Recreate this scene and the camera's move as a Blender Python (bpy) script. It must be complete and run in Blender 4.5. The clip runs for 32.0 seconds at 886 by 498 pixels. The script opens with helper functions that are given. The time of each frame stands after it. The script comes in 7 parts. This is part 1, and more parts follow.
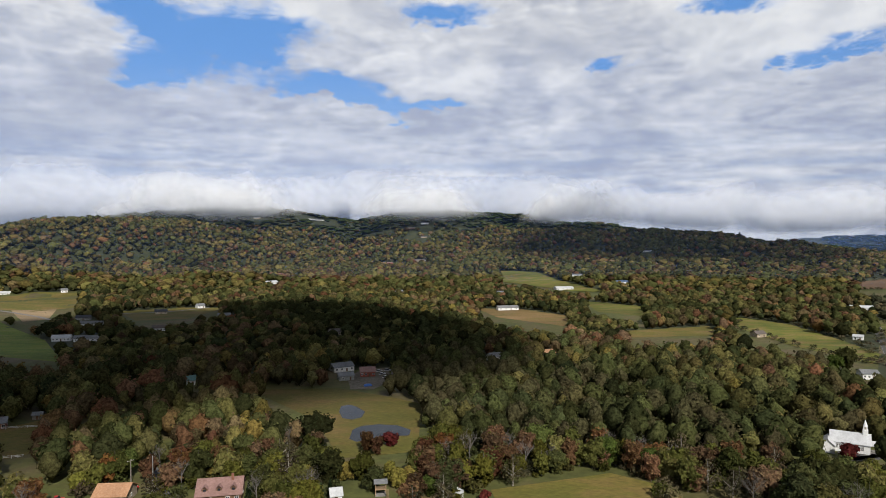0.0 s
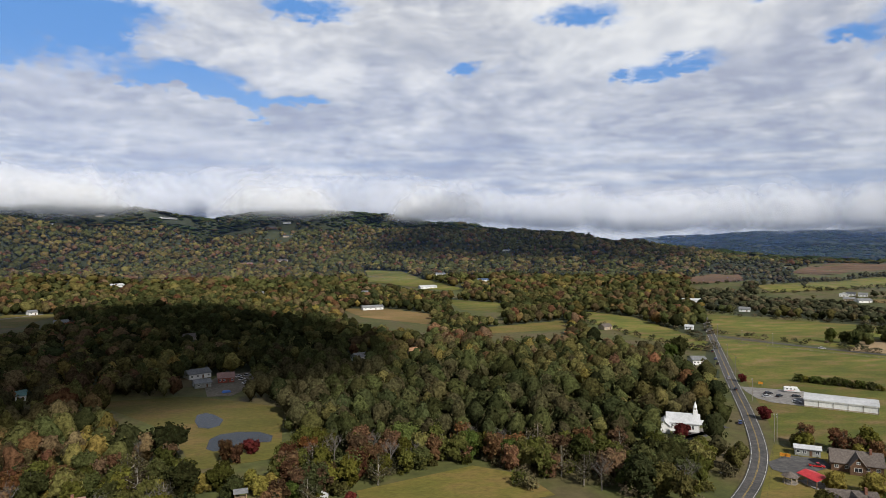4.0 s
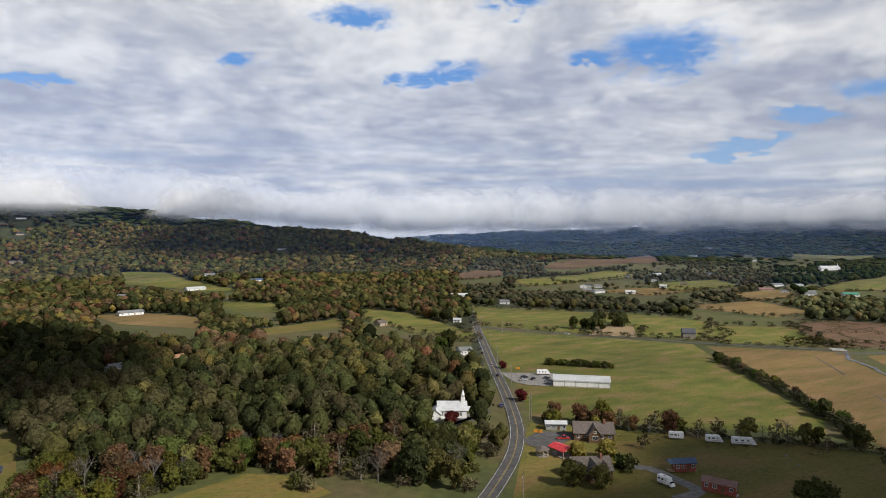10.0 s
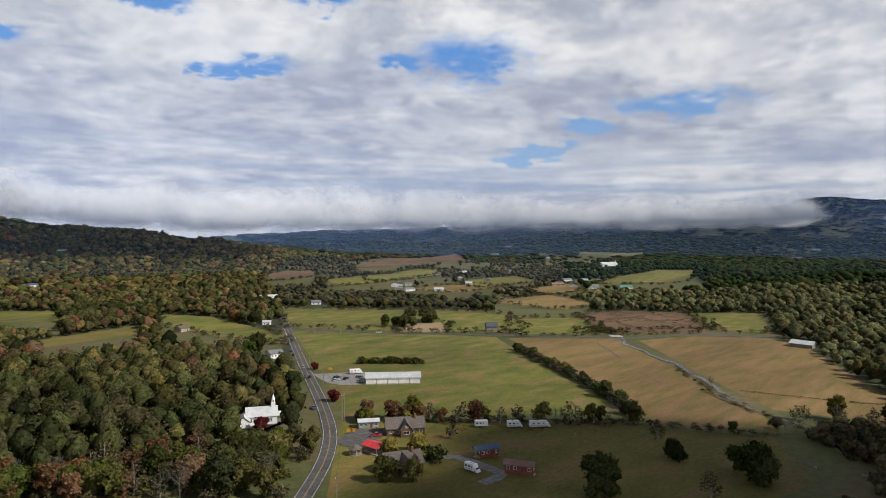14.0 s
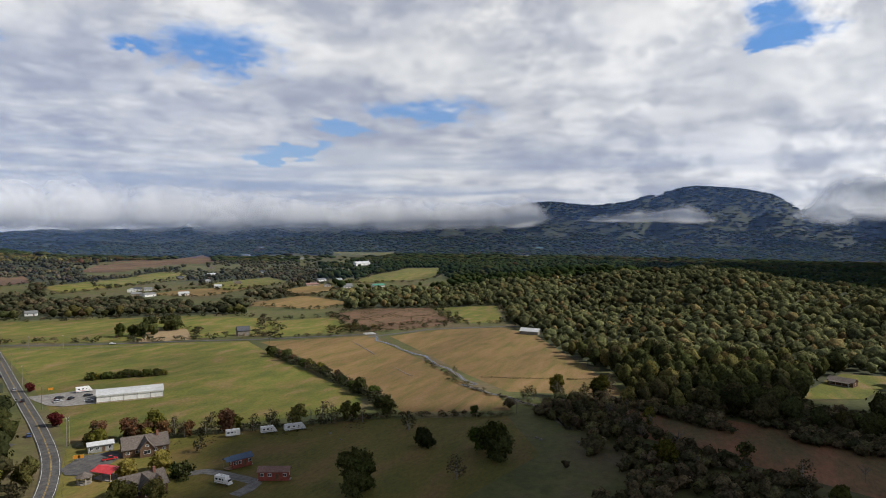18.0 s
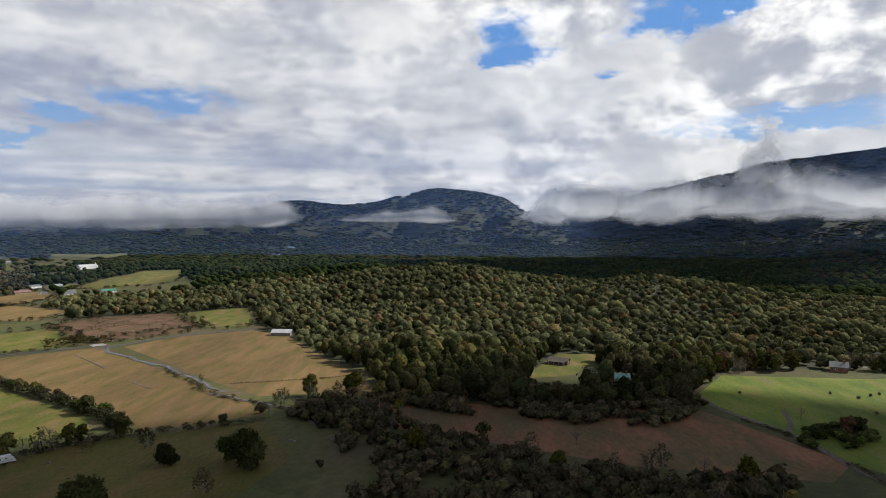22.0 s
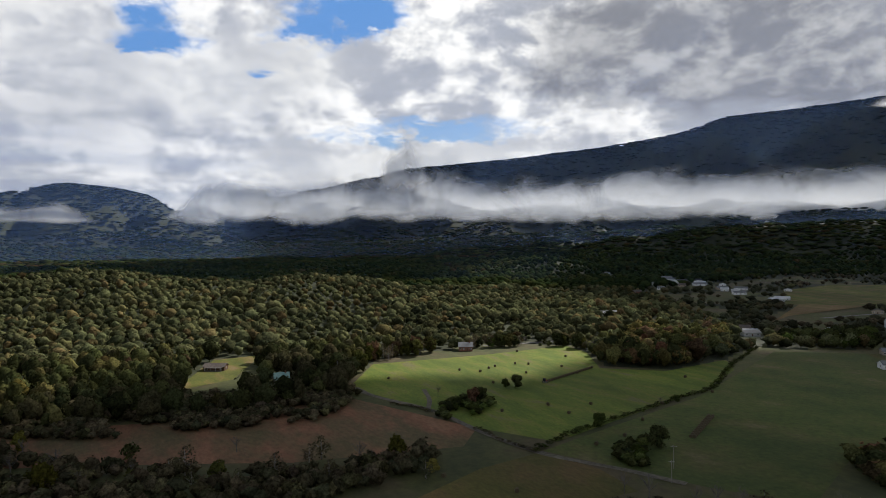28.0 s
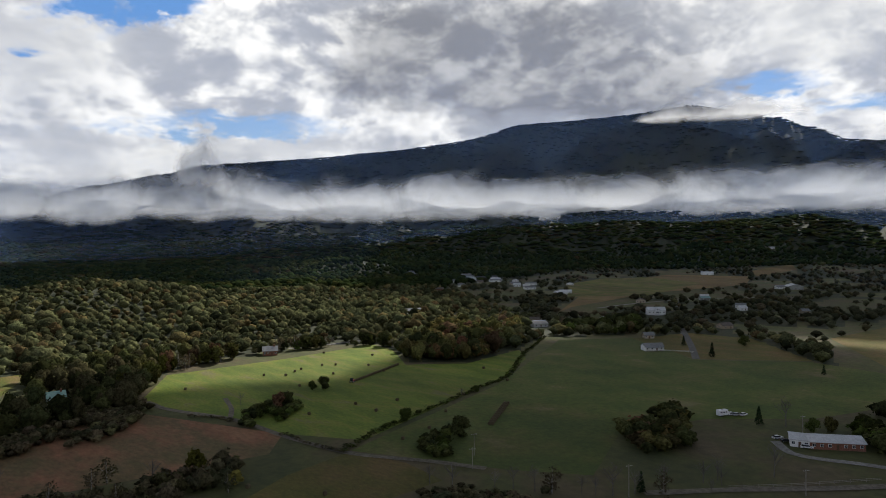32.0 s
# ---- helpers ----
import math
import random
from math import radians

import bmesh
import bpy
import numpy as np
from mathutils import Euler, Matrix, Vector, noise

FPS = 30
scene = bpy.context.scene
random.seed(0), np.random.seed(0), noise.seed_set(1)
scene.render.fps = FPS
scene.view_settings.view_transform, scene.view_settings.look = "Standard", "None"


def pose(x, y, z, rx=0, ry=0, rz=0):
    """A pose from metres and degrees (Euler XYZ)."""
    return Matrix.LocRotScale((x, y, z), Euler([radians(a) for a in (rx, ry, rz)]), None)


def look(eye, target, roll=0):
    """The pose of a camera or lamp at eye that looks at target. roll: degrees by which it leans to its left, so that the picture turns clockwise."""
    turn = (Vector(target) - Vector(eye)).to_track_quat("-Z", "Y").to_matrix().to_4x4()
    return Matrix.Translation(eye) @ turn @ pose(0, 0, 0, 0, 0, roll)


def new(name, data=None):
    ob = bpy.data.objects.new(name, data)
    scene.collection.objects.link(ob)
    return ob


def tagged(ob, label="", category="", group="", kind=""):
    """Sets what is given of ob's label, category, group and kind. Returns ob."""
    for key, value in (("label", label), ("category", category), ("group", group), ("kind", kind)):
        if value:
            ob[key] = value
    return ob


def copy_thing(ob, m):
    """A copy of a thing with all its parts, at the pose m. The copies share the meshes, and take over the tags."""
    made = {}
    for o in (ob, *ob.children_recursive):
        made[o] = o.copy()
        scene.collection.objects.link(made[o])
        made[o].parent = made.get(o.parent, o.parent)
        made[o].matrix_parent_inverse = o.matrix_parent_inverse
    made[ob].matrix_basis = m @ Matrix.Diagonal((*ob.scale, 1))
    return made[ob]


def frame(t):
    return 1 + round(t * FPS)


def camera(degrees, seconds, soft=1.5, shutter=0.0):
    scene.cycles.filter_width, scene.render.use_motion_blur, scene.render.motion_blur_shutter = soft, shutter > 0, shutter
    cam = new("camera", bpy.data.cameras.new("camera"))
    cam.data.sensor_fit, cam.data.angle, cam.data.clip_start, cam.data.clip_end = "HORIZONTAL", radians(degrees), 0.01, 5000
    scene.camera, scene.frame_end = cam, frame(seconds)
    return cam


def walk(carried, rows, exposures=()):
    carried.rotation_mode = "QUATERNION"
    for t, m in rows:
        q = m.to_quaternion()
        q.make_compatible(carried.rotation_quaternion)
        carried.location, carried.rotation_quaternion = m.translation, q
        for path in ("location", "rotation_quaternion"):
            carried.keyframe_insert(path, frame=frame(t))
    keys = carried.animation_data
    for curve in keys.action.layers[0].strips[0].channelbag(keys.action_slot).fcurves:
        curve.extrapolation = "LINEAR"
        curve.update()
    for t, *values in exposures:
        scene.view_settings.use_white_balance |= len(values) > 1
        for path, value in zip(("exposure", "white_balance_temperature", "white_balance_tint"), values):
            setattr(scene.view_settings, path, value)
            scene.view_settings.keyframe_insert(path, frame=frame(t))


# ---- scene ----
cam = camera(68.0, 32.0, soft=0.65)
walk(cam, [
    (0, pose(0, 0, 88, 88.71, 0.22, 0.00)),
    (0.5, pose(0, 0, 88, 88.71, 0.21, -1.42)),
    (1, pose(0, 0, 88, 88.71, 0.22, -2.93)),
    (1.5, pose(0, 0, 88, 88.71, 0.23, -4.40)),
    (2, pose(0, 0, 88, 88.71, 0.24, -5.83)),
    (2.5, pose(0, 0, 88, 88.70, 0.23, -7.29)),
    (3, pose(0, 0, 88, 88.68, 0.21, -8.74)),
    (3.5, pose(0, 0, 88, 88.65, 0.17, -10.27)),
    (5.5, pose(0, 0, 88, 88.61, 0.15, -16.22)),
    (6, pose(0, 0, 88, 88.57, 0.12, -17.76)),
    (6.5, pose(0, 0, 88, 88.56, 0.10, -19.29)),
    (7, pose(0, 0, 88, 88.55, 0.10, -20.86)),
    (7.5, pose(0, 0, 88, 88.55, 0.09, -22.39)),
    (8, pose(0, 0, 88, 88.55, 0.06, -24.02)),
    (8.5, pose(0, 0, 88, 88.54, 0.02, -25.72)),
    (9, pose(0, 0, 88, 88.53, -0.02, -27.49)),
    (9.5, pose(0, 0, 88, 88.52, -0.06, -29.27)),
    (10, pose(0, 0, 88, 88.50, -0.09, -31.10)),
    (10.5, pose(0, 0, 88, 88.49, -0.11, -32.97)),
    (11, pose(0, 0, 88, 88.49, -0.13, -34.87)),
    (11.5, pose(0, 0, 88, 88.49, -0.15, -36.89)),
    (12, pose(0, 0, 88, 88.48, -0.17, -38.99)),
    (12.5, pose(0, 0, 88, 88.48, -0.18, -41.04)),
    (13, pose(0, 0, 88, 88.48, -0.20, -43.12)),
    (13.5, pose(0, 0, 88, 88.49, -0.20, -45.27)),
    (15.5, pose(0, 0, 88, 88.50, -0.21, -54.22)),
    (16, pose(0, 0, 88, 88.52, -0.23, -56.82)),
    (16.5, pose(0, 0, 88, 88.53, -0.24, -59.51)),
    (17, pose(0, 0, 88, 88.55, -0.24, -62.46)),
    (17.5, pose(0, 0, 88, 88.57, -0.24, -65.54)),
    (18, pose(0, 0, 88, 88.58, -0.23, -68.62)),
    (18.5, pose(0, 0, 88, 88.58, -0.22, -71.68)),
    (19, pose(0, 0, 88, 88.59, -0.22, -74.46)),
    (19.5, pose(0, 0, 88, 88.61, -0.22, -77.15)),
    (20, pose(0, 0, 88, 88.61, -0.23, -80.35)),
    (20.5, pose(0, 0, 88, 88.61, -0.21, -83.11)),
    (21, pose(0, 0, 88, 88.60, -0.20, -85.38)),
    (21.5, pose(0, 0, 88, 88.59, -0.19, -87.61)),
    (22, pose(0, 0, 88, 88.59, -0.19, -90.02)),
    (22.5, pose(0, 0, 88, 88.58, -0.19, -92.85)),
    (23, pose(0, 0, 88, 88.58, -0.18, -95.64)),
    (23.5, pose(0, 0, 88, 88.58, -0.15, -98.45)),
    (24, pose(0, 0, 88, 88.59, -0.09, -100.89)),
    (24.5, pose(0, 0, 88, 88.61, -0.02, -103.26)),
    (25, pose(0, 0, 88, 88.62, 0.07, -105.70)),
    (25.5, pose(0, 0, 88, 88.62, 0.14, -108.05)),
    (27.5, pose(0, 0, 88, 88.61, 0.19, -116.97)),
    (28, pose(0, 0, 88, 88.60, 0.21, -119.31)),
    (28.5, pose(0, 0, 88, 88.58, 0.22, -121.66)),
    (29, pose(0, 0, 88, 88.57, 0.24, -123.98)),
    (29.5, pose(0, 0, 88, 88.57, 0.26, -126.12)),
    (30, pose(0, 0, 88, 88.56, 0.28, -127.75)),
    (30.5, pose(0, 0, 88, 88.55, 0.31, -129.51)),
    (31, pose(0, 0, 88, 88.55, 0.33, -131.60)),
    (31.5, pose(0, 0, 88, 88.54, 0.35, -133.69)),
    (32, pose(0, 0, 88, 88.53, 0.36, -136.12)),
])

# ---- light: broken cloud, sun high in the south-south-east ----
SUN_AZ, SUN_EL = 160.0, 40.0
scene.view_settings.exposure = 0.0
sun_way = Vector((math.sin(radians(SUN_AZ)) * math.cos(radians(SUN_EL)), math.cos(radians(SUN_AZ)) * math.cos(radians(SUN_EL)), math.sin(radians(SUN_EL))))
sun = new("sun", bpy.data.lights.new("sun", "SUN"))
sun.data.energy, sun.data.angle, sun.data.color = 5.0, radians(0.6), (1.0, 0.95, 0.87)
sun.matrix_world = look(sun_way * 100, (0, 0, 0))


class Nodes:
    """Small builder for node trees."""

    def __init__(self, tree):
        self.t = tree
        tree.nodes.clear()

    def add(self, kind, **sets):
        n = self.t.nodes.new(kind)
        for k, v in sets.items():
            setattr(n, k, v)
        return n

    def link(self, a, b):
        self.t.links.new(a, b)

    def put(self, socket, v):
        if isinstance(v, bpy.types.NodeSocket):
            self.t.links.new(v, socket)
        else:
            socket.default_value = v

    def math(self, op, a, b=0.0, c=0.0, clamp=False):
        n = self.add("ShaderNodeMath", operation=op, use_clamp=clamp)
        self.put(n.inputs[0], a), self.put(n.inputs[1], b), self.put(n.inputs[2], c)
        return n.outputs[0]

    def mix(self, f, a, b, blend="MIX"):
        n = self.add("ShaderNodeMix", data_type="RGBA", blend_type=blend)
        self.put(n.inputs[0], f)
        for s, v in ((n.inputs[6], a), (n.inputs[7], b)):
            self.put(s, v if isinstance(v, bpy.types.NodeSocket) else (*v[:3], 1))
        return n.outputs[2]

    def noise(self, vec, scale, detail=4.0, rough=0.55, dist=0.0):
        n = self.add("ShaderNodeTexNoise")
        if vec is not None:
            self.link(vec, n.inputs["Vector"])
        n.inputs["Scale"].default_value, n.inputs["Detail"].default_value = scale, detail
        n.inputs["Roughness"].default_value, n.inputs["Distortion"].default_value = rough, dist
        return n.outputs[0]

    def step(self, v, lo, hi, a=0.0, b=1.0):
        n = self.add("ShaderNodeMapRange", interpolation_type="SMOOTHSTEP")
        self.put(n.inputs[0], v)
        for i, q in enumerate((lo, hi, a, b)):
            n.inputs[i + 1].default_value = q
        return n.outputs[0]

    def ramp(self, f, stops):
        n = self.add("ShaderNodeValToRGB")
        self.put(n.inputs[0], f)
        e = n.color_ramp.elements
        while len(e) < len(stops):
            e.new(0.5)
        for el, (p, c) in zip(e, stops):
            el.position, el.color = p, (*c, 1)
        return n.outputs[0]

    def xyz(self, x, y, z=0.0):
        n = self.add("ShaderNodeCombineXYZ")
        for s, v in zip(n.inputs, (x, y, z)):
            self.put(s, v)
        return n.outputs[0]


# openings of blue between the clouds: azimuth, height, half width, half height in degrees
BLUE_NORTH = [
    (-20.3, 15.1, 5.5, 2.6), (-15.0, 16.4, 4, 2.6), (-23.7, 12.9, 2.5, 1.2), (-8.9, 11.6, 5, 0.7), (0.4, 18.8, 4, 1.2), (-0.6, 10.6, 2, 0.4),
    (31.0, 13.8, 3.4, 0.9), (26.8, 13.0, 1.5, 0.6), (14.3, 14.1, 1.6, 0.7), (-11, 12.4, 5, 1.0), (-24, 17.5, 4, 1.6), (-4, 11.0, 4, 0.5),
]
BLUE_EAST = [
    (50.0, 14.8, 6, 2.2), (42.6, 14.0, 2, 0.7), (58.6, 8.2, 2.5, 0.9), (54.9, 6.5, 3, 0.6),
    (66.5, 10.4, 6.5, 1.2), (58.7, 8.4, 2, 0.6), (54.5, 6.7, 2, 0.4), (24.1, 17.8, 4, 1.2), (37.0, 18.9, 3, 1.0),
]
BLUE_SOUTH = [
    (96.9, 15.5, 2.6, 1.1), (94.5, 14.6, 1.8, 0.7), (110.0, 17.8, 5.5, 2.2), (119.0, 9.0, 8, 1.1), (103.9, 13.0, 1.2, 0.8),
    (96.1, 17.4, 2, 1.0), (162.0, 11.0, 5, 1.2), (169.1, 8.8, 4, 0.9), (112.6, 17.9, 3, 0.8),
    (-60, 14, 9, 3), (215, 12, 8, 3), (250, 18, 12, 4), (285, 10, 10, 2), (80, 42, 14, 6), (200, 55, 20, 8), (330, 48, 16, 7), (20, 62, 25, 8),
]
# heavy grey cloud
GREY = [
    (143, 15.5, 13, 4.6), (134, 12.5, 6, 1.8), (152, 11.5, 7, 2.2), (133, 16.0, 5, 2.6),
]
# slightly dimmer sheets
DIM = [
    (16.1, 9.7, 3.2, 2.0), (-30.3, 8.5, 9, 2.0), (10.5, 16.6, 12, 2.4), (-6.8, 9.2, 12, 1.6), (90.8, 9.6, 6, 2.4), (-27, 12, 4, 2), (104, 15, 4, 2),
]
# sunlit cloud tops
WHITE = [
    (98.1, 11.5, 9, 3), (165.8, 16.4, 10, 4.5), (67.9, 13.9, 6, 2.2), (24.4, 15.0, 7, 3.0), (-12.6, 17.8, 7, 2), (120, 6.0, 15, 2.6), (106, 15.0, 5, 3), (147, 6.5, 8, 2),
    (31, 17, 9, 3), (60, 5.5, 14, 1.5), (86, 17.5, 6, 2), (158, 8.2, 7, 1.2),
]


def build_world():
    w = bpy.data.worlds.new("sky")
    scene.world = w
    w.use_nodes = True
    n = Nodes(w.node_tree)
    d = n.add("ShaderNodeTexCoord").outputs["Generated"]
    s = n.add("ShaderNodeSeparateXYZ")
    n.link(d, s.inputs[0])
    x, y, z = s.outputs
    el = n.math("MULTIPLY", n.math("ARCSINE", z), 57.29578)
    az = n.math("MULTIPLY", n.math("ARCTAN2", x, y), 57.29578)
    zc = n.math("ADD", n.math("MAXIMUM", z, 0.0), 0.10)
    plane = n.xyz(n.math("DIVIDE", x, zc), n.math("DIVIDE", y, zc), 0.0)
    sky = n.add("ShaderNodeTexSky", sky_type="NISHITA", sun_disc=False, sun_elevation=radians(SUN_EL), sun_rotation=radians(SUN_AZ), air_density=1.0, dust_density=0.3)
    big = n.noise(plane, 0.5, 5, 0.5, 0.3)
    mid = n.noise(plane, 1.5, 7, 0.55, 0.5)
    fine = n.noise(plane, 5.0, 8, 0.6, 0.4)
    wisp = n.noise(plane, 14.0, 8, 0.65, 0.6)
    tall = n.add("ShaderNodeVectorMath", operation="MULTIPLY")
    n.link(d, tall.inputs[0])
    tall.inputs[1].default_value = (1.0, 1.0, 1.7)
    heaps = tall.outputs[0]
    curl = n.noise(heaps, 7.0, 8, 0.58, 0.3)
    curl2 = n.noise(heaps, 26.0, 8, 0.66, 0.4)

    def centred(v, k):
        return n.math("MULTIPLY", n.math("SUBTRACT", v, 0.5), k)

    def total(*vs):
        out = vs[0]
        for v in vs[1:]:
            out = n.math("ADD", out, v)
        return out

    az_w = total(az, centred(curl, 9.0), centred(mid, 7.0))
    el_w = total(el, centred(curl, 5.0), centred(curl2, 2.4), centred(fine, 2.2))

    def blobs(rows):
        sums = None
        for a, e, wa, we in rows:
            # difference of azimuth, wrapped
            da = n.math("WRAP", n.math("SUBTRACT", az_w, a), 180.0, -180.0)
            q = n.math("ADD", n.math("POWER", n.math("ABSOLUTE", n.math("DIVIDE", da, wa)), 2.0), n.math("POWER", n.math("ABSOLUTE", n.math("DIVIDE", n.math("SUBTRACT", el_w, e), we)), 2.0))
            g = n.math("EXPONENT", n.math("MULTIPLY", q, -1.0))
            sums = g if sums is None else n.math("ADD", sums, g)
        return sums

    blue = n.step(total(blobs(BLUE_NORTH + BLUE_EAST + BLUE_SOUTH), centred(curl2, 1.3), centred(curl, 0.7), centred(wisp, 0.8)), 0.22, 1.0)
    grey = n.step(total(blobs(GREY), centred(curl, 0.7)), 0.05, 0.9)
    dim = n.step(total(blobs(DIM), centred(curl, 0.6)), 0.1, 1.2)
    white = n.step(total(blobs(WHITE), centred(curl, 0.6)), 0.1, 1.0)
    # layered sheets of cloud
    body = total(0.5, centred(big, 0.55), centred(mid, 0.72), centred(fine, 0.5), centred(wisp, 0.26), centred(curl, 0.4), centred(curl2, 0.3))
    sheet = n.ramp(n.step(body, 0.26, 0.74), [(0.0, (3.9, 4.2, 5.1)), (0.3, (5.1, 5.35, 6.0)), (0.6, (6.3, 6.45, 6.75)), (1.0, (8.7, 8.7, 8.6))])
    # heaped clouds, bright on the side of the sun
    lit = n.add("ShaderNodeVectorMath", operation="ADD")
    n.link(heaps, lit.inputs[0])
    lit.inputs[1].default_value = (0.010, -0.026, 0.040)
    puff = n.noise(heaps, 6.5, 9, 0.58, 0.15)
    relief = n.math("SUBTRACT", puff, n.noise(lit.outputs[0], 6.5, 9, 0.58, 0.15))
    shade = total(n.math("MULTIPLY", relief, 3.2), n.math("MULTIPLY", puff, 1.0), centred(curl2, 0.8), centred(mid, 0.5))
    heap = n.ramp(n.step(shade, 0.06, 0.98), [(0.0, (4.4, 4.7, 5.4)), (0.3, (6.0, 6.2, 6.7)), (0.6, (8.4, 8.5, 8.6)), (1.0, (12.2, 12.1, 11.8))])
    sunny = n.step(n.math("COSINE", n.math("MULTIPLY", n.math("SUBTRACT", az, 140.0), 0.0174533)), 0.35, 0.95)
    cloud = n.mix(n.math("ADD", n.math("MULTIPLY", sunny, 0.70), 0.14), sheet, heap)
    cloud = n.mix(n.math("MULTIPLY", white, 0.8), cloud, n.mix(n.step(total(curl, centred(curl2, 0.5)), 0.3, 0.68), (6.3, 6.5, 6.8), (9.4, 9.4, 9.2)))
    cloud = n.mix(n.math("MULTIPLY", grey, 0.85), cloud, n.mix(n.step(total(shade, centred(big, 0.5)), 0.1, 0.95), (2.3, 2.4, 2.7), (4.6, 4.7, 4.9)))
    cloud = n.mix(n.math("MULTIPLY", dim, 0.45), cloud, (4.3, 4.5, 5.0))
    # thin blue-grey streaks low over the hills
    streak = n.noise(n.xyz(n.math("MULTIPLY", az, 0.03), n.math("MULTIPLY", el, 0.8), 0.0), 1.0, 7, 0.6, 0.3)
    band = n.math("MULTIPLY", n.step(el, 1.0, 3.4), n.step(el, 10.0, 4.0))
    cloud = n.mix(n.math("MULTIPLY", n.math("MULTIPLY", band, n.step(streak, 0.40, 0.62)), n.math("SUBTRACT", 0.72, n.math("MULTIPLY", sunny, 0.6))), cloud, (3.7, 4.5, 6.0))
    # overhead, out of view, the deck is set dark to keep fill light low
    up = n.step(el, 19.0, 36.0)
    cloud = n.mix(up, cloud, n.mix(big, (1.0, 1.15, 1.45), (2.0, 2.2, 2.7)))
    low = n.step(el, -1.0, 4.0)
    cloud = n.mix(low, n.mix(0.5, cloud, (5.4, 5.7, 6.2)), cloud)
    clear = n.mix(n.step(el, 5.0, 15.0), (3.4, 5.2, 8.0), (1.1, 3.2, 7.6))
    skyc = n.mix(0.75, sky.outputs[0], clear)
    col = n.mix(blue, cloud, skyc)
    bg = n.add("ShaderNodeBackground")
    n.link(col, bg.inputs[0])
    bg.inputs[1].default_value = 0.1
    n.link(bg.outputs[0], n.add("ShaderNodeOutputWorld").inputs[0])


build_world()

# ---- materials ----


def surface(name, stops, scale=1.0, detail=6.0, rough=0.9, bump=0.0, bump_scale=None, spread=0.25, big=0.0, metal=0.0, spec=0.3, stretch=(1, 1, 1), turn=0.0):
    """A rough surface: a ramp of colours over noise, slow stains over it, random shade by object, fine relief."""
    m = bpy.data.materials.new(name)
    m.use_nodes = True
    n = Nodes(m.node_tree)
    co = n.add("ShaderNodeTexCoord").outputs["Object"]
    mp = n.add("ShaderNodeMapping")
    mp.inputs["Scale"].default_value = stretch
    mp.inputs["Rotation"].default_value = (0, 0, radians(turn))
    n.link(co, mp.inputs[0])
    v = mp.outputs[0]
    col = n.ramp(n.step(n.noise(v, scale, detail, 0.6), 0.28, 0.72), stops)
    if big:
        col = n.mix(n.step(n.noise(v, scale * 0.13, 3, 0.5), 0.35, 0.65, 0.0, 1.0), col, n.mix(1.0, col, (1 - big, 1 - big, 1 - big), "MULTIPLY"))
    grain = n.math("ADD", n.math("MULTIPLY", n.noise(v, scale * 11, 6, 0.7), 1.5), 0.25)
    col = n.mix(1.0, col, n.xyz(grain, grain, grain), "MULTIPLY")
    rnd = n.add("ShaderNodeObjectInfo").outputs["Random"]
    hs = n.add("ShaderNodeHueSaturation")
    n.link(n.math("ADD", n.math("MULTIPLY", rnd, spread), 1 - spread / 2), hs.inputs["Value"])
    n.link(col, hs.inputs["Color"])
    p = n.add("ShaderNodeBsdfPrincipled")
    n.link(hs.outputs[0], p.inputs["Base Color"])
    p.inputs["Roughness"].default_value, p.inputs["Metallic"].default_value = rough, metal
    p.inputs["Specular IOR Level"].default_value = spec
    if bump:
        b = n.add("ShaderNodeBump")
        b.inputs["Strength"].default_value, b.inputs["Distance"].default_value = min(1.0, bump), 0.3
        n.link(n.noise(v, bump_scale or scale * 6, 4, 0.6), b.inputs["Height"])
        n.link(b.outputs[0], p.inputs["Normal"])
    n.link(p.outputs[0], n.add("ShaderNodeOutputMaterial").inputs[0])
    return m


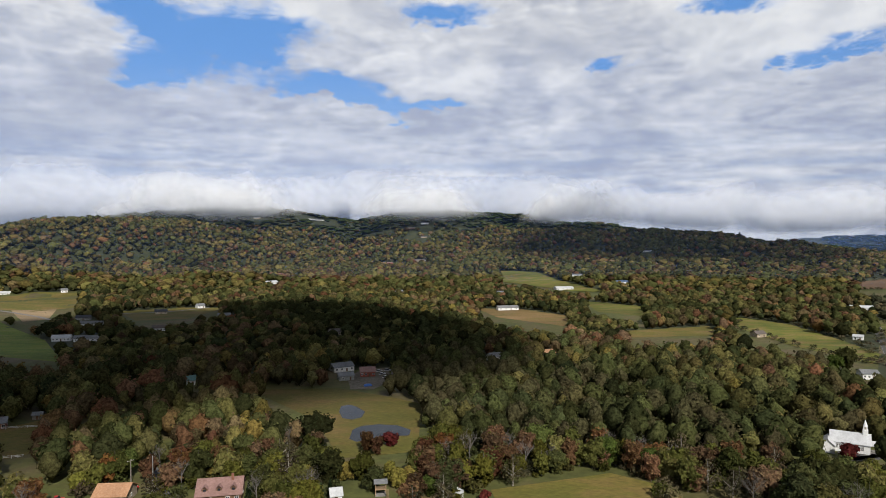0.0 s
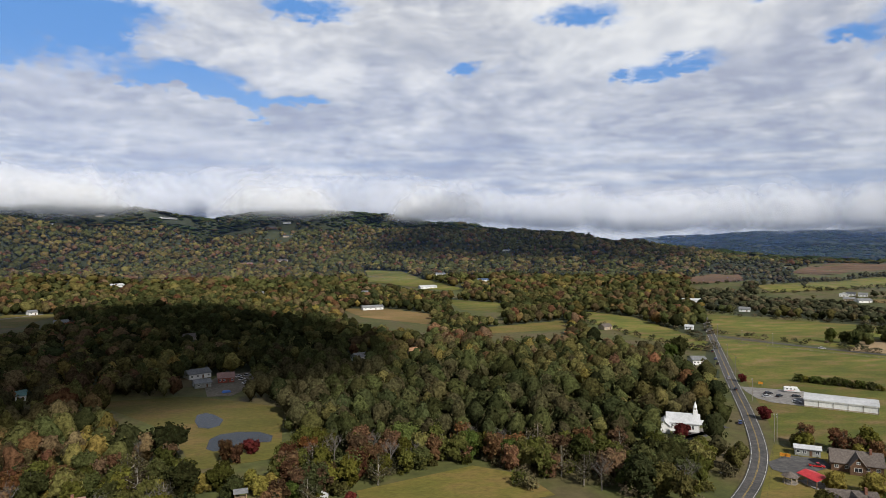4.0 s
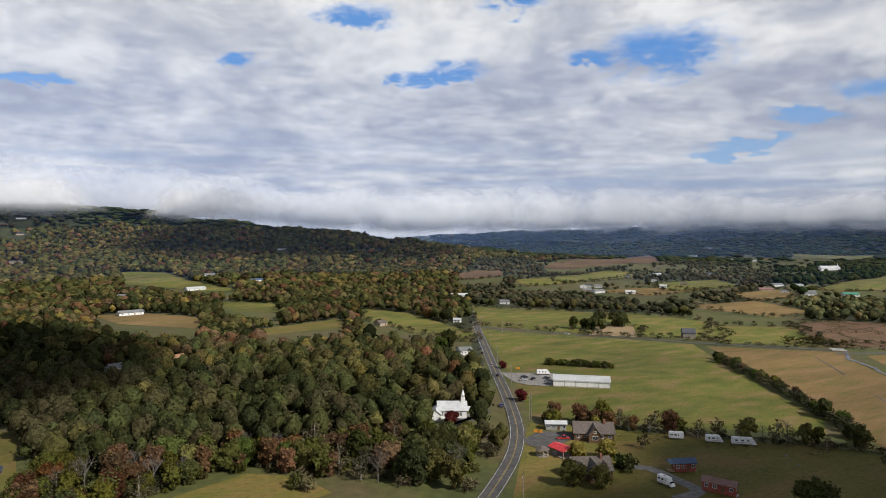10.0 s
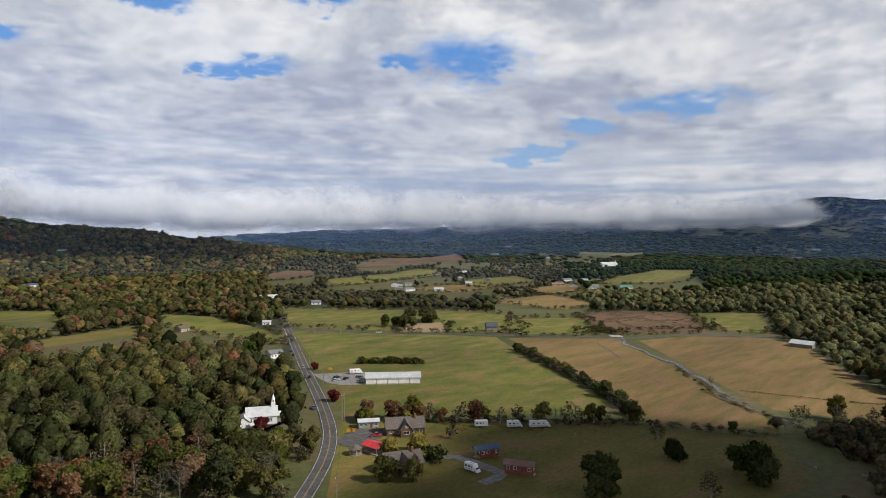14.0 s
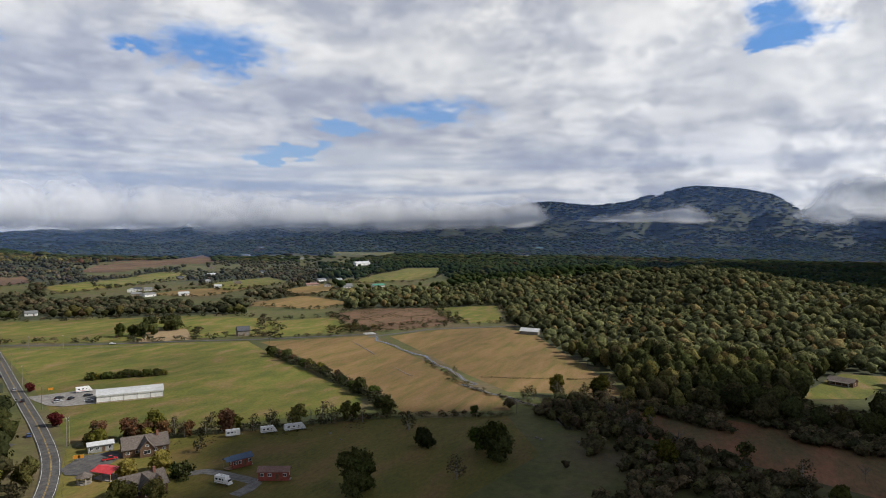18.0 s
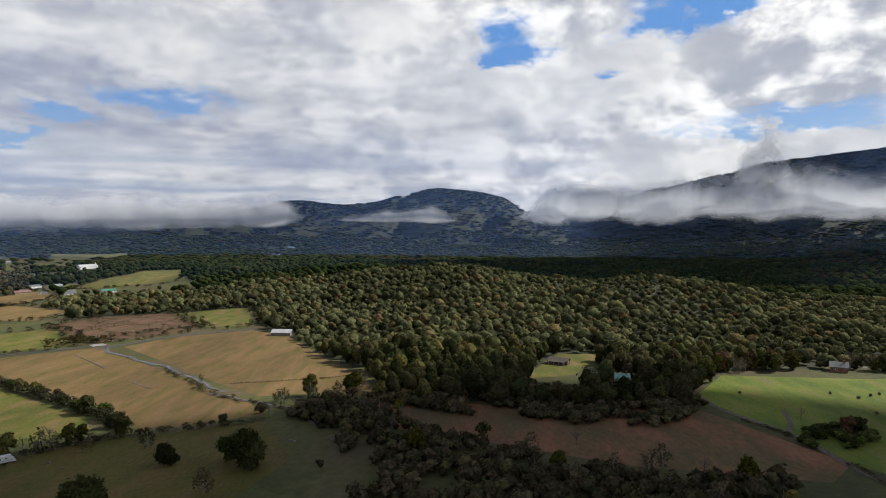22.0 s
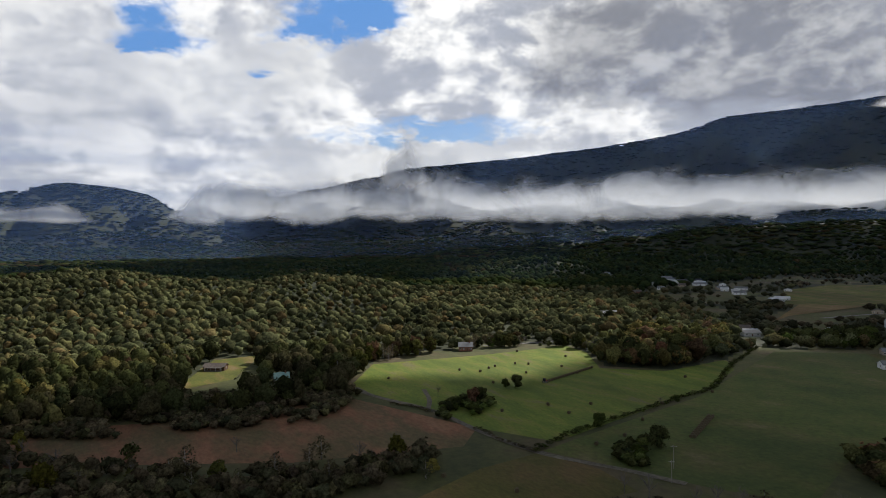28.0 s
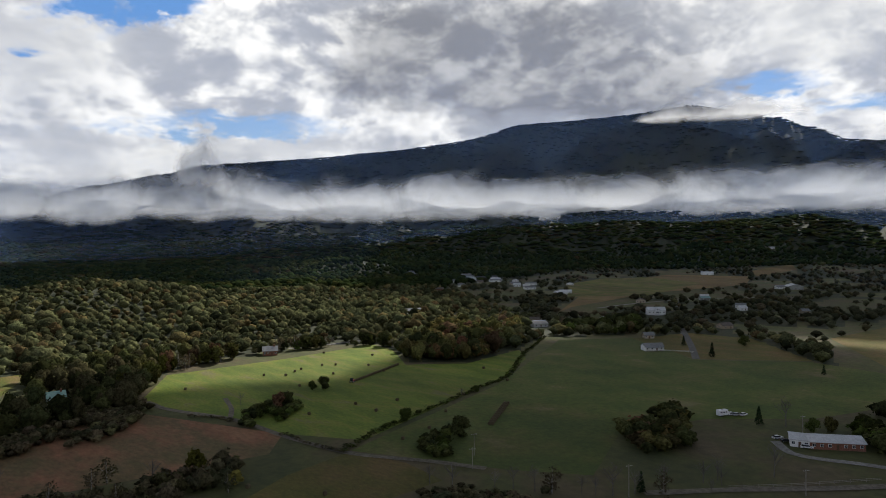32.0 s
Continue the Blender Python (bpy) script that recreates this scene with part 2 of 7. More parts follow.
def foliage(name, stops, through_light=0.25, vary=0.8):
    """Leaves. The colour is chosen along the ramp by the tree's own tint where it has one, and by the object."""
    m = bpy.data.materials.new(name)
    m.use_nodes = True
    n = Nodes(m.node_tree)
    at = n.add("ShaderNodeAttribute", attribute_name="tint").outputs["Fac"]
    rnd = n.add("ShaderNodeObjectInfo").outputs["Random"]
    f = n.math("FRACT", n.math("ADD", at, rnd))
    isl = n.add("ShaderNodeNewGeometry").outputs["Random Per Island"]
    col = n.ramp(f, stops)
    co = n.add("ShaderNodeTexCoord").outputs["Object"]
    leafy = n.step(n.noise(co, 0.75, 3, 0.7), 0.3, 0.7, 0.45, 1.5)
    hs = n.add("ShaderNodeHueSaturation")
    tree = n.math("ADD", n.math("MULTIPLY", isl, 0.30), n.math("ADD", n.math("MULTIPLY", n.math("FRACT", n.math("MULTIPLY", f, 37.0)), vary), 0.76 - vary / 2))
    n.link(n.math("MULTIPLY", tree, leafy), hs.inputs["Value"])
    n.link(n.math("ADD", n.math("MULTIPLY", isl, 0.03), 0.485), hs.inputs["Hue"])
    n.link(col, hs.inputs["Color"])
    di, tr, mx = n.add("ShaderNodeBsdfDiffuse"), n.add("ShaderNodeBsdfTranslucent"), n.add("ShaderNodeMixShader")
    tuft = n.add("ShaderNodeBump")
    tuft.inputs["Strength"].default_value, tuft.inputs["Distance"].default_value = 1.0, 0.8
    n.link(n.noise(co, 0.9, 4, 0.65), tuft.inputs["Height"]), n.link(tuft.outputs[0], di.inputs["Normal"])
    n.link(hs.outputs[0], di.inputs[0]), n.link(hs.outputs[0], tr.inputs[0])
    mx.inputs[0].default_value = through_light
    n.link(di.outputs[0], mx.inputs[1]), n.link(tr.outputs[0], mx.inputs[2])
    n.link(mx.outputs[0], n.add("ShaderNodeOutputMaterial").inputs[0])
    return m


GREEN_D, GREEN, OLIVE = (0.037, 0.044, 0.019), (0.074, 0.080, 0.028), (0.128, 0.112, 0.040)
YELLOW, RUST, RED, BROWN = (0.19, 0.145, 0.040), (0.16, 0.078, 0.040), (0.14, 0.034, 0.024), (0.130, 0.088, 0.050)
M = {}
M["leaf_mixed"] = foliage("leaf_mixed", [(0.0, GREEN_D), (0.2, GREEN), (0.36, GREEN_D), (0.5, OLIVE), (0.66, GREEN), (0.78, BROWN), (0.84, RUST), (0.88, OLIVE), (0.94, YELLOW), (0.97, BROWN), (1.0, GREEN_D)])
M["leaf_hill"] = foliage("leaf_hill", [(0.0, (0.053, 0.058, 0.023)), (0.30, (0.101, 0.102, 0.034)), (0.5, (0.064, 0.068, 0.025)), (0.62, (0.138, 0.122, 0.041)), (0.8, (0.160, 0.122, 0.041)), (0.92, BROWN), (0.97, RUST), (1.0, GREEN_D)])
M["leaf_sage"] = foliage("leaf_sage", [(0.0, (0.050, 0.057, 0.029)), (0.2, (0.118, 0.123, 0.057)), (0.38, (0.055, 0.063, 0.031)), (0.55, (0.179, 0.169, 0.079)), (0.72, (0.118, 0.123, 0.057)), (0.86, (0.144, 0.145, 0.063)), (0.94, (0.175, 0.128, 0.057)), (1.0, (0.044, 0.051, 0.024))], 0.27)
M["leaf_fall"] = foliage("leaf_fall", [(0.0, GREEN), (0.25, OLIVE), (0.45, (0.13, 0.11, 0.02)), (0.62, GREEN), (0.75, RUST), (0.85, OLIVE), (0.93, YELLOW), (1.0, GREEN)])
# grey-brown leaves with distance haze put into their muted colour
M["leaf_hazed"] = foliage("leaf_hazed", [(0.0, (0.050, 0.054, 0.032)), (0.3, (0.084, 0.086, 0.048)), (0.5, (0.056, 0.060, 0.034)), (0.65, (0.105, 0.092, 0.055)), (0.82, (0.115, 0.088, 0.055)), (0.93, (0.09, 0.09, 0.04)), (1.0, (0.05, 0.054, 0.032))])
M["leaf_far"] = foliage("leaf_far", [(0.0, (0.024, 0.038, 0.016)), (0.5, (0.045, 0.062, 0.020)), (0.85, (0.066, 0.070, 0.022)), (0.95, (0.09, 0.06, 0.025)), (1.0, (0.024, 0.038, 0.016))], vary=0.3)
M["leaf_green"] = foliage("leaf_green", [(0.0, GREEN_D), (0.5, GREEN), (1.0, (0.06, 0.085, 0.018))])
M["leaf_olive"] = foliage("leaf_olive", [(0.0, OLIVE), (0.5, (0.07, 0.075, 0.02)), (1.0, (0.11, 0.10, 0.02))])
M["leaf_yellow"] = foliage("leaf_yellow", [(0.0, YELLOW), (1.0, (0.125, 0.125, 0.026))])
M["leaf_rust"] = foliage("leaf_rust", [(0.0, RUST), (0.5, BROWN), (1.0, (0.14, 0.065, 0.02))])
M["leaf_red"] = foliage("leaf_red", [(0.0, RED), (1.0, (0.09, 0.018, 0.02))])
M["needle"] = foliage("needle", [(0.0, (0.015, 0.028, 0.012)), (1.0, (0.03, 0.045, 0.02))], 0.1)
M["scrub"] = foliage("scrub", [(0.0, (0.070, 0.070, 0.036)), (0.35, (0.135, 0.105, 0.062)), (0.6, (0.06, 0.064, 0.034)), (0.8, (0.11, 0.10, 0.045)), (1.0, (0.10, 0.078, 0.052))])
M["bark"] = surface("bark", [(0.0, (0.05, 0.04, 0.03)), (1.0, (0.14, 0.12, 0.10))], 3, bump=0.5)
M["bark_pale"] = surface("bark_pale", [(0.0, (0.16, 0.14, 0.12)), (1.0, (0.34, 0.31, 0.27))], 3, bump=0.4)
M["bark_grey"] = surface("bark_grey", [(0.0, (0.07, 0.062, 0.055)), (1.0, (0.16, 0.145, 0.13))], 3, bump=0.4)
M["ground"] = surface("ground", [(0.0, (0.055, 0.065, 0.02)), (0.4, (0.085, 0.09, 0.025)), (0.7, (0.10, 0.085, 0.035)), (1.0, (0.12, 0.09, 0.05))], 0.02, 10, bump=0.3, bump_scale=0.8, big=0.3)
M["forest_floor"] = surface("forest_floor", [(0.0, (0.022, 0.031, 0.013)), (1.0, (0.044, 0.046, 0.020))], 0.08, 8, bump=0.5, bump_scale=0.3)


def field(name, stops, stretch=(1, 1, 1), turn=0.0, scale=0.03):
    return surface(name, stops, scale, 10, 0.95, bump=0.35, bump_scale=1.2, spread=0.1, big=0.34, stretch=stretch, turn=turn)


M["grass_bright"] = field("grass_bright", [(0.0, (0.097, 0.148, 0.016)), (0.5, (0.144, 0.191, 0.022)), (0.8, (0.185, 0.201, 0.031)), (1.0, (0.185, 0.170, 0.072))], (1, 3, 1), 35)
M["grass_green"] = field("grass_green", [(0.0, (0.081, 0.100, 0.014)), (0.45, (0.127, 0.133, 0.020)), (0.72, (0.169, 0.137, 0.034)), (1.0, (0.226, 0.155, 0.072))], (1, 2.2, 1), 48, 0.04)
M["grass_pasture"] = field("grass_pasture", [(0.0, (0.062, 0.094, 0.016)), (0.5, (0.088, 0.114, 0.020)), (0.85, (0.118, 0.122, 0.030)), (1.0, (0.17, 0.145, 0.06))], (1, 1.3, 1), 100, 0.03)
M["grass_lawn"] = field("grass_lawn", [(0.0, (0.102, 0.100, 0.017)), (0.5, (0.136, 0.115, 0.024)), (1.0, (0.186, 0.120, 0.042))], (1, 2, 1), 48)
M["hay_tan"] = field("hay_tan", [(0.0, (0.124, 0.110, 0.024)), (0.35, (0.183, 0.126, 0.041)), (0.7, (0.216, 0.134, 0.053)), (1.0, (0.243, 0.152, 0.070))], (1, 5, 1), 52)
M["field_red"] = field("field_red", [(0.0, (0.105, 0.075, 0.035)), (0.5, (0.135, 0.078, 0.042)), (1.0, (0.175, 0.098, 0.06))], (1, 4, 1), 60)
M["field_brown"] = field("field_brown", [(0.0, (0.095, 0.085, 0.032)), (0.4, (0.16, 0.10, 0.045)), (0.75, (0.24, 0.11, 0.055)), (1.0, (0.27, 0.14, 0.07))], (1, 2.5, 1), 75, 0.02)
M["soil_tan"] = field("soil_tan", [(0.0, (0.28, 0.20, 0.11)), (1.0, (0.36, 0.26, 0.15))], (1, 6, 1), 60)
M["asphalt"] = surface("asphalt", [(0.0, (0.055, 0.055, 0.06)), (0.5, (0.085, 0.082, 0.08)), (1.0, (0.12, 0.115, 0.11))], 0.5, 8, 0.85, bump=0.2, bump_scale=8, big=0.2)
M["gravel"] = surface("gravel", [(0.0, (0.14, 0.133, 0.125)), (1.0, (0.27, 0.255, 0.24))], 0.6, 8, 0.95, bump=0.4, bump_scale=5, big=0.15)
M["dirt"] = surface("dirt", [(0.0, (0.10, 0.085, 0.06)), (1.0, (0.19, 0.165, 0.13))], 0.5, 8, 0.95, bump=0.4, bump_scale=4, big=0.2)
M["line_white"] = surface("line_white", [(0.0, (0.55, 0.55, 0.53)), (1.0, (0.75, 0.75, 0.72))], 2)
M["line_yellow"] = surface("line_yellow", [(0.0, (0.36, 0.24, 0.06)), (1.0, (0.46, 0.32, 0.09))], 2)


def water_material(name, tone, rough, ior=1.33):
    m = bpy.data.materials.new(name)
    m.use_nodes = True
    n = Nodes(m.node_tree)
    p = n.add("ShaderNodeBsdfPrincipled")
    p.inputs["Base Color"].default_value = (*tone, 1)
    p.inputs["Roughness"].default_value, p.inputs["IOR"].default_value = rough, ior
    p.inputs["Specular IOR Level"].default_value = 0.5 if rough > 0.05 else 0.14
    b = n.add("ShaderNodeBump")
    b.inputs["Strength"].default_value, b.inputs["Distance"].default_value = 0.15, 0.05
    co = n.add("ShaderNodeTexCoord").outputs["Object"]
    n.link(n.noise(co, 1.2, 3), b.inputs["Height"]), n.link(b.outputs[0], p.inputs["Normal"])
    n.link(p.outputs[0], n.add("ShaderNodeOutputMaterial").inputs[0])
    return m


M["water"] = water_material("water", (0.008, 0.012, 0.016), 0.03)
M["stream_water"] = water_material("stream_water", (0.05, 0.05, 0.045), 0.10)


def mist_material(name, lo, hi, scale, top, tone=(0.89, 0.90, 0.92)):
    """Cloud stuff: white scatter that thins out by noise into nothing."""
    m = bpy.data.materials.new(name)
    m.use_nodes = True
    n = Nodes(m.node_tree)
    co = n.add("ShaderNodeTexCoord").outputs["Object"]
    at = n.add("ShaderNodeAttribute", attribute_name="thick").outputs["Fac"]
    a = n.math("ADD", n.noise(co, scale, 7, 0.57, 0.4), at)
    a = n.math("MULTIPLY", n.step(a, lo, hi), top)
    di, tl, tp = n.add("ShaderNodeBsdfDiffuse"), n.add("ShaderNodeBsdfTranslucent"), n.add("ShaderNodeBsdfTransparent")
    di.inputs[0].default_value = tl.inputs[0].default_value = (*tone, 1)
    body, out = n.add("ShaderNodeMixShader"), n.add("ShaderNodeMixShader")
    body.inputs[0].default_value = 0.5
    n.link(di.outputs[0], body.inputs[1]), n.link(tl.outputs[0], body.inputs[2])
    n.link(a, out.inputs[0]), n.link(tp.outputs[0], out.inputs[1]), n.link(body.outputs[0], out.inputs[2])
    n.link(out.outputs[0], n.add("ShaderNodeOutputMaterial").inputs[0])
    return m


M["mist"] = mist_material("mist", 0.38, 0.88, 0.0046, 0.86)
# the south bank's dimmer light is put into this greyer, bluer tone
M["mist_dimmed"] = mist_material("mist_dimmed", 0.38, 0.88, 0.0046, 0.86, (0.76, 0.79, 0.84))
M["mist_thin"] = mist_material("mist_thin", 0.40, 1.0, 0.006, 0.75)
# stuff of the unseen clouds that are added to block the sun
M["shade_cloud"] = mist_material("shade_cloud", 0.15, 0.62, 0.004, 0.93)
M["shade_cloud_thin"] = mist_material("shade_cloud_thin", 0.15, 0.62, 0.004, 0.56)


def haze_tint(name, tone, alpha):
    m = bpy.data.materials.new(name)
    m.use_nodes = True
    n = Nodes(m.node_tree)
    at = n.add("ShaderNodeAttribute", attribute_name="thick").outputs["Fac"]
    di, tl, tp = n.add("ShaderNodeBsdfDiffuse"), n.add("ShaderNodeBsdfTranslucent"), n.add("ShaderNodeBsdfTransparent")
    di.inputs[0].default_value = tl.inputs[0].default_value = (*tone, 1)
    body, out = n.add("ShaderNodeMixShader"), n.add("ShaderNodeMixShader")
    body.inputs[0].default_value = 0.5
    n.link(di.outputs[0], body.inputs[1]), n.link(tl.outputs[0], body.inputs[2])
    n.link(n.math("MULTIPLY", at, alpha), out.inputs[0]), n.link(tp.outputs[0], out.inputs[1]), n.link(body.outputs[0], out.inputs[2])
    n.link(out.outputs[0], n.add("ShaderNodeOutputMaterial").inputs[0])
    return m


# distance haze is put into the blue colour of see-through sheets
M["haze"] = haze_tint("haze", (0.26, 0.46, 1.0), 0.11)

# ---- mesh helpers ----


def mesh_object(name, verts, faces, mats, parent=None, smooth=False, slots=None, attrs=()):
    me = bpy.data.meshes.new(name)
    me.from_pydata(verts, [], faces)
    for m in mats if isinstance(mats, (list, tuple)) else (mats,):
        me.materials.append(m)
    if smooth:
        me.polygons.foreach_set("use_smooth", np.ones(len(me.polygons), bool))
    if slots is not None:
        me.polygons.foreach_set("material_index", np.asarray(slots, np.int32))
    for key, values in attrs:
        a = me.attributes.new(key, "FLOAT", "POINT")
        a.data.foreach_set("value", np.asarray(values, np.float32))
    me.update()
    ob = new(name, me)
    if parent:
        ob.parent = parent
    return ob


def fast_mesh(name, co, tri, material, tint=None):
    """A large triangle mesh from arrays."""
    me = bpy.data.meshes.new(name)
    me.vertices.add(len(co))
    me.vertices.foreach_set("co", np.asarray(co, np.float32).ravel())
    nt = len(tri)
    me.loops.add(nt * 3)
    me.loops.foreach_set("vertex_index", np.asarray(tri, np.int32).ravel())
    me.polygons.add(nt)
    me.polygons.foreach_set("loop_start", np.arange(0, nt * 3, 3, dtype=np.int32))
    me.materials.append(material)
    if tint is not None:
        a = me.attributes.new("tint", "FLOAT", "POINT")
        a.data.foreach_set("value", np.asarray(tint, np.float32))
    me.update(calc_edges=True)
    return new(name, me)


def lattice(x, y, seed=0):
    """Smooth value noise on arrays, 0 to 1."""
    xi, yi = np.floor(x), np.floor(y)
    u, v = x - xi, y - yi
    u, v = u * u * (3 - 2 * u), v * v * (3 - 2 * v)

    def h(a, b):
        q = np.sin(a * 127.1 + b * 311.7 + seed * 74.7) * 43758.5453
        return q - np.floor(q)

    return (h(xi, yi) * (1 - u) + h(xi + 1, yi) * u) * (1 - v) + (h(xi, yi + 1) * (1 - u) + h(xi + 1, yi + 1) * u) * v


def fbm(x, y, seed=0, octaves=4):
    s, a, t = 0.0, 0.5, 0.0
    for k in range(octaves):
        s, t, a = s + a * lattice(x * 2 ** k, y * 2 ** k, seed + k), t + a, a / 2
    return s / t


def inside(poly, x, y):
    x, y = np.asarray(x, float), np.asarray(y, float)
    r = np.zeros(x.shape, bool)
    for (x0, y0), (x1, y1) in zip(poly, poly[1:] + poly[:1]):
        c = ((y0 > y) != (y1 > y)) & (x < (x1 - x0) * (y - y0) / (y1 - y0 + 1e-12) + x0)
        r ^= c
    return r


# ---- terrain: crests as lines of (x, y, height) ----
NEAR_HILL = [(-984.2, 770.6, 75.1), (-942.5, 966.5, 99.8), (-838.3, 1243.9, 115.6), (-741.6, 1361.1, 131.6), (-633.7, 1523.4, 126.9), (-509.6, 1674.1, 99.8), (-331.4, 1718.3, 44.7)]
NORTH_RIDGE = [(-917.4, 1999.6, 165.1), (-704.7, 2031.2, 182.9), (-559.7, 2075.9, 182.6), (-415.6, 2160.4, 161.7), (-270, 2183.4, 146.9), (-120.5, 2196.7, 173.1), (29.9, 2149.8, 176.2), (208.6, 2089.6, 160.5), (374.4, 2015.5, 138.2), (524.5, 1930, 113.9), (656.9, 1836, 99.4), (726, 1701.6, 77.6), (777.1, 1568, 44.3), (829.9, 1426.1, 10.9)]
EAST_HILLS = [(1447.2, 3621.5, -10.1), (1736.8, 3603.3, 35.2), (2070.1, 3539, 16.6), (2356.4, 3476.7, 68.5), (2642.4, 3264.6, 105.5), (3160.8, 2765.7, 125.9), (3574, 2206, 155), (3774.9, 1600.1, 206.9)]
EAST_FOOT = [(1015.9, 2716.2, -12.2), (1175.9, 2760, 2.4), (1302.5, 2702.5, 26.2), (1406, 2593.4, 12.2), (1599.3, 2538.2, 35.8), (1765.9, 2425.2, 18), (2005.1, 2231.5, 44.3), (2220.4, 1942.3, 49), (2446, 1649.2, 65.9), (2579.6, 1325, 65.9), (2742.6, 942.4, 84.2), (2827, 646.7, 81.5), (2778.2, 348.5, 66.7)]
ROUND_TOP = [(3608.9, 1945.7, 144.6), (3692.8, 1537.3, 196.8), (3734.9, 1122.6, 223.2), (3712.7, 809.9, 276), (3759.2, 555.1, 253.2), (3785.3, 333.7, 271.8), (3795.8, 178, 315.3), (3799.9, 24.9, 354.5), (3796.8, -155.1, 339), (3785.6, -330.2, 259.4), (3763.4, -526.4, 175.9), (3711.5, -815.1, 44)]
LONG_MOUNTAIN = [(4402.6, -931.2, 212.9), (4251, -1476.2, 397), (3923.1, -1992.3, 528), (3521.7, -2467.3, 569), (3112.2, -2820.3, 612.8), (2692.1, -3092.3, 666.9), (2397.2, -3202.1, 735.1), (1758.6, -3481, 751.8)]
LONG_EAST = [(1847.8, -3377.6, 740.4), (1506.6, -3488.6, 765.2), (1299.3, -3571, 721.1), (1062.4, -3700.5, 628), (879.3, -3799.6, 554.9), (673.9, -3841.3, 532.2), (387.9, -3880.7, 443.9), (-160.8, -3896.7, 258.2), (-809.1, -3815.1, 163.9)]
FOOTHILL = [(2344.1, -1124.7, 33.3), (1993.3, -1508.8, 71.7), (1639.5, -1752.7, 115), (1264.6, -1921.2, 130.4), (942.7, -2097.9, 131.8), (738.7, -2178.1, 141.2), (603.5, -2219.4, 145.5), (460.7, -2253.4, 119), (226.8, -2288.8, 119.7), (-186.3, -2292.4, 111.4)]
WOOD_HILL = [(1181.9, 407.0, 28.0), (1101.6, 202.2, 35.0), (998.3, 57.6, 42.0), (929.1, -40.6, 46.0), (893.3, -109.7, 42.0), (872.7, -174.4, 29.0), (822.9, -212.8, 34.0), (792.9, -245.4, 41.0), (742.8, -297.1, 31.0), (744.1, -367.7, 20.0)]
MOUND = [(1238.4, -715.0, 24.0), (1193.8, -805.2, 36.0), (1126.9, -880.4, 46.0), (1040.4, -936.8, 26.0)]


def ridge(x, y, crest, w_near, w_far, sink):
    """Height of one ridge: the crest's height, falling off on either side."""
    best, share = np.zeros_like(x), np.zeros_like(x)
    r = np.hypot(x, y)
    for (ax, ay, az), (bx, by, bz) in zip(crest, crest[1:]):
        dx, dy = bx - ax, by - ay
        s = ((x - ax) * dx + (y - ay) * dy) / (dx * dx + dy * dy)
        sc = np.clip(s, 0, 1)
        px, py, pz = ax + sc * dx, ay + sc * dy, az + sc * (bz - az) - sink
        dist = np.hypot(x - px, y - py)
        w = np.where(r < np.hypot(px, py), w_near, w_far)
        e = np.exp(-(dist / w) ** 1.7)
        share = np.where(pz * e > best, e, share)
        best = np.maximum(best, pz * e)
    return best, share


def height(x, y):
    x, y = np.asarray(x, float), np.asarray(y, float)
    h, share = ridge(x, y, NEAR_HILL, 330, 500, 14)
    for crest, a, b, k in ((NORTH_RIDGE, 560, 600, 14), (EAST_HILLS, 1100, 600, 10), (EAST_FOOT, 330, 400, 8), (ROUND_TOP, 700, 700, 8), (LONG_MOUNTAIN, 950, 700, 8), (LONG_EAST, 900, 700, 8), (FOOTHILL, 480, 500, 12), (WOOD_HILL, 235, 230, 11), (MOUND, 160, 200, 15)):
        g, t = ridge(x, y, crest, a, b, k)
        share = np.where(g > h, t, share)
        h = np.maximum(h, g)
    # hollows cut into the slopes between spurs, none on the crest or the valley floor
    hollow = np.clip(np.abs(fbm(x / 330 + 3, y / 330, 5, 4) * 2 - 1) * 2.4, 0, 1)
    h = h * (1 - 0.9 * (1 - hollow) * np.clip(4 * share * (1 - share), 0, 1) * np.clip(1.15 - share, 0, 1))
    h = np.maximum(h - 4, 0)
    h = h + 26 * (fbm(x / 150, y / 150, 8, 3) - 0.5) * np.clip((h - 3) / 30, 0, 1) * np.clip((190 - h) / 60, 0.25, 1)
    return np.maximum(h, 0.0)


def ground_z(x, y):
    if x * x + y * y < 330 ** 2:
        return 0.0
    return float(height(np.array([x]), np.array([y]))[0])


FIELDS = []


def sow(kind, outline, apron=110.0):
    """Note down a field: what grows on it, its outline, and how far the ground before it is bare of trees."""
    FIELDS.append((kind, outline, apron))


sow("grass_green", [(345.4, 510.7), (422, 636.4), (464.7, 584), (539.6, 496.4), (554.3, 417.9), (466.8, 342.7), (397.3, 426.7)])
sow("soil_tan", [(396.1, 414.6), (443.4, 453.9), (468, 432), (423.6, 385.6)])
sow("grass_green", [(334.1, 487.8), (386.2, 414.8), (434.4, 339), (387.8, 279.6), (346.5, 220.5), (309.8, 168.7), (288.5, 156.1), (254.9, 186.8), (207.3, 230.3), (194.6, 241.9), (216.7, 277.1), (254.5, 342.1), (290.5, 407.6)])
sow("hay_tan", [(434.5, 327.4), (497.7, 259.4), (454.5, 219.4), (413, 175.3), (366.1, 132.8), (337, 99.2), (314.2, 86.3), (289.7, 134.1), (317.3, 161.8), (355.3, 210.4), (396.3, 266.2)])
sow("hay_tan", [(500.1, 243.6), (549.6, 223.2), (587.9, 170.8), (553.8, 130.2), (473.4, 90), (419.7, 61.2), (365.2, 34.4), (350.4, 98.4), (385.2, 135.7), (431.2, 177.3)])
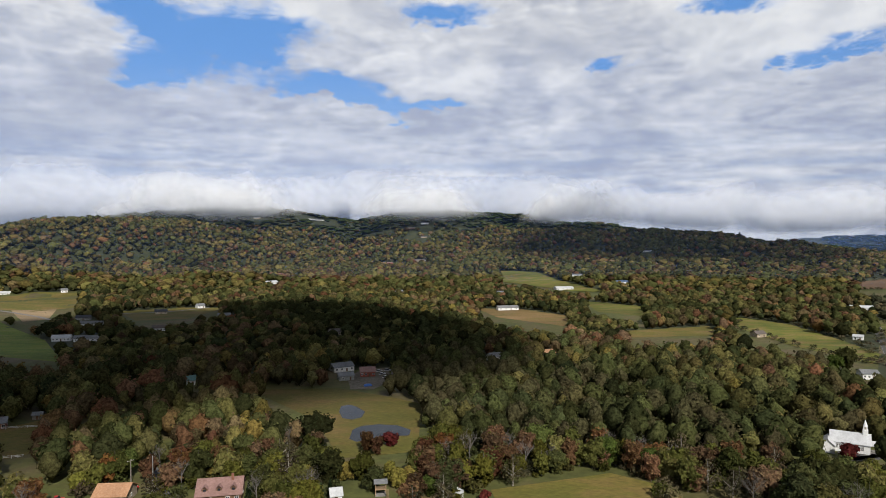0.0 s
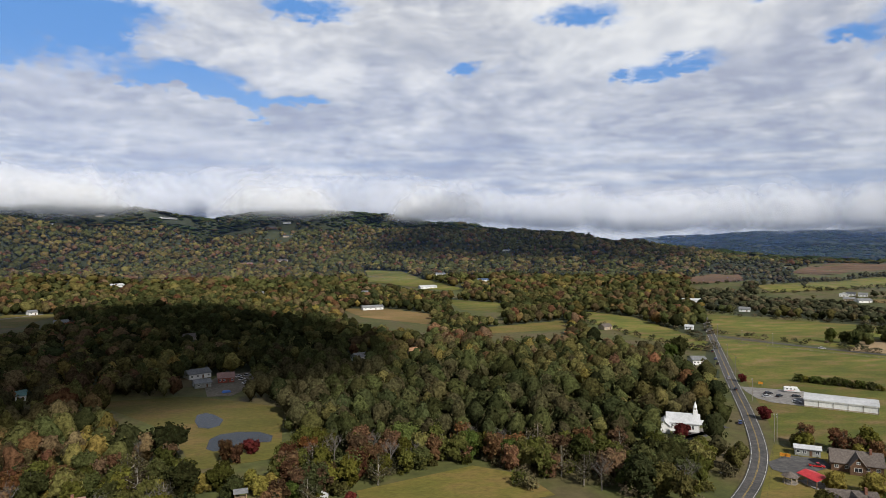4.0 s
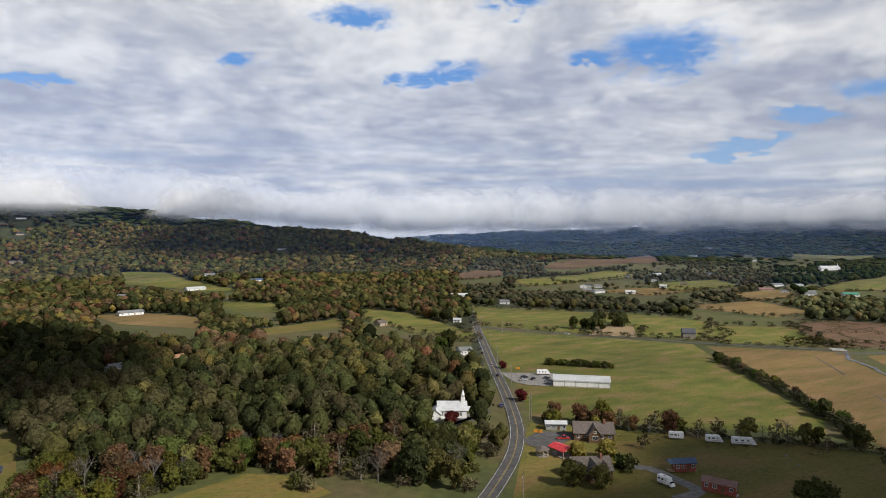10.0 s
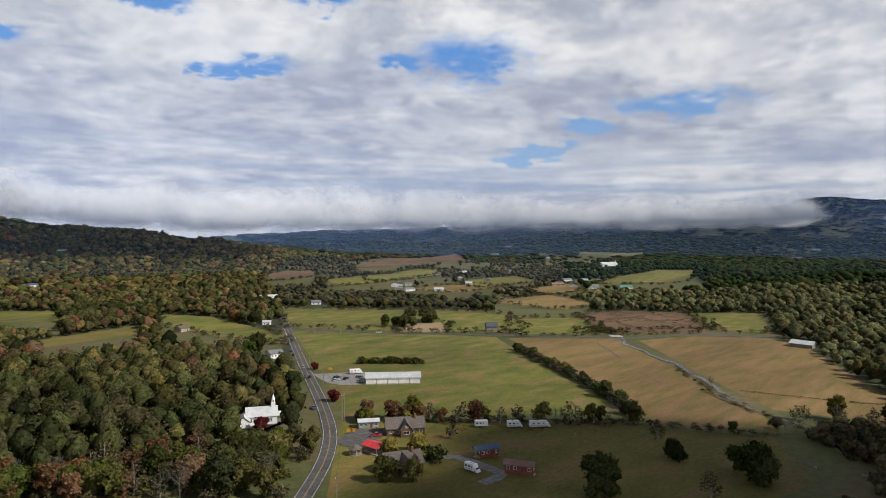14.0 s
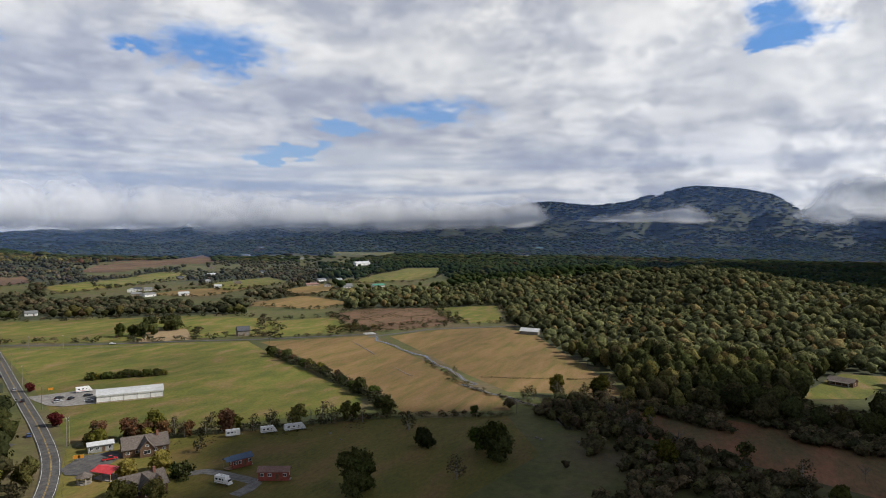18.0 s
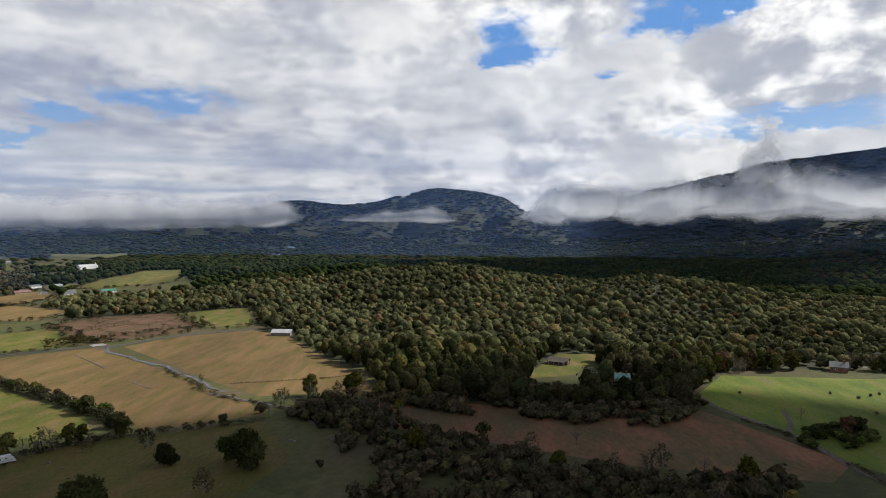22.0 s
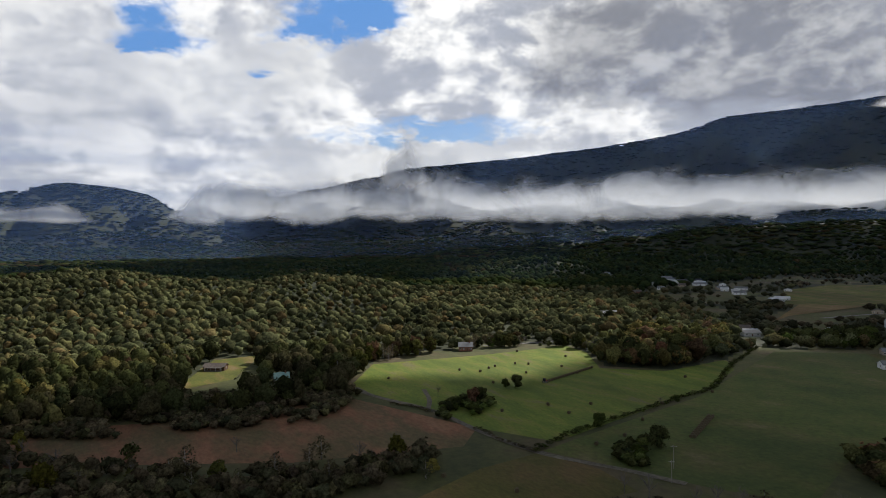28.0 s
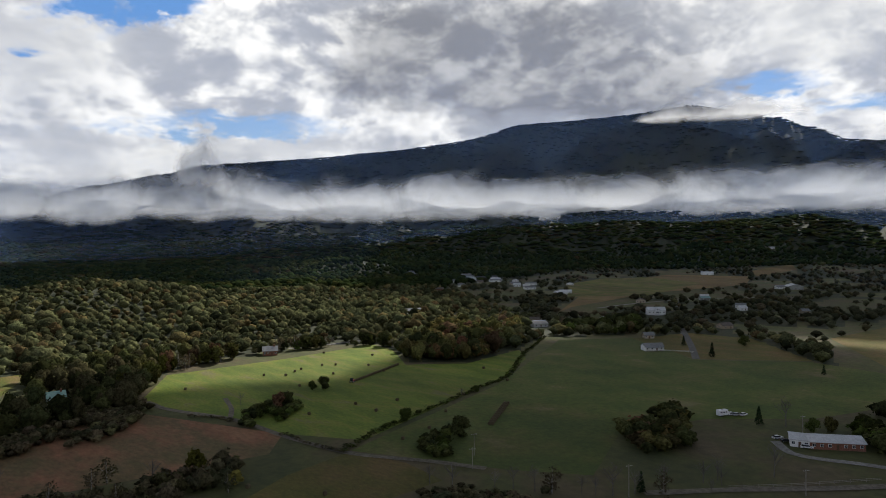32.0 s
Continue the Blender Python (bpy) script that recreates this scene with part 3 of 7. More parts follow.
sow("field_red", [(610.4, 365.3), (669.7, 361.3), (708.1, 294.7), (608.5, 223.2), (561.1, 233.5), (515.4, 278.1)])
sow("grass_green", [(709, 291.6), (754, 226.2), (622.4, 178), (601.6, 217.8)])
sow("grass_green", [(533.2, 400.5), (591.3, 350.7), (514, 282.8), (457.9, 333.3)])
sow("field_brown", [(312.3, 65.3), (340.9, 31.6), (337.4, -9), (321.6, -65), (334.3, -125.1), (294.2, -140.3), (248.8, -156.8), (230.1, -138.5), (246.4, -72.1), (277.6, -12.2), (295.6, 27.4)])
sow("grass_bright", [(351.5, -135.6), (405.9, -173.6), (396.7, -257.9), (397.4, -331.6), (366.9, -326.3), (319.6, -295.7), (291.8, -326), (297.3, -390), (272.5, -365.8), (247.8, -308.5), (215.9, -175.7), (248.8, -157.1), (288, -151.9)])
sow("grass_pasture", [(209.4, -163.6), (216.6, -194), (237.8, -291.4), (300.1, -447.4), (254.6, -503.1), (186.8, -438.5), (123.7, -482.4), (81.8, -473.5), (42.4, -438.2), (66, -383.2), (86.4, -337.8), (122.8, -304.2), (143.1, -261.8), (123.9, -206.1), (149.7, -189.8), (178.4, -177.1)])
sow("grass_lawn", [(208.7, -162.6), (183.1, -169), (160.3, -165.8), (164.2, -110.7), (188.9, -88.3), (205.1, -130.7)])
sow("grass_lawn", [(189.7, 237.5), (274, 144.9), (280.9, 127.4), (304.1, 85.5), (255.1, 58.1), (163, 82.5), (119, 123.1), (110.1, 148.5), (160.8, 205.6)])
sow("field_red", [(653.3, 1021.9), (778, 1068.5), (700, 947.7), (587.9, 933.3)])
sow("field_red", [(908.5, 1093.1), (1249.9, 1390.9), (1836.1, 1605.8), (1497, 1275.6), (970.5, 1061.4)])
sow("grass_green", [(675.8, 887.8), (1081.2, 1012.6), (949.5, 871), (648.6, 815.2)])
sow("grass_green", [(876.1, 765.8), (1057.6, 777.6), (970, 664.7), (797.3, 661.7)])
sow("hay_tan", [(647.4, 518.9), (775.4, 512.8), (725.6, 407.8), (644.4, 403.7)])
sow("hay_tan", [(847.9, 591.3), (961.4, 592.1), (888.1, 518), (762.7, 513.4)])
sow("grass_green", [(996.7, 562), (1465.5, 668.9), (1520.2, 590.7), (1101.6, 445.4), (1011.3, 524.2)])
sow("grass_green", [(2065.4, 1246.7), (2267.9, 1076.7), (2028.8, 1004.9), (1946.1, 1132.6)])
sow("hay_tan", [(693, 718.9), (800.3, 726.8), (866.1, 650.2), (710.9, 628)])
sow("grass_green", [(779.9, 915.5), (936.4, 983.4), (1020.4, 952.1), (901.9, 876.3), (741.6, 839.6)])
sow("grass_bright", [(-640.5, 684.7), (-446.9, 660.2), (-334.5, 549.8), (-263.7, 453.7), (-322.6, 475.8), (-432.1, 461)])
sow("grass_lawn", [(-585.5, 866.1), (-486.3, 875.6), (-435, 773.1), (-458.3, 733.5), (-563.6, 738.8)])
sow("soil_tan", [(-484.6, 734.9), (-446.1, 755.8), (-411.1, 681.2), (-425.8, 662.9)])
sow("grass_lawn", [(-373.1, 753), (-318.4, 795.1), (-263, 793.2), (-269.6, 687.5), (-317.3, 675.3)])
sow("hay_tan", [(38.5, 776.9), (92.5, 763.4), (135.9, 698.8), (115.6, 622), (56.9, 691.6)])
sow("grass_green", [(112.7, 1285.8), (178.5, 1250.4), (244.5, 959.7), (185.7, 999.6), (103.2, 1133.8)])
sow("grass_green", [(181.4, 857.2), (241.6, 788), (214.7, 696.4), (174.1, 733)])
sow("grass_lawn", [(163.6, 591.6), (251, 618.3), (236.9, 563.3), (160, 552.8)])
sow("grass_green", [(305.4, 693.6), (333.3, 627.7), (325.8, 542.8), (315.7, 471.5), (287, 437.1), (271.4, 510.9), (273.3, 602.9)])
sow("grass_lawn", [(-110.9, 371.7), (-59.8, 373.6), (-25.8, 351.1), (-11.8, 339.1), (-10.4, 263.8), (-41.2, 256.1), (-60.2, 308.8)])
sow("grass_lawn", [(16, 223.7), (61.1, 239.2), (77.3, 226.1), (81.3, 206.1), (19.5, 196.5)])
sow("grass_lawn", [(-202, 297.1), (-192.3, 310.5), (-163.5, 265.6), (-174.1, 255.7)])
sow("grass_green", [(392.3, -46.2), (473.6, -82.8), (477.6, -117.6), (405.4, -81.8)])
sow("hay_tan", [(388.8, -569.3), (588.9, -998.6), (575.5, -1230.5), (433.9, -1281.4), (378.9, -1093.6), (428.3, -862.9), (417.4, -645.5)], 25.0)
sow("grass_lawn", [(258.8, -491.8), (237.2, -550.9), (187.7, -555), (124.7, -486.6), (186.2, -441.7)])
sow("hay_tan", [(468.6, -1383.7), (433.6, -1517.1), (403, -1446.8), (425.7, -1286.7)], 25.0)
sow("grass_lawn", [(140.8, -596.7), (120.9, -698), (64.8, -664.4), (85.8, -496.9)])
sow("grass_green", [(603.6, -918.2), (626.8, -1080.7), (580.1, -1155.6), (447.5, -1085.4), (414.3, -825.9), (485.1, -743.7)], 25.0)
VALLEY = ([(-4.4, 196.7), (16, 224.7), (61.4, 240.4), (77.7, 227.1)] + [(120, 181.2), (145.3, 202.4), (169.3, 227.5), (187.2, 252.6), (212.4, 298), (248.9, 359.4), (303.2, 449.1), (378.9, 573.6), (434.2, 664.5), (476.4, 588.4), (561.9, 490.9), (587.6, 388.3), (570.1, 320.2), (588.5, 279)]
          + [(723.3, 265.4), (758.9, 220.6), (596.1, 156.6), (545.3, 125.7), (470.1, 85.2), (414.2, 49.7), (359.7, 30.8)] + [(343.1, 30.3), (335.2, -8.9), (317.5, -64.2), (329.6, -124.9), (369, -144.8), (423.7, -183.8), (428.4, -244.4), (432.2, -296.6)]
          + [(405.6, -338.4), (364.8, -325.5), (316.3, -301.4), (281.5, -350.4), (303, -400.6), (323.3, -467.5)] + [(308.1, -459.4), (269.5, -522.3), (221.4, -525), (126.4, -479.9), (79.9, -462.6), (18.2, -403.1)] + [(-60, -330), (-200, -200), (-120, 60)])
PATCHWORK = [(437.2, 661.8), (614.4, 975.2), (850.3, 1254.6), (1907.1, 1667.9), (1988.7, 1119.9), (1442.4, 698.9), (1170.6, 465.2), (892.8, 305.4), (668.1, 316.9), (592.8, 435.5), (525.3, 545.2)]
TOWN = [(719.5, -742.2), (789.1, -1198.6), (280.4, -1612), (0.6, -1595.2), (29, -628.9), (89.6, -518.3), (208.7, -576.2), (329.3, -491.1)]


def wooded(x, y):
    """How thickly trees stand, 0 to 1, on arrays."""
    x, y = np.asarray(x, float), np.asarray(y, float)
    d = np.ones(x.shape)
    pat = inside(PATCHWORK, x, y)
    d[pat] = np.where(fbm(x[pat] / 110, y[pat] / 110, 9, 3) > 0.47, 0.8, 0.10)
    pat = inside(TOWN, x, y)
    d[pat] = np.where(fbm(x[pat] / 60, y[pat] / 60, 4, 3) > 0.52, 0.6, 0.07)
    d[inside(VALLEY, x, y)] = 0
    for _, poly, apron in FIELDS:
        far = np.clip(apron / np.hypot(x, y), 0.0, 0.2)
        for k in (0.0, 0.25, 0.5, 0.75, 1.0):
            d[inside(poly, x * (1 + k * far), y * (1 + k * far))] = 0
    for px, py, pr in PLOTS:
        far = min(0.12, 40 / math.hypot(px, py))
        for k in (1.0, 1 + far * 0.35, 1 + far * 0.7, 1 + far):
            d[np.hypot(x * k - px, y * k - py) < pr] = 0
    d[np.hypot(x, y) < 190] = 0
    return d


def build_ground():
    seen = np.linspace(radians(-40), radians(176), 620)
    rest = np.linspace(radians(176), radians(320), 90)[1:-1]
    az = np.concatenate((seen, rest))
    rad = np.concatenate(([6.0], np.geomspace(30, 4900, 160)))
    A, R = np.meshgrid(az, rad)
    X, Y = np.sin(A) * R, np.cos(A) * R
    Z = height(X, Y)
    nr, na = X.shape
    co = np.stack((X, Y, Z), -1).reshape(-1, 3)
    i = np.arange(nr - 1)[:, None] * na + np.arange(na)[None, :]
    j = np.arange(nr - 1)[:, None] * na + (np.arange(na)[None, :] + 1) % na
    quads = np.stack((i, i + na, j + na, j), -1).reshape(-1, 4)
    mid = co[quads].mean(1)
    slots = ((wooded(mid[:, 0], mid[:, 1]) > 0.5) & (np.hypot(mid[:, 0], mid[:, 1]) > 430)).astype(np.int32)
    co = np.vstack((co, [[0, 0, 0]]))
    faces = quads.tolist() + [[len(co) - 1, k, (k + 1) % na] for k in range(na)]
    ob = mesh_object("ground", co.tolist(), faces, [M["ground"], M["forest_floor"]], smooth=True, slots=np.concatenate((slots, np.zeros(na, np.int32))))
    return tagged(ob, "wide valley floor rising to wooded hills and mountains", "ground", kind="structure")


def drape(name, poly, material, lift, label, category, cell=40.0, kind="structure"):
    """A sheet of the given outline, laid on the terrain."""
    bm = bmesh.new()
    bm.faces.new([bm.verts.new((x, y, 0)) for x, y in poly])
    xs, ys = [p[0] for p in poly], [p[1] for p in poly]
    if max(ground_z(x, y) for x, y in poly) > 1 and kind == "structure":
        cell = 14.0
    cell = max(cell, (max(xs) - min(xs)) / 60, (max(ys) - min(ys)) / 60)
    for lo, hi, no in ((min(xs), max(xs), (1, 0, 0)), (min(ys), max(ys), (0, 1, 0))):
        k = math.floor(lo / cell) + 1
        while k * cell < hi:
            bmesh.ops.bisect_plane(bm, geom=bm.verts[:] + bm.edges[:] + bm.faces[:], plane_co=(no[0] * k * cell, no[1] * k * cell, 0), plane_no=no)
            k += 1
    bmesh.ops.triangulate(bm, faces=bm.faces[:])
    bm.normal_update()
    if bm.faces and sum(f.normal.z for f in bm.faces) < 0:
        bmesh.ops.reverse_faces(bm, faces=bm.faces[:])
    h = height(np.array([v.co.x for v in bm.verts]), np.array([v.co.y for v in bm.verts]))
    for v, z in zip(bm.verts, h):
        v.co.z = z + lift
    me = bpy.data.meshes.new(name)
    bm.to_mesh(me)
    bm.free()
    me.materials.append(material)
    return tagged(new(name, me), label, category, kind=kind)


def smooth_line(points, step=4.0):
    """A finer line through points (Catmull-Rom)."""
    p = [Vector((*q, 0)[:3]) for q in points]
    p = [2 * p[0] - p[1]] + p + [2 * p[-1] - p[-2]]
    out = []
    for a, b, c, d in zip(p, p[1:], p[2:], p[3:]):
        k = max(2, int((c - b).length / step))
        for i in range(k):
            t = i / k
            out.append(0.5 * (2 * b + (c - a) * t + (2 * a - 5 * b + 4 * c - d) * t * t + (3 * b - a - 3 * c + d) * t ** 3))
    return out + [p[-2]]


def ribbon(name, points, left, right, material, lift, parent=None, step=4.0, wobble=0.0, wander=0.0):
    """A strip along a line, between two offsets from it."""
    line = smooth_line(points, step)
    vs, fs = [], []
    for i, q in enumerate(line):
        d = (line[min(i + 1, len(line) - 1)] - line[max(i - 1, 0)]).normalized()
        nrm = Vector((-d.y, d.x, 0))
        k = 1 + wobble * (fbm(np.array([i * 0.37]), np.array([left * 1.7]), 3, 2)[0] - 0.5) * 2
        for o in (left, right):
            w = q + nrm * (o * k + wander * (math.sin(i * 0.41) + 0.6 * math.sin(i * 0.93 + 1)))
            vs.append((w.x, w.y))
        if i:
            fs.append((2 * i - 1, 2 * i - 2, 2 * i, 2 * i + 1))
    xy = np.array(vs)
    return mesh_object(name, np.column_stack((xy, height(xy[:, 0], xy[:, 1]) + lift)).tolist(), fs, material, parent)


FIELD_WORDS = {
    "grass_green": ("green pasture with faint mowing stripes", "pasture"), "grass_pasture": ("green pasture with worn pale patches", "pasture"), "grass_bright": ("bright green hay meadow freshly mown", "meadow"),
    "grass_lawn": ("olive-green mown grass with dry patches", "lawn"), "hay_tan": ("dry tan hayfield with long stripes", "hayfield"),
    "field_red": ("reddish-brown fallow field", "field"), "field_brown": ("rust-brown field of dry weeds", "field"), "soil_tan": ("patch of bare tan soil", "soil"),
}


def build_fields():
    for k, (mat, poly, _) in enumerate(FIELDS):
        w = FIELD_WORDS[mat]
        drape(w[1], poly, M[mat], 0.02 + 0.004 * k + (0.5 if max(abs(q) for p in poly for q in p) > 900 else 0), w[0], w[1])



tree_rng = np.random.default_rng(77)
PLOTS = []  # ground kept clear of trees: x, y, radius


def tube(bm, a, b, r0, r1, sides=5):
    """A tapered limb from a to b."""
    a, b = Vector(a), Vector(b)
    q = (b - a).to_track_quat("Z", "Y")
    rings = []
    for c, r in ((a, r0), (b, r1)):
        rings.append([bm.verts.new(c + q @ Vector((math.cos(2 * math.pi * k / sides) * r, math.sin(2 * math.pi * k / sides) * r, 0))) for k in range(sides)])
    for k in range(sides):
        bm.faces.new((rings[0][k], rings[0][(k + 1) % sides], rings[1][(k + 1) % sides], rings[1][k]))
    bm.faces.new(rings[1])


def finish(bm, name, material, parent=None, label="", smooth=False):
    me = bpy.data.meshes.new(name)
    bm.to_mesh(me)
    bm.free()
    me.materials.append(material)
    if smooth:
        me.polygons.foreach_set("use_smooth", np.ones(len(me.polygons), bool))
    ob = new(name, me)
    if parent:
        ob.parent = parent
    if label:
        ob["label"] = label
    return ob



build_ground()
build_fields()

# ---- roads, lanes and water ----
ROAD = [(92.1, 152), (116.6, 170.6), (136.8, 187.2), (154.9, 203.8), (171.9, 223), (186.8, 244), (207.5, 277.4), (227.7, 312.1), (250.1, 350.9), (279.8, 401.2), (321.9, 472.4), (376.1, 564.1), (435.7, 663.1), (490.2, 758.5)]
road = tagged(new("road"), "two-lane asphalt country road with painted lines", "road", kind="structure")
ribbon("roadbed", ROAD, 3.3, -3.3, M["asphalt"], 0.24, road)
ribbon("edge_line", ROAD, 2.92, 2.82, M["line_white"], 0.26, road)
ribbon("edge_line", ROAD, -2.82, -2.92, M["line_white"], 0.26, road)
ribbon("centre_line", ROAD, 0.20, 0.09, M["line_yellow"], 0.26, road)
ribbon("centre_line", ROAD, -0.09, -0.20, M["line_yellow"], 0.26, road)


def lane(label, points, width, material, lift=0.22, wobble=0.0):
    ob = ribbon("lane", points, width / 2, -width / 2, M[material], lift, wobble=wobble)
    return tagged(ob, label, "lane", kind="structure")


lane("narrow paved lane between the pastures", [(340.5, 500.6), (363.6, 456.9), (388.4, 417.2), (418.1, 377.9), (439.1, 342.7), (472.4, 301), (509.1, 260.4)], 5.0, "asphalt")
lane("narrow paved lane between the pastures", [(489.3, 258.8), (519.6, 242.5), (548.1, 228.1), (576.7, 194.9), (599.8, 157.6)], 5.0, "asphalt")
lane("dirt farm track beside the meadow", [(349, -138.5), (324.9, -139.9), (285.8, -153), (241.6, -155.6), (208.4, -160.8), (189.4, -169.5), (177.5, -176.2), (156.5, -185)], 3.4, "dirt", 0.23, 0.15)
lane("pale drive to the farmhouses", [(391.6, -660.3), (380.6, -740.2), (343.2, -843.1), (241, -958.5)], 4.5, "gravel")
lane("lane leading to the farmhouses", [(331.2, -734.8), (270.2, -605.8), (212.9, -496.6), (185.6, -442.2)], 5.0, "asphalt")
lane("concrete drive to the ranch house", [(88.7, -290.8), (79.4, -279.4), (68.7, -279.7), (57.2, -283.7), (43.6, -286.7)], 4.0, "gravel", 0.24)
lane("dirt lane along the fence", [(102.8, -203.3), (81.9, -226.8), (61.3, -247.3), (38.3, -272.8)], 4.0, "dirt", 0.24, 0.15)
lane("gravel lane below the wooded hill", [(429.8, -276.8), (419, -326.4), (420.5, -356.9), (400.6, -357.5)], 4.0, "gravel")
lane("grassy track across the meadow", [(284.9, -151), (303.9, -162), (325.3, -169.9)], 2.4, "dirt", 0.23, 0.2)
lane("dark paved driveway between the houses", [(-89.8, 207.6), (-96.5, 223.8), (-102.5, 237), (-108.6, 246.9)], 4.4, "asphalt")
lane("gravel drive to the small houses", [(185.3, 172.5), (190.7, 167.6), (190.4, 156.1), (188, 143.7), (176.6, 143.5)], 5.0, "gravel", 0.23)
lane("side lane of the hamlet", [(-512.1, 738.1), (-440, 704), (-371.1, 647.2), (-306.3, 596.8)], 4.5, "gravel")
lane("side lane of the hamlet", [(-367.1, 734.4), (-315.2, 754.3), (-283.7, 793.9)], 4.5, "gravel")
lane("drive to the white church", [(157, 253.2), (167.5, 254.2), (177.3, 261.7), (185.7, 263.4)], 5.0, "asphalt")
drape("parking_lot", [(241.7, 330.7), (269.1, 312.5), (245.8, 285.9), (235.2, 295.6), (233.4, 304.9), (236.9, 317.9)], M["gravel"], 0.25, "pale paved parking lot beside the warehouse", "parking lot")
drape("parking_lot", [(172.1, 218.6), (185.3, 223.9), (195.3, 217), (192, 208.9), (180, 205.3), (171.3, 203.4), (168.6, 211.7)], M["asphalt"], 0.25, "dark asphalt parking lot before the log lodge", "parking lot")
drape("parking_lot", [(157.2, 261.2), (163.4, 265.4), (172.7, 262), (169.9, 254.5), (158, 251.1)], M["asphalt"], 0.22, "dark asphalt parking lot beside the church", "parking lot")
drape("yard", [(-59.2, 403.3), (-53.2, 425.1), (-33.7, 433.8), (-29.1, 396.4), (-40.1, 370.6), (-52.9, 370.8)], M["dirt"], 0.22, "worn dirt yard of the red-roofed shop", "yard")
drape("dirt_clearing", [(-8.7, 218.1), (-8.2, 233.3), (-3.3, 239.9), (-0.1, 226.9), (-2.9, 213.4)], M["field_brown"], 0.22, "bare brown earth at the wood's edge", "clearing")


def pond(label, outline):
    bank = drape("pond_bank", [(x * 1.0 + (x - sum(p[0] for p in outline) / len(outline)) * 0.16, y + (y - sum(p[1] for p in outline) / len(outline)) * 0.16) for x, y in outline], M["grass_lawn"], 0.215, "short grass round the pond", "bank")
    return drape("pond", outline, M["water"], 0.26, label, "pond")


pond("small round farm pond reflecting the sky", [(-51.8, 323.4), (-52.4, 334.1), (-48.8, 337.4), (-44.1, 332.9), (-38.9, 323.3), (-39.4, 313.3), (-43.7, 309.5), (-48.5, 312.4)])
pond("kidney-shaped farm pond reflecting the sky", [(-40.6, 280.3), (-41, 293.3), (-37.7, 299.3), (-30.1, 301.9), (-21.1, 300), (-14.8, 293), (-15.1, 284.7), (-21, 284), (-27.8, 283.3), (-32.6, 277.9), (-37.2, 276.4)])
CREEK = [(504.4, 260.9), (481.1, 246), (465, 228), (448.2, 208.1), (433, 190.2), (424.6, 178.5), (407, 163.5), (389.7, 147.6), (374.3, 133.5), (360.4, 121)] + [(356.1, 127.1), (346.4, 112), (340.1, 97.1), (329.3, 83.3), (321.4, 71), (307.3, 61.5), (292.6, 52.8)]
creek = ribbon("creek", CREEK, 0.75, -0.75, M["stream_water"], 0.235, step=3.0, wobble=0.95, wander=1.1)
tagged(creek, "shallow stony creek shining between the fields", "creek", kind="structure")
tagged(ribbon("creek_bank", CREEK, 1.7, -1.7, M["dirt"], 0.20, step=3.0, wobble=0.4, wander=1.1), "grassy bank of the creek", "bank", kind="structure")
for pts in ([(464.7, 260.8), (443.1, 238.7), (420.5, 216.9)], [(384.7, 183.7), (372.3, 171), (365.5, 162.3)]):
    tagged(ribbon("puddle", pts, 0.3, -0.3, M["stream_water"], 0.235, step=3.0, wobble=0.8), "long puddle of standing water in the hayfield", "puddle", kind="structure")

# ---- buildings ----

def plain(key, a, b, sc, ro):
    M[key] = surface(key, [(0.0, a), (1.0, b)], sc, 6, ro, bump=0.15, bump_scale=sc * 5, big=0.18, spread=0.12, metal=0.6 if key == "steel" else 0.0)


for row in (
    ("siding_white", (0.66, 0.66, 0.65), (0.80, 0.80, 0.79), 0.8, 0.7), ("siding_grey", (0.20, 0.21, 0.20), (0.32, 0.33, 0.31), 0.8, 0.8), ("siding_red", (0.20, 0.05, 0.035), (0.32, 0.085, 0.06), 0.8, 0.8),
    ("siding_tan", (0.30, 0.24, 0.17), (0.44, 0.37, 0.28), 0.8, 0.85), ("log_brown", (0.09, 0.05, 0.03), (0.17, 0.10, 0.06), 1.2, 0.8), ("brick_red", (0.17, 0.075, 0.05), (0.28, 0.13, 0.09), 2.0, 0.9),
    ("roof_brown", (0.085, 0.07, 0.06), (0.16, 0.135, 0.12), 1.5, 0.95), ("roof_grey", (0.13, 0.135, 0.14), (0.22, 0.225, 0.23), 1.5, 0.9), ("roof_dark", (0.045, 0.05, 0.06), (0.09, 0.095, 0.11), 1.5, 0.85),
):
    plain(*row)
for row in (
    ("roof_tan", (0.36, 0.19, 0.10), (0.46, 0.27, 0.16), 1.5, 0.9), ("roof_mauve", (0.20, 0.115, 0.10), (0.29, 0.18, 0.16), 1.5, 0.9), ("roof_white", (0.40, 0.41, 0.42), (0.52, 0.53, 0.54), 0.6, 0.5),
    ("roof_red", (0.42, 0.03, 0.035), (0.55, 0.055, 0.06), 0.6, 0.45), ("roof_green", (0.05, 0.20, 0.14), (0.09, 0.28, 0.20), 0.6, 0.5), ("roof_teal", (0.10, 0.20, 0.20), (0.16, 0.28, 0.27), 0.6, 0.5), ("roof_blue", (0.05, 0.08, 0.14), (0.08, 0.12, 0.20), 0.6, 0.5),
):
    plain(*row)
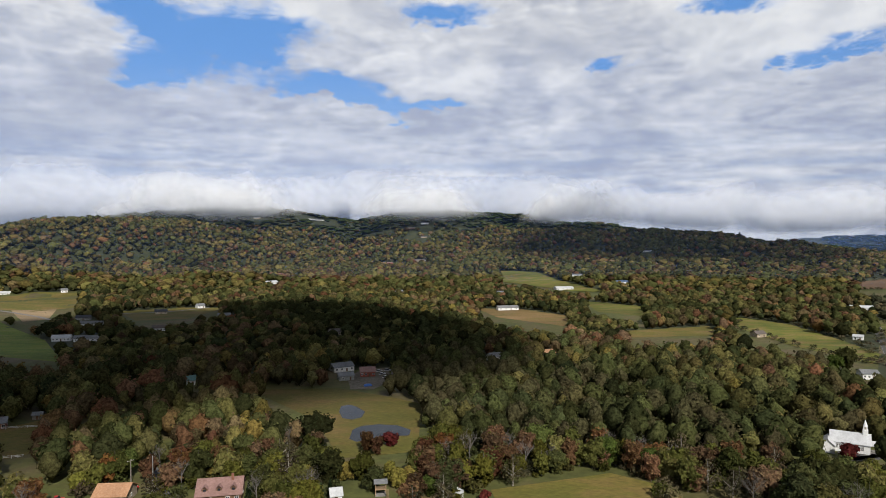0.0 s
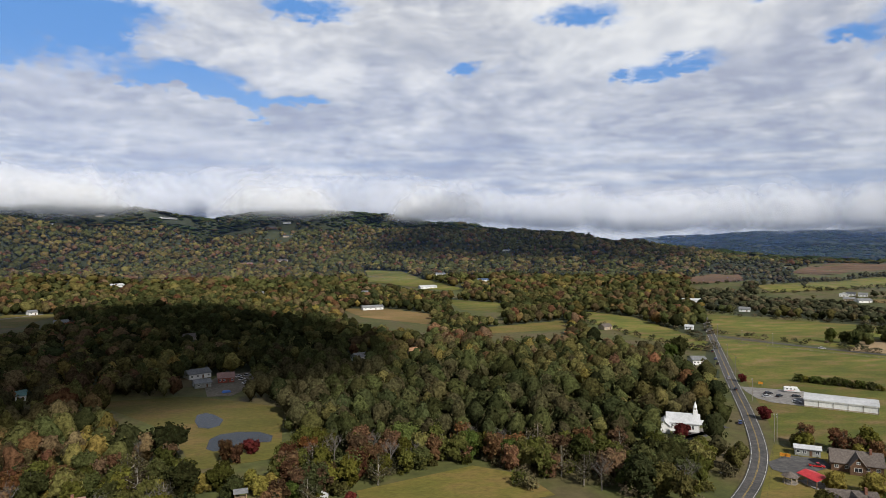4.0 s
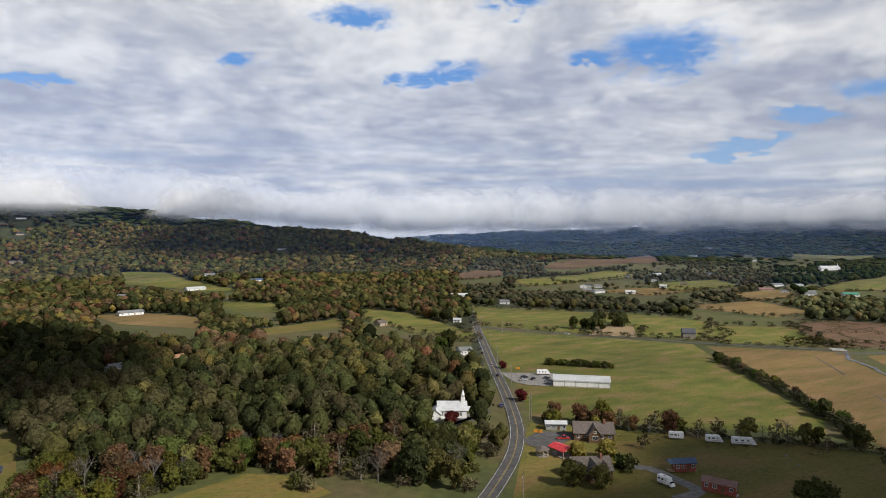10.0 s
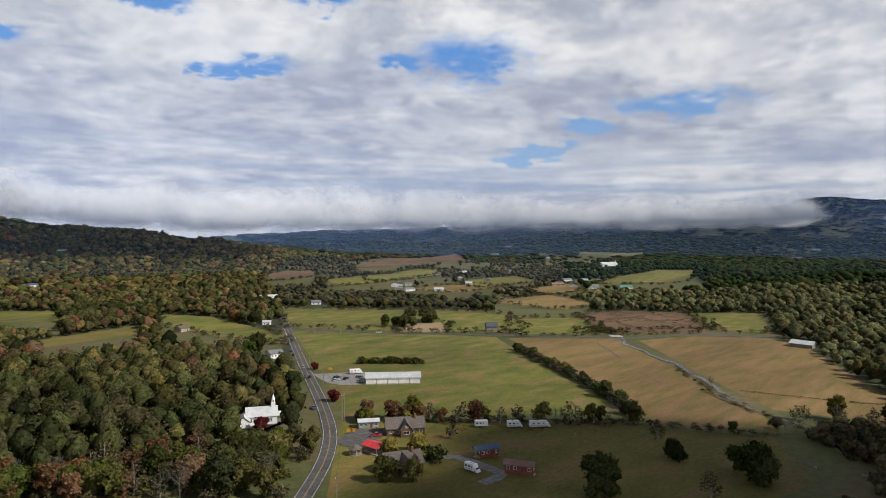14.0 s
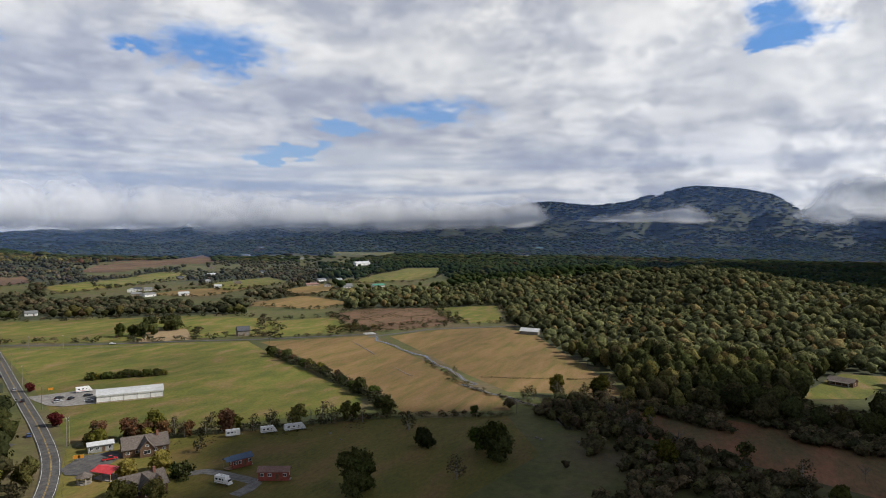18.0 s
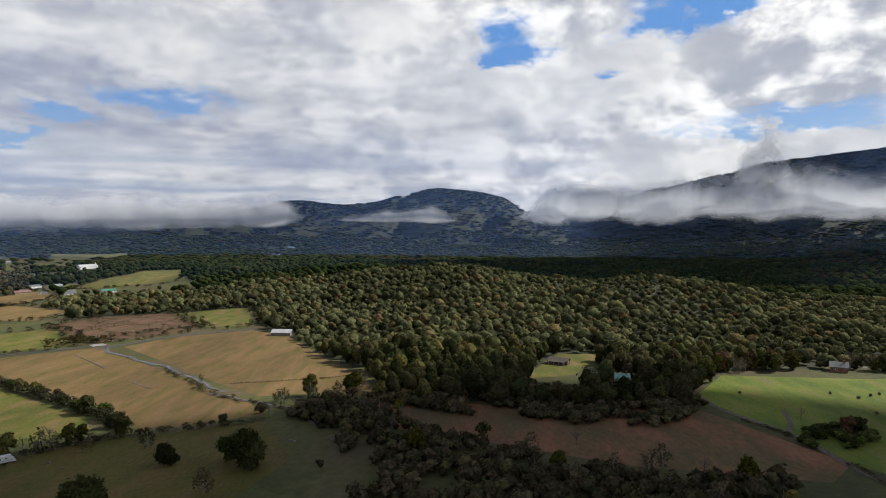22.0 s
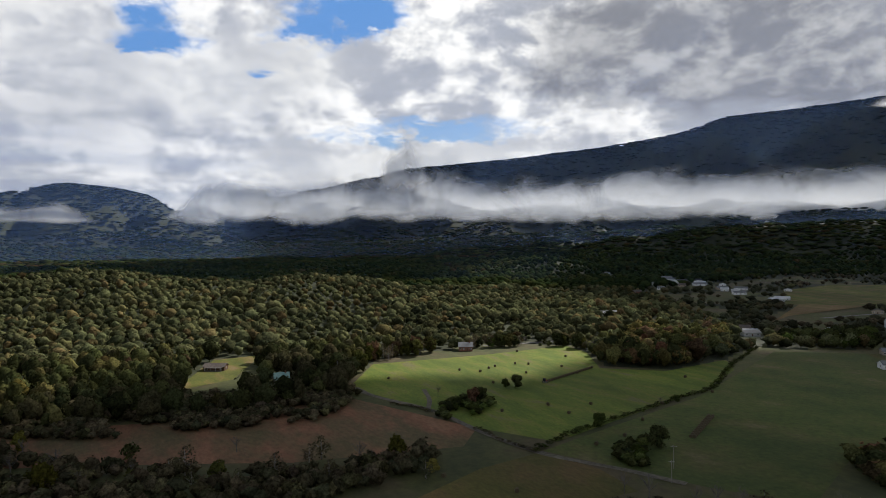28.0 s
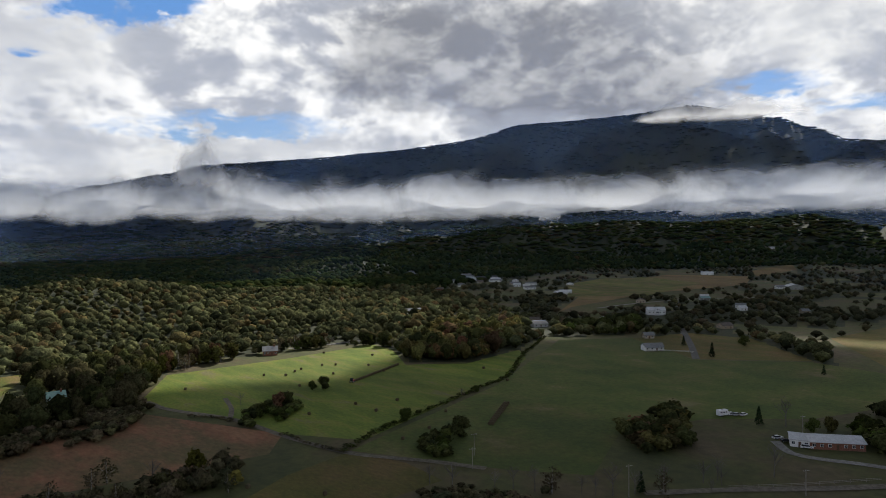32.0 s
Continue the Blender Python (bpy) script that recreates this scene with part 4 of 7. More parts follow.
for row in (
    ("trim_white", (0.68, 0.68, 0.66), (0.80, 0.80, 0.78), 2, 0.6), ("wood_grey", (0.17, 0.15, 0.13), (0.30, 0.27, 0.23), 3, 0.9), ("wood_tan", (0.28, 0.19, 0.11), (0.40, 0.28, 0.17), 3, 0.85),
    ("steel", (0.35, 0.36, 0.37), (0.5, 0.5, 0.5), 2, 0.45), ("rubber", (0.015, 0.015, 0.016), (0.03, 0.03, 0.03), 4, 0.9), ("hay", (0.07, 0.055, 0.03), (0.13, 0.10, 0.055), 3, 0.95), ("blue_tarp", (0.03, 0.10, 0.35), (0.06, 0.16, 0.45), 2, 0.6),
):
    plain(*row)
for row in (
    ("paint_red", (0.42, 0.02, 0.025), (0.5, 0.03, 0.03), 1, 0.3), ("paint_white", (0.68, 0.69, 0.70), (0.78, 0.78, 0.78), 1, 0.35), ("paint_black", (0.012, 0.013, 0.015), (0.03, 0.03, 0.032), 1, 0.25), ("paint_silver", (0.35, 0.36, 0.38), (0.42, 0.43, 0.45), 1, 0.3),
    ("paint_blue", (0.03, 0.06, 0.16), (0.04, 0.08, 0.2), 1, 0.3), ("paint_orange", (0.6, 0.22, 0.02), (0.7, 0.3, 0.04), 1, 0.5),
):
    plain(*row)
M["glass_dark"] = water_material("glass_dark", (0.02, 0.024, 0.03), 0.08)


def box(bm, x0, x1, y0, y1, z0, z1):
    v = [bm.verts.new((x, y, z)) for z in (z0, z1) for x, y in ((x0, y0), (x1, y0), (x1, y1), (x0, y1))]
    for f in ((3, 2, 1, 0), (4, 5, 6, 7), (0, 1, 5, 4), (1, 2, 6, 5), (2, 3, 7, 6), (3, 0, 4, 7)):
        bm.faces.new([v[k] for k in f])
    return v


def bar(name, size, at, material, parent, label="", bevel=0.0):
    """A box part, its size and centre given in its parent's frame."""
    bm = bmesh.new()
    (sx, sy, sz), (x, y, z) = size, at
    box(bm, x - sx / 2, x + sx / 2, y - sy / 2, y + sy / 2, z - sz / 2, z + sz / 2)
    if bevel:
        bmesh.ops.bevel(bm, geom=bm.edges[:], offset=bevel, segments=2, affect="EDGES")
    return finish(bm, name, M[material], parent, label)


def gable_roof(bm, x0, x1, y0, y1, z, rise, over=0.5, thick=0.22, along="x"):
    """Two thick slabs meeting at a ridge."""
    if along == "y":
        x0, x1, y0, y1 = y0, y1, x0, x1
    ym = (y0 + y1) / 2
    k = rise / (ym - y0)
    pts = []
    for yy, zz in ((y0 - over, z - over * k), (ym, z + rise), (y1 + over, z - over * k)):
        pts += [(yy, zz), (yy, zz + thick)]
    prof = [pts[0], pts[2], pts[4], pts[5], pts[3], pts[1]]
    rings = []
    for xx in (x0 - over, x1 + over):
        rings.append([bm.verts.new((xx, p[0], p[1]) if along == "x" else (p[0], xx, p[1])) for p in prof])
    a, b = rings
    for i in range(6):
        j = (i + 1) % 6
        bm.faces.new((a[i], a[j], b[j], b[i]))
    for r in rings:
        bm.faces.new((r[0], r[1], r[4], r[5]))
        bm.faces.new((r[1], r[2], r[3], r[4]))


def gable_walls(bm, x0, x1, y0, y1, h, rise, along="x"):
    if along == "x":
        ym = (y0 + y1) / 2
        prof = [(y0, -0.4), (y1, -0.4), (y1, h), (ym, h + rise), (y0, h)]
        rings = [[bm.verts.new((xx, p[0], p[1])) for p in prof] for xx in (x0, x1)]
    else:
        xm = (x0 + x1) / 2
        prof = [(x0, -0.4), (x1, -0.4), (x1, h), (xm, h + rise), (x0, h)]
        rings = [[bm.verts.new((p[0], yy, p[1])) for p in prof] for yy in (y0, y1)]
    a, b = rings
    for i in range(5):
        j = (i + 1) % 5
        bm.faces.new((a[i], a[j], b[j], b[i]))
    bm.faces.new(a), bm.faces.new(b)


def square_up(bm):
    bmesh.ops.recalc_face_normals(bm, faces=bm.faces[:])
    return bm


def window(parent, x, y, z, w, h, side="front", frame_mat="trim_white"):
    """A framed window: on the front or back the frame lies along x, on a side along y."""
    d = 0.07
    fr = bmesh.new()
    t = 0.1
    flat = side in ("front", "back")
    for a0, a1, b0, b1 in ((-w / 2, w / 2, -h / 2, -h / 2 + t), (-w / 2, w / 2, h / 2 - t, h / 2), (-w / 2, -w / 2 + t, -h / 2 + t, h / 2 - t), (w / 2 - t, w / 2, -h / 2 + t, h / 2 - t), (-t / 3, t / 3, -h / 2 + t, h / 2 - t)):
        if flat:
            box(fr, x + a0, x + a1, y - d, y + d, z + b0, z + b1)
        else:
            box(fr, x - d, x + d, y + a0, y + a1, z + b0, z + b1)
    wn = finish(fr, "window", M[frame_mat], parent)
    bm = bmesh.new()
    e = d * 0.4
    if flat:
        box(bm, x - w / 2 + t, x + w / 2 - t, y - e, y + e, z - h / 2 + t, z + h / 2 - t)
    else:
        box(bm, x - e, x + e, y - w / 2 + t, y + w / 2 - t, z - h / 2 + t, z + h / 2 - t)
    finish(bm, "pane", M["glass_dark"], wn)
    return wn


def seat_on(name, label, front, category, group=""):
    """A root at the middle of a building's front line, x along it and y away behind it. Returns the root and the length."""
    (ax, ay), (bx, by) = front
    root = tagged(new(name), label, category, group)
    mx, my = (ax + bx) / 2, (ay + by) / 2
    PLOTS.append((mx, my, math.hypot(bx - ax, by - ay) * 0.5 + 5.0))
    root.matrix_basis = pose(mx, my, ground_z(mx, my) + 0.15, 0, 0, math.degrees(math.atan2(by - ay, bx - ax)))
    return root, math.hypot(bx - ax, by - ay)


def house(label, front, depth=8.0, wall_h=2.8, rise=2.0, wall="siding_white", roof="roof_grey", windows=3, door=True, chimney=False, porch=False, dormers=0, wing=0.0, along="x", name="house", category="house", group="", length=None):
    root, L = seat_on(name, label, front, category, group)
    L = length or L
    bm = bmesh.new()
    gable_walls(bm, -L / 2, L / 2, 0, depth, wall_h, rise, along)
    finish(square_up(bm), "wall", M[wall], root)
    bm = bmesh.new()
    gable_roof(bm, -L / 2, L / 2, 0, depth, wall_h + 0.05, rise, along=along)
    roof_ob = finish(square_up(bm), "roof", M[roof], root)
    xs = [(-L / 2 + L * (k + 0.5) / max(1, windows + (1 if door else 0))) for k in range(windows + (1 if door else 0))]
    mid = len(xs) // 2
    for k, x in enumerate(xs):
        if door and k == mid:
            bar("door", (1.0, 0.12, 2.05), (x, -0.03, 1.03), "log_brown", root)
        else:
            window(root, x, 0, wall_h * 0.55, min(1.3, L / (windows + 2)), 1.2)
    if windows:
        for sx in (-1, 1):
            window(root, sx * L / 2, depth * 0.5, wall_h * 0.55, 1.1, 1.1, "side")
    if chimney:
        bar("chimney", (0.8, 0.8, rise + 1.4), (L * 0.28, depth * 0.42, wall_h + rise * 0.75), "brick_red", roof_ob)
    if porch:
        bar("porch_floor", (L * 0.8, 2.0, 0.25), (0, -1.05, 0.15), "wood_grey", root)
        bm = bmesh.new()
        v = [bm.verts.new(p) for p in ((-L * 0.42, -2.3, wall_h - 0.55), (L * 0.42, -2.3, wall_h - 0.55), (L * 0.42, -0.1, wall_h - 0.02), (-L * 0.42, -0.1, wall_h - 0.02), (-L * 0.42, -2.3, wall_h - 0.40), (L * 0.42, -2.3, wall_h - 0.40), (L * 0.42, -0.1, wall_h + 0.13), (-L * 0.42, -0.1, wall_h + 0.13))]
        for f in ((3, 2, 1, 0), (4, 5, 6, 7), (0, 1, 5, 4), (1, 2, 6, 5), (2, 3, 7, 6), (3, 0, 4, 7)):
            bm.faces.new([v[k] for k in f])
        finish(bm, "porch_roof", M[roof], root)
        for k in range(4):
            bar("porch_post", (0.16, 0.16, wall_h - 0.75), (-L * 0.38 + L * 0.76 * k / 3, -1.95, (wall_h - 0.75) / 2 + 0.2), "trim_white", root)
    for k in range(dormers):
        x = -L * 0.32 + L * 0.64 * k / max(1, dormers - 1)
        dm = bmesh.new()
        zb, yb = wall_h + rise * 0.18, depth * 0.10
        box(dm, x - 0.85, x + 0.85, yb, depth * 0.42, zb, zb + 1.2)
        d = finish(dm, "dormer", M[wall], roof_ob)
        dr = bmesh.new()
        gable_roof(dr, x - 0.85, x + 0.85, yb, depth * 0.44, zb + 1.2, 0.8, 0.25, 0.12, "y")
        finish(square_up(dr), "dormer_roof", M[roof], roof_ob)
        bar("dormer_pane", (0.9, 0.08, 0.8), (x, yb - 0.02, zb + 0.65), "glass_dark", roof_ob)
    if wing:
        bm = bmesh.new()
        gable_walls(bm, -wing / 2, wing / 2, -2.6, depth * 0.5, wall_h, rise * 0.95, "y")
        finish(square_up(bm), "wing_wall", M[wall], root)
        bm = bmesh.new()
        gable_roof(bm, -wing / 2, wing / 2, -2.6, depth * 0.5, wall_h + 0.06, rise * 0.95, 0.45, 0.2, "y")
        finish(square_up(bm), "wing_roof", M[roof], root)
        window(root, 0, -2.6, wall_h * 0.6, wing * 0.5, 1.5)
        window(root, 0, -2.6, wall_h + rise * 0.35, wing * 0.25, 0.9)
    return root


def church(label, front, depth, wall_h=4.0, rise=3.6, tall=9.0):
    root, L = seat_on("church", label, front, "church")
    bm = bmesh.new()
    gable_walls(bm, -L / 2, L / 2, 0, depth, wall_h, rise)
    finish(square_up(bm), "wall", M["siding_white"], root)
    bm = bmesh.new()
    gable_roof(bm, -L / 2, L / 2, 0, depth, wall_h + 0.05, rise, 0.45)
    finish(square_up(bm), "roof", M["roof_white"], root)
    for k in range(4):
        window(root, -L / 2 + L * (k + 0.7) / 4.6, 0, 2.1, 0.9, 1.9)
    for y in (depth * 0.25, depth * 0.75):
        window(root, L / 2, y, 2.1, 0.8, 1.8, "side")
    # rear wing
    bm = bmesh.new()
    gable_walls(bm, -L / 2 - 3.5, -L / 2 + 1.5, -4.5, depth * 0.5, 3.0, 2.0, "y")
    finish(square_up(bm), "wing_wall", M["siding_white"], root)
    bm = bmesh.new()
    gable_roof(bm, -L / 2 - 3.5, -L / 2 + 1.5, -4.5, depth * 0.5, 3.05, 2.0, 0.35, 0.2, "y")
    finish(square_up(bm), "wing_roof", M["roof_white"], root)
    # steeple over the entrance end
    x, y = L / 2 - 1.6, depth / 2
    st = bar("steeple", (1.9, 1.9, 2.6), (x, y, wall_h + rise + 0.5), "siding_white", root, bevel=0.05)
    bar("belfry", (1.4, 1.4, 1.4), (x, y, wall_h + rise + 2.5), "trim_white", st)
    for sx, sy in ((0, -0.72), (0.72, 0)):
        bar("louvre", (0.7 if sy else 0.06, 0.7 if sx else 0.06, 0.9), (x + sx, y + sy, wall_h + rise + 2.5), "wood_grey", st)
    bm = bmesh.new()
    bmesh.ops.create_cone(bm, segments=8, radius1=0.85, radius2=0.03, depth=2.6, cap_ends=True, matrix=Matrix.Translation((x, y, wall_h + rise + 4.5)))
    finish(bm, "spire", M["siding_white"], st)
    # portico
    bm = bmesh.new()
    gable_roof(bm, L / 2, L / 2 + 3.0, depth * 0.28, depth * 0.72, 3.1, 1.3, 0.25, 0.18)
    finish(square_up(bm), "portico_roof", M["roof_white"], root)
    for yy in (depth * 0.3, depth * 0.7):
        bar("column", (0.3, 0.3, 3.2), (L / 2 + 2.7, yy, 1.6), "trim_white", root)
    bar("door", (0.12, 1.8, 2.3), (L / 2 + 0.04, depth / 2, 1.2), "wood_grey", root)
    bar("portico_floor", (3.2, depth * 0.5, 0.3), (L / 2 + 1.6, depth / 2, 0.15), "gravel", root)
    return root


church("white clapboard country church with a steeple and pale roof", [(156.6, 264.1), (168.3, 257.2)], 9.0, 3.8, 3.2)

# warehouse: five bays in ribbed metal
wh, L = seat_on("warehouse", "long white metal warehouse with a pale grey roof", [(245.8, 285.9), (269.3, 264.6)], "warehouse")
bm = bmesh.new()
gable_walls(bm, -L / 2, L / 2, 0, 15, 3.8, 1.5)
finish(square_up(bm), "wall", M["siding_white"], wh)
bm = bmesh.new()
gable_roof(bm, -L / 2, L / 2, 0, 15, 3.85, 1.5, 0.3, 0.15)
finish(square_up(bm), "roof", M["roof_white"], wh)
for k in range(6):
    bar("downpipe", (0.16, 0.16, 3.7), (-L / 2 + 0.1 + (L - 0.2) * k / 5, -0.1, 1.85), "wood_grey", wh)
bar("gutter", (L + 0.5, 0.16, 0.18), (0, -0.42, 3.62), "trim_white", wh)
bar("base_band", (L, 0.08, 0.5), (0, -0.04, 0.25), "siding_tan", wh)
for y in (4, 10):
    bar("roller_door", (0.1, 3.4, 3.2), (-L / 2 - 0.03, y, 1.6), "siding_grey", wh)
for k in range(7):
    bar("roof_seam", (0.1, 0.1, 0.06), (-L / 2 + L * (k + 0.5) / 7, 7.5, 5.55), "steel", wh)

house("brown log lodge with a wide shingled roof", [(189.6, 206.7), (202.8, 196.8)], 10, 3.2, 3.4, "log_brown", "roof_brown", 4, chimney=True, wing=5.0, name="lodge", category="lodge")
house("brown log lodge with gabled dormers beside autumn trees", [(158.7, 172.9), (171.2, 166.7)], 10, 3.2, 3.4, "log_brown", "roof_brown", 4, chimney=True, wing=4.5, dormers=2, name="lodge", category="lodge")
house("grey tiny cabin with white trim and pale roof", [(188.7, 224.1), (195.9, 218.8)], 4.2, 2.8, 0.8, "siding_grey", "roof_white", 3, name="cabin", category="cabin")
house("white roadside shop with a grey roof", [(251.2, 391.6), (260, 389.3)], 12, 3.2, 1.6, "siding_white", "roof_grey", 3, name="shop", category="shop")
house("small white shed at the wood's edge", [(336.7, 538.6), (341.9, 533.9)], 6, 2.6, 1.4, "siding_white", "roof_white", 1, name="shed", category="shed")
house("weathered grey hay barn with an open side", [(450.5, 361.5), (457.9, 354.9)], 9, 4.5, 3.0, "wood_grey", "roof_dark", 0, name="barn", category="barn")
house("farmhouse with a teal metal roof among trees", [(381.5, -100.9), (380, -109.2)], 9, 3.0, 2.4, "siding_grey", "roof_teal", 3, chimney=True, porch=True)
house("brown wooden hut in a clearing on the hill", [(440.8, -70.9), (434, -82.6)], 7, 2.6, 1.6, "log_brown", "roof_brown", 2, porch=True, name="hut", category="hut")
house("dark-roofed farmhouse half hidden in the trees", [(418.3, -248), (413.2, -256.7)], 9, 3.2, 2.6, "brick_red", "roof_grey", 3, chimney=True)
house("white pavilion roof at the forest's edge", [(556, 145.5), (554.7, 129.3)], 10, 2.6, 2.2, "wood_grey", "roof_white", 0, name="pavilion", category="pavilion", door=False)
house("pale ranch house with a ribbed white metal roof", [(75.4, -290.4), (58.4, -301.6)], 11, 2.8, 1.6, "brick_red", "roof_white", 6, name="ranch_house")
house("white garage wing of the ranch house", [(82.4, -288.7), (75.8, -291)], 10, 2.8, 1.5, "siding_white", "roof_white", 2, name="garage", category="garage")
house("white two-storey farmhouse with a bright roof", [(320.2, -641.3), (306.6, -653.2)], 10, 5.0, 2.8, "siding_white", "roof_white", 4, wing=5.0)
house("white gabled house among trees", [(321.5, -555.5), (313.5, -562.6)], 8, 3.4, 3.0, "siding_white", "roof_white", 2, along="y")
house("beige house with a low grey roof", [(251.6, -498.1), (245.8, -503.3)], 8, 2.8, 1.8, "siding_tan", "roof_grey", 2)
house("white house with a grey roof beside the pasture", [(225.2, -446.8), (216.2, -457.9)], 8, 3.0, 2.0, "siding_white", "roof_grey", 3, porch=True)
house("long white barn on the far field", [(520.7, -1265.3), (502.3, -1276.7)], 14, 4.0, 2.0, "siding_white", "roof_white", 0, name="barn", category="barn")
house("farm buildings with a white gabled roof", [(303.4, -1049.1), (286.7, -1063)], 16, 4.5, 3.5, "siding_grey", "roof_white", 0, along="y", name="barn", category="barn")
house("white farm annex below the barn", [(318.8, -1048.7), (307.6, -1058.1)], 10, 3.2, 2.2, "siding_white", "roof_grey", 3)
house("tan-roofed house beside the driveway", [(-114.3, 211.7), (-104, 212.5)], 10, 2.8, 2.4, "siding_tan", "roof_tan", 4)
house("house with a mauve shingle roof and three dormers", [(-80.6, 211.4), (-66.7, 214)], 11, 3.0, 3.6, "log_brown", "roof_mauve", 4, dormers=3, chimney=True)
house("red brick house with a grey roof", [(-206.8, 292.9), (-199.2, 297.1)], 8, 2.8, 1.8, "brick_red", "roof_grey", 3)
house("small grey garden shed", [(-196.4, 311.6), (-192.4, 312.5)], 3.5, 2.2, 1.0, "wood_grey", "roof_grey", 0, name="shed", category="shed")
house("red-walled shop with a faded red roof", [(-51.2, 403.1), (-42.3, 404.6)], 9, 3.0, 2.2, "siding_red", "roof_mauve", 3, name="shop", category="shop")
house("long house with pale grey roofs in the shade", [(-69.5, 416.7), (-57.8, 423.4)], 11, 2.8, 2.0, "siding_white", "roof_grey", 3)
house("grey-roofed outbuilding beside the shop", [(-62.4, 392.4), (-54, 395.3)], 9, 2.6, 1.4, "siding_grey", "roof_grey", 1, name="outbuilding", category="outbuilding")
house("white shed with a rounded pale roof", [(-36.9, 212.8), (-33.5, 213.7)], 5, 2.4, 1.6, "siding_white", "roof_white", 0, name="shed", category="shed")

HOMES = "houses scattered over the valley"
for label, front, depth, wall, roof, wn in (
    ("white house trailer in the hamlet", [(-325.7, 543.8), (-311.6, 546.3)], 5, "siding_white", "roof_white", 4), ("white house trailer in the hamlet", [(-305.5, 540.4), (-285.3, 542.8)], 5, "siding_white", "roof_grey", 5),
    ("white house trailer in the hamlet", [(-350.9, 630.9), (-330.3, 634.2)], 5, "siding_white", "roof_grey", 4), ("low dark-roofed cottage in the hamlet", [(-380.1, 677.2), (-367.1, 681.3)], 8, "siding_grey", "roof_dark", 2),
    ("dark-roofed cottage beside the lane", [(-320.5, 727.9), (-308.7, 732.6)], 8, "siding_tan", "roof_dark", 2), ("white cottage beside the lane", [(-295.3, 788.2), (-288.6, 794)], 8, "siding_white", "roof_grey", 1),
    ("grey cottage beneath the woods", [(-237.6, 691.1), (-225.9, 695.5)], 9, "siding_grey", "roof_grey", 2), ("white house trailer under the trees", [(-266.7, 599.3), (-254.6, 602.5)], 5, "siding_white", "roof_brown", 3),
    ("white house on the hillside", [(-286.4, 1064.3), (-272.4, 1081.6)], 10, "siding_white", "roof_white", 2), ("pale house on the wooded slope", [(-260.4, 1810.8), (-234.1, 1824.3)], 12, "siding_tan", "roof_grey", 2),
    ("red-brown house on the wooded slope", [(-138.4, 1433), (-111, 1445.2)], 10, "siding_red", "roof_mauve", 2), ("red-brown house on the wooded slope", [(-104.2, 1436.9), (-82, 1438.4)], 10, "brick_red", "roof_mauve", 2),
    ("house near the ridge top", [(-552.9, 1920.4), (-533.1, 1926.6)], 12, "siding_tan", "roof_grey", 1), ("white house near the ridge top", [(-622.5, 1805.5), (-611.1, 1808.7)], 12, "siding_white", "roof_grey", 1),
):
    house(label, front, depth, 2.9, 2.0, wall, roof, wn, group=HOMES)
for label, front, depth, wall, roof, wn in (
    ("white house near the ridge top", [(-396.7, 1981.3), (-381.7, 2115.2)], 12, "siding_white", "roof_grey", 2), ("house on the upper slope", [(-62.8, 1483.7), (-41, 1480.3)], 10, "siding_tan", "roof_brown", 1),
    ("house on the upper slope", [(-100.7, 1889.7), (-82.6, 1885.4)], 12, "log_brown", "roof_brown", 1), ("house on the upper slope", [(-64, 1913.2), (-42.6, 1912.5)], 12, "siding_white", "roof_grey", 1),
    ("house on the upper slope", [(-101.3, 1839.4), (-78.6, 1723.8)], 12, "siding_white", "roof_dark", 1), ("house on the upper slope", [(-57.8, 1723), (-43, 1722.4)], 12, "siding_tan", "roof_dark", 1),
    ("white house at the wood's edge", [(-582.5, 861.6), (-572.9, 867.3)], 9, "siding_white", "roof_white", 1), ("white house at the wood's edge", [(-509.3, 873.6), (-502.5, 877.5)], 9, "siding_white", "roof_grey", 1),
    ("brown house in the trees", [(-99, 571.6), (-89.6, 574.6)], 9, "siding_tan", "roof_brown", 2), ("white cottage in the wood", [(33.2, 451.8), (41.4, 455.7)], 8, "siding_white", "roof_grey", 2),
    ("tan cottage in the wood", [(72.1, 463.5), (80, 467.6)], 8, "siding_tan", "roof_tan", 2), ("long white farm building on the slope", [(173, 1000.7), (200, 1006.4)], 12, "siding_white", "roof_white", 3),
    ("white house beside the tan field", [(63.3, 753), (87.2, 757.8)], 9, "siding_white", "roof_grey", 3), ("white house on the rise", [(232, 1177.7), (248.7, 1175.2)], 10, "siding_white", "roof_grey", 2),
):
    house(label, front, depth, 2.9, 2.0, wall, roof, wn, group=HOMES)
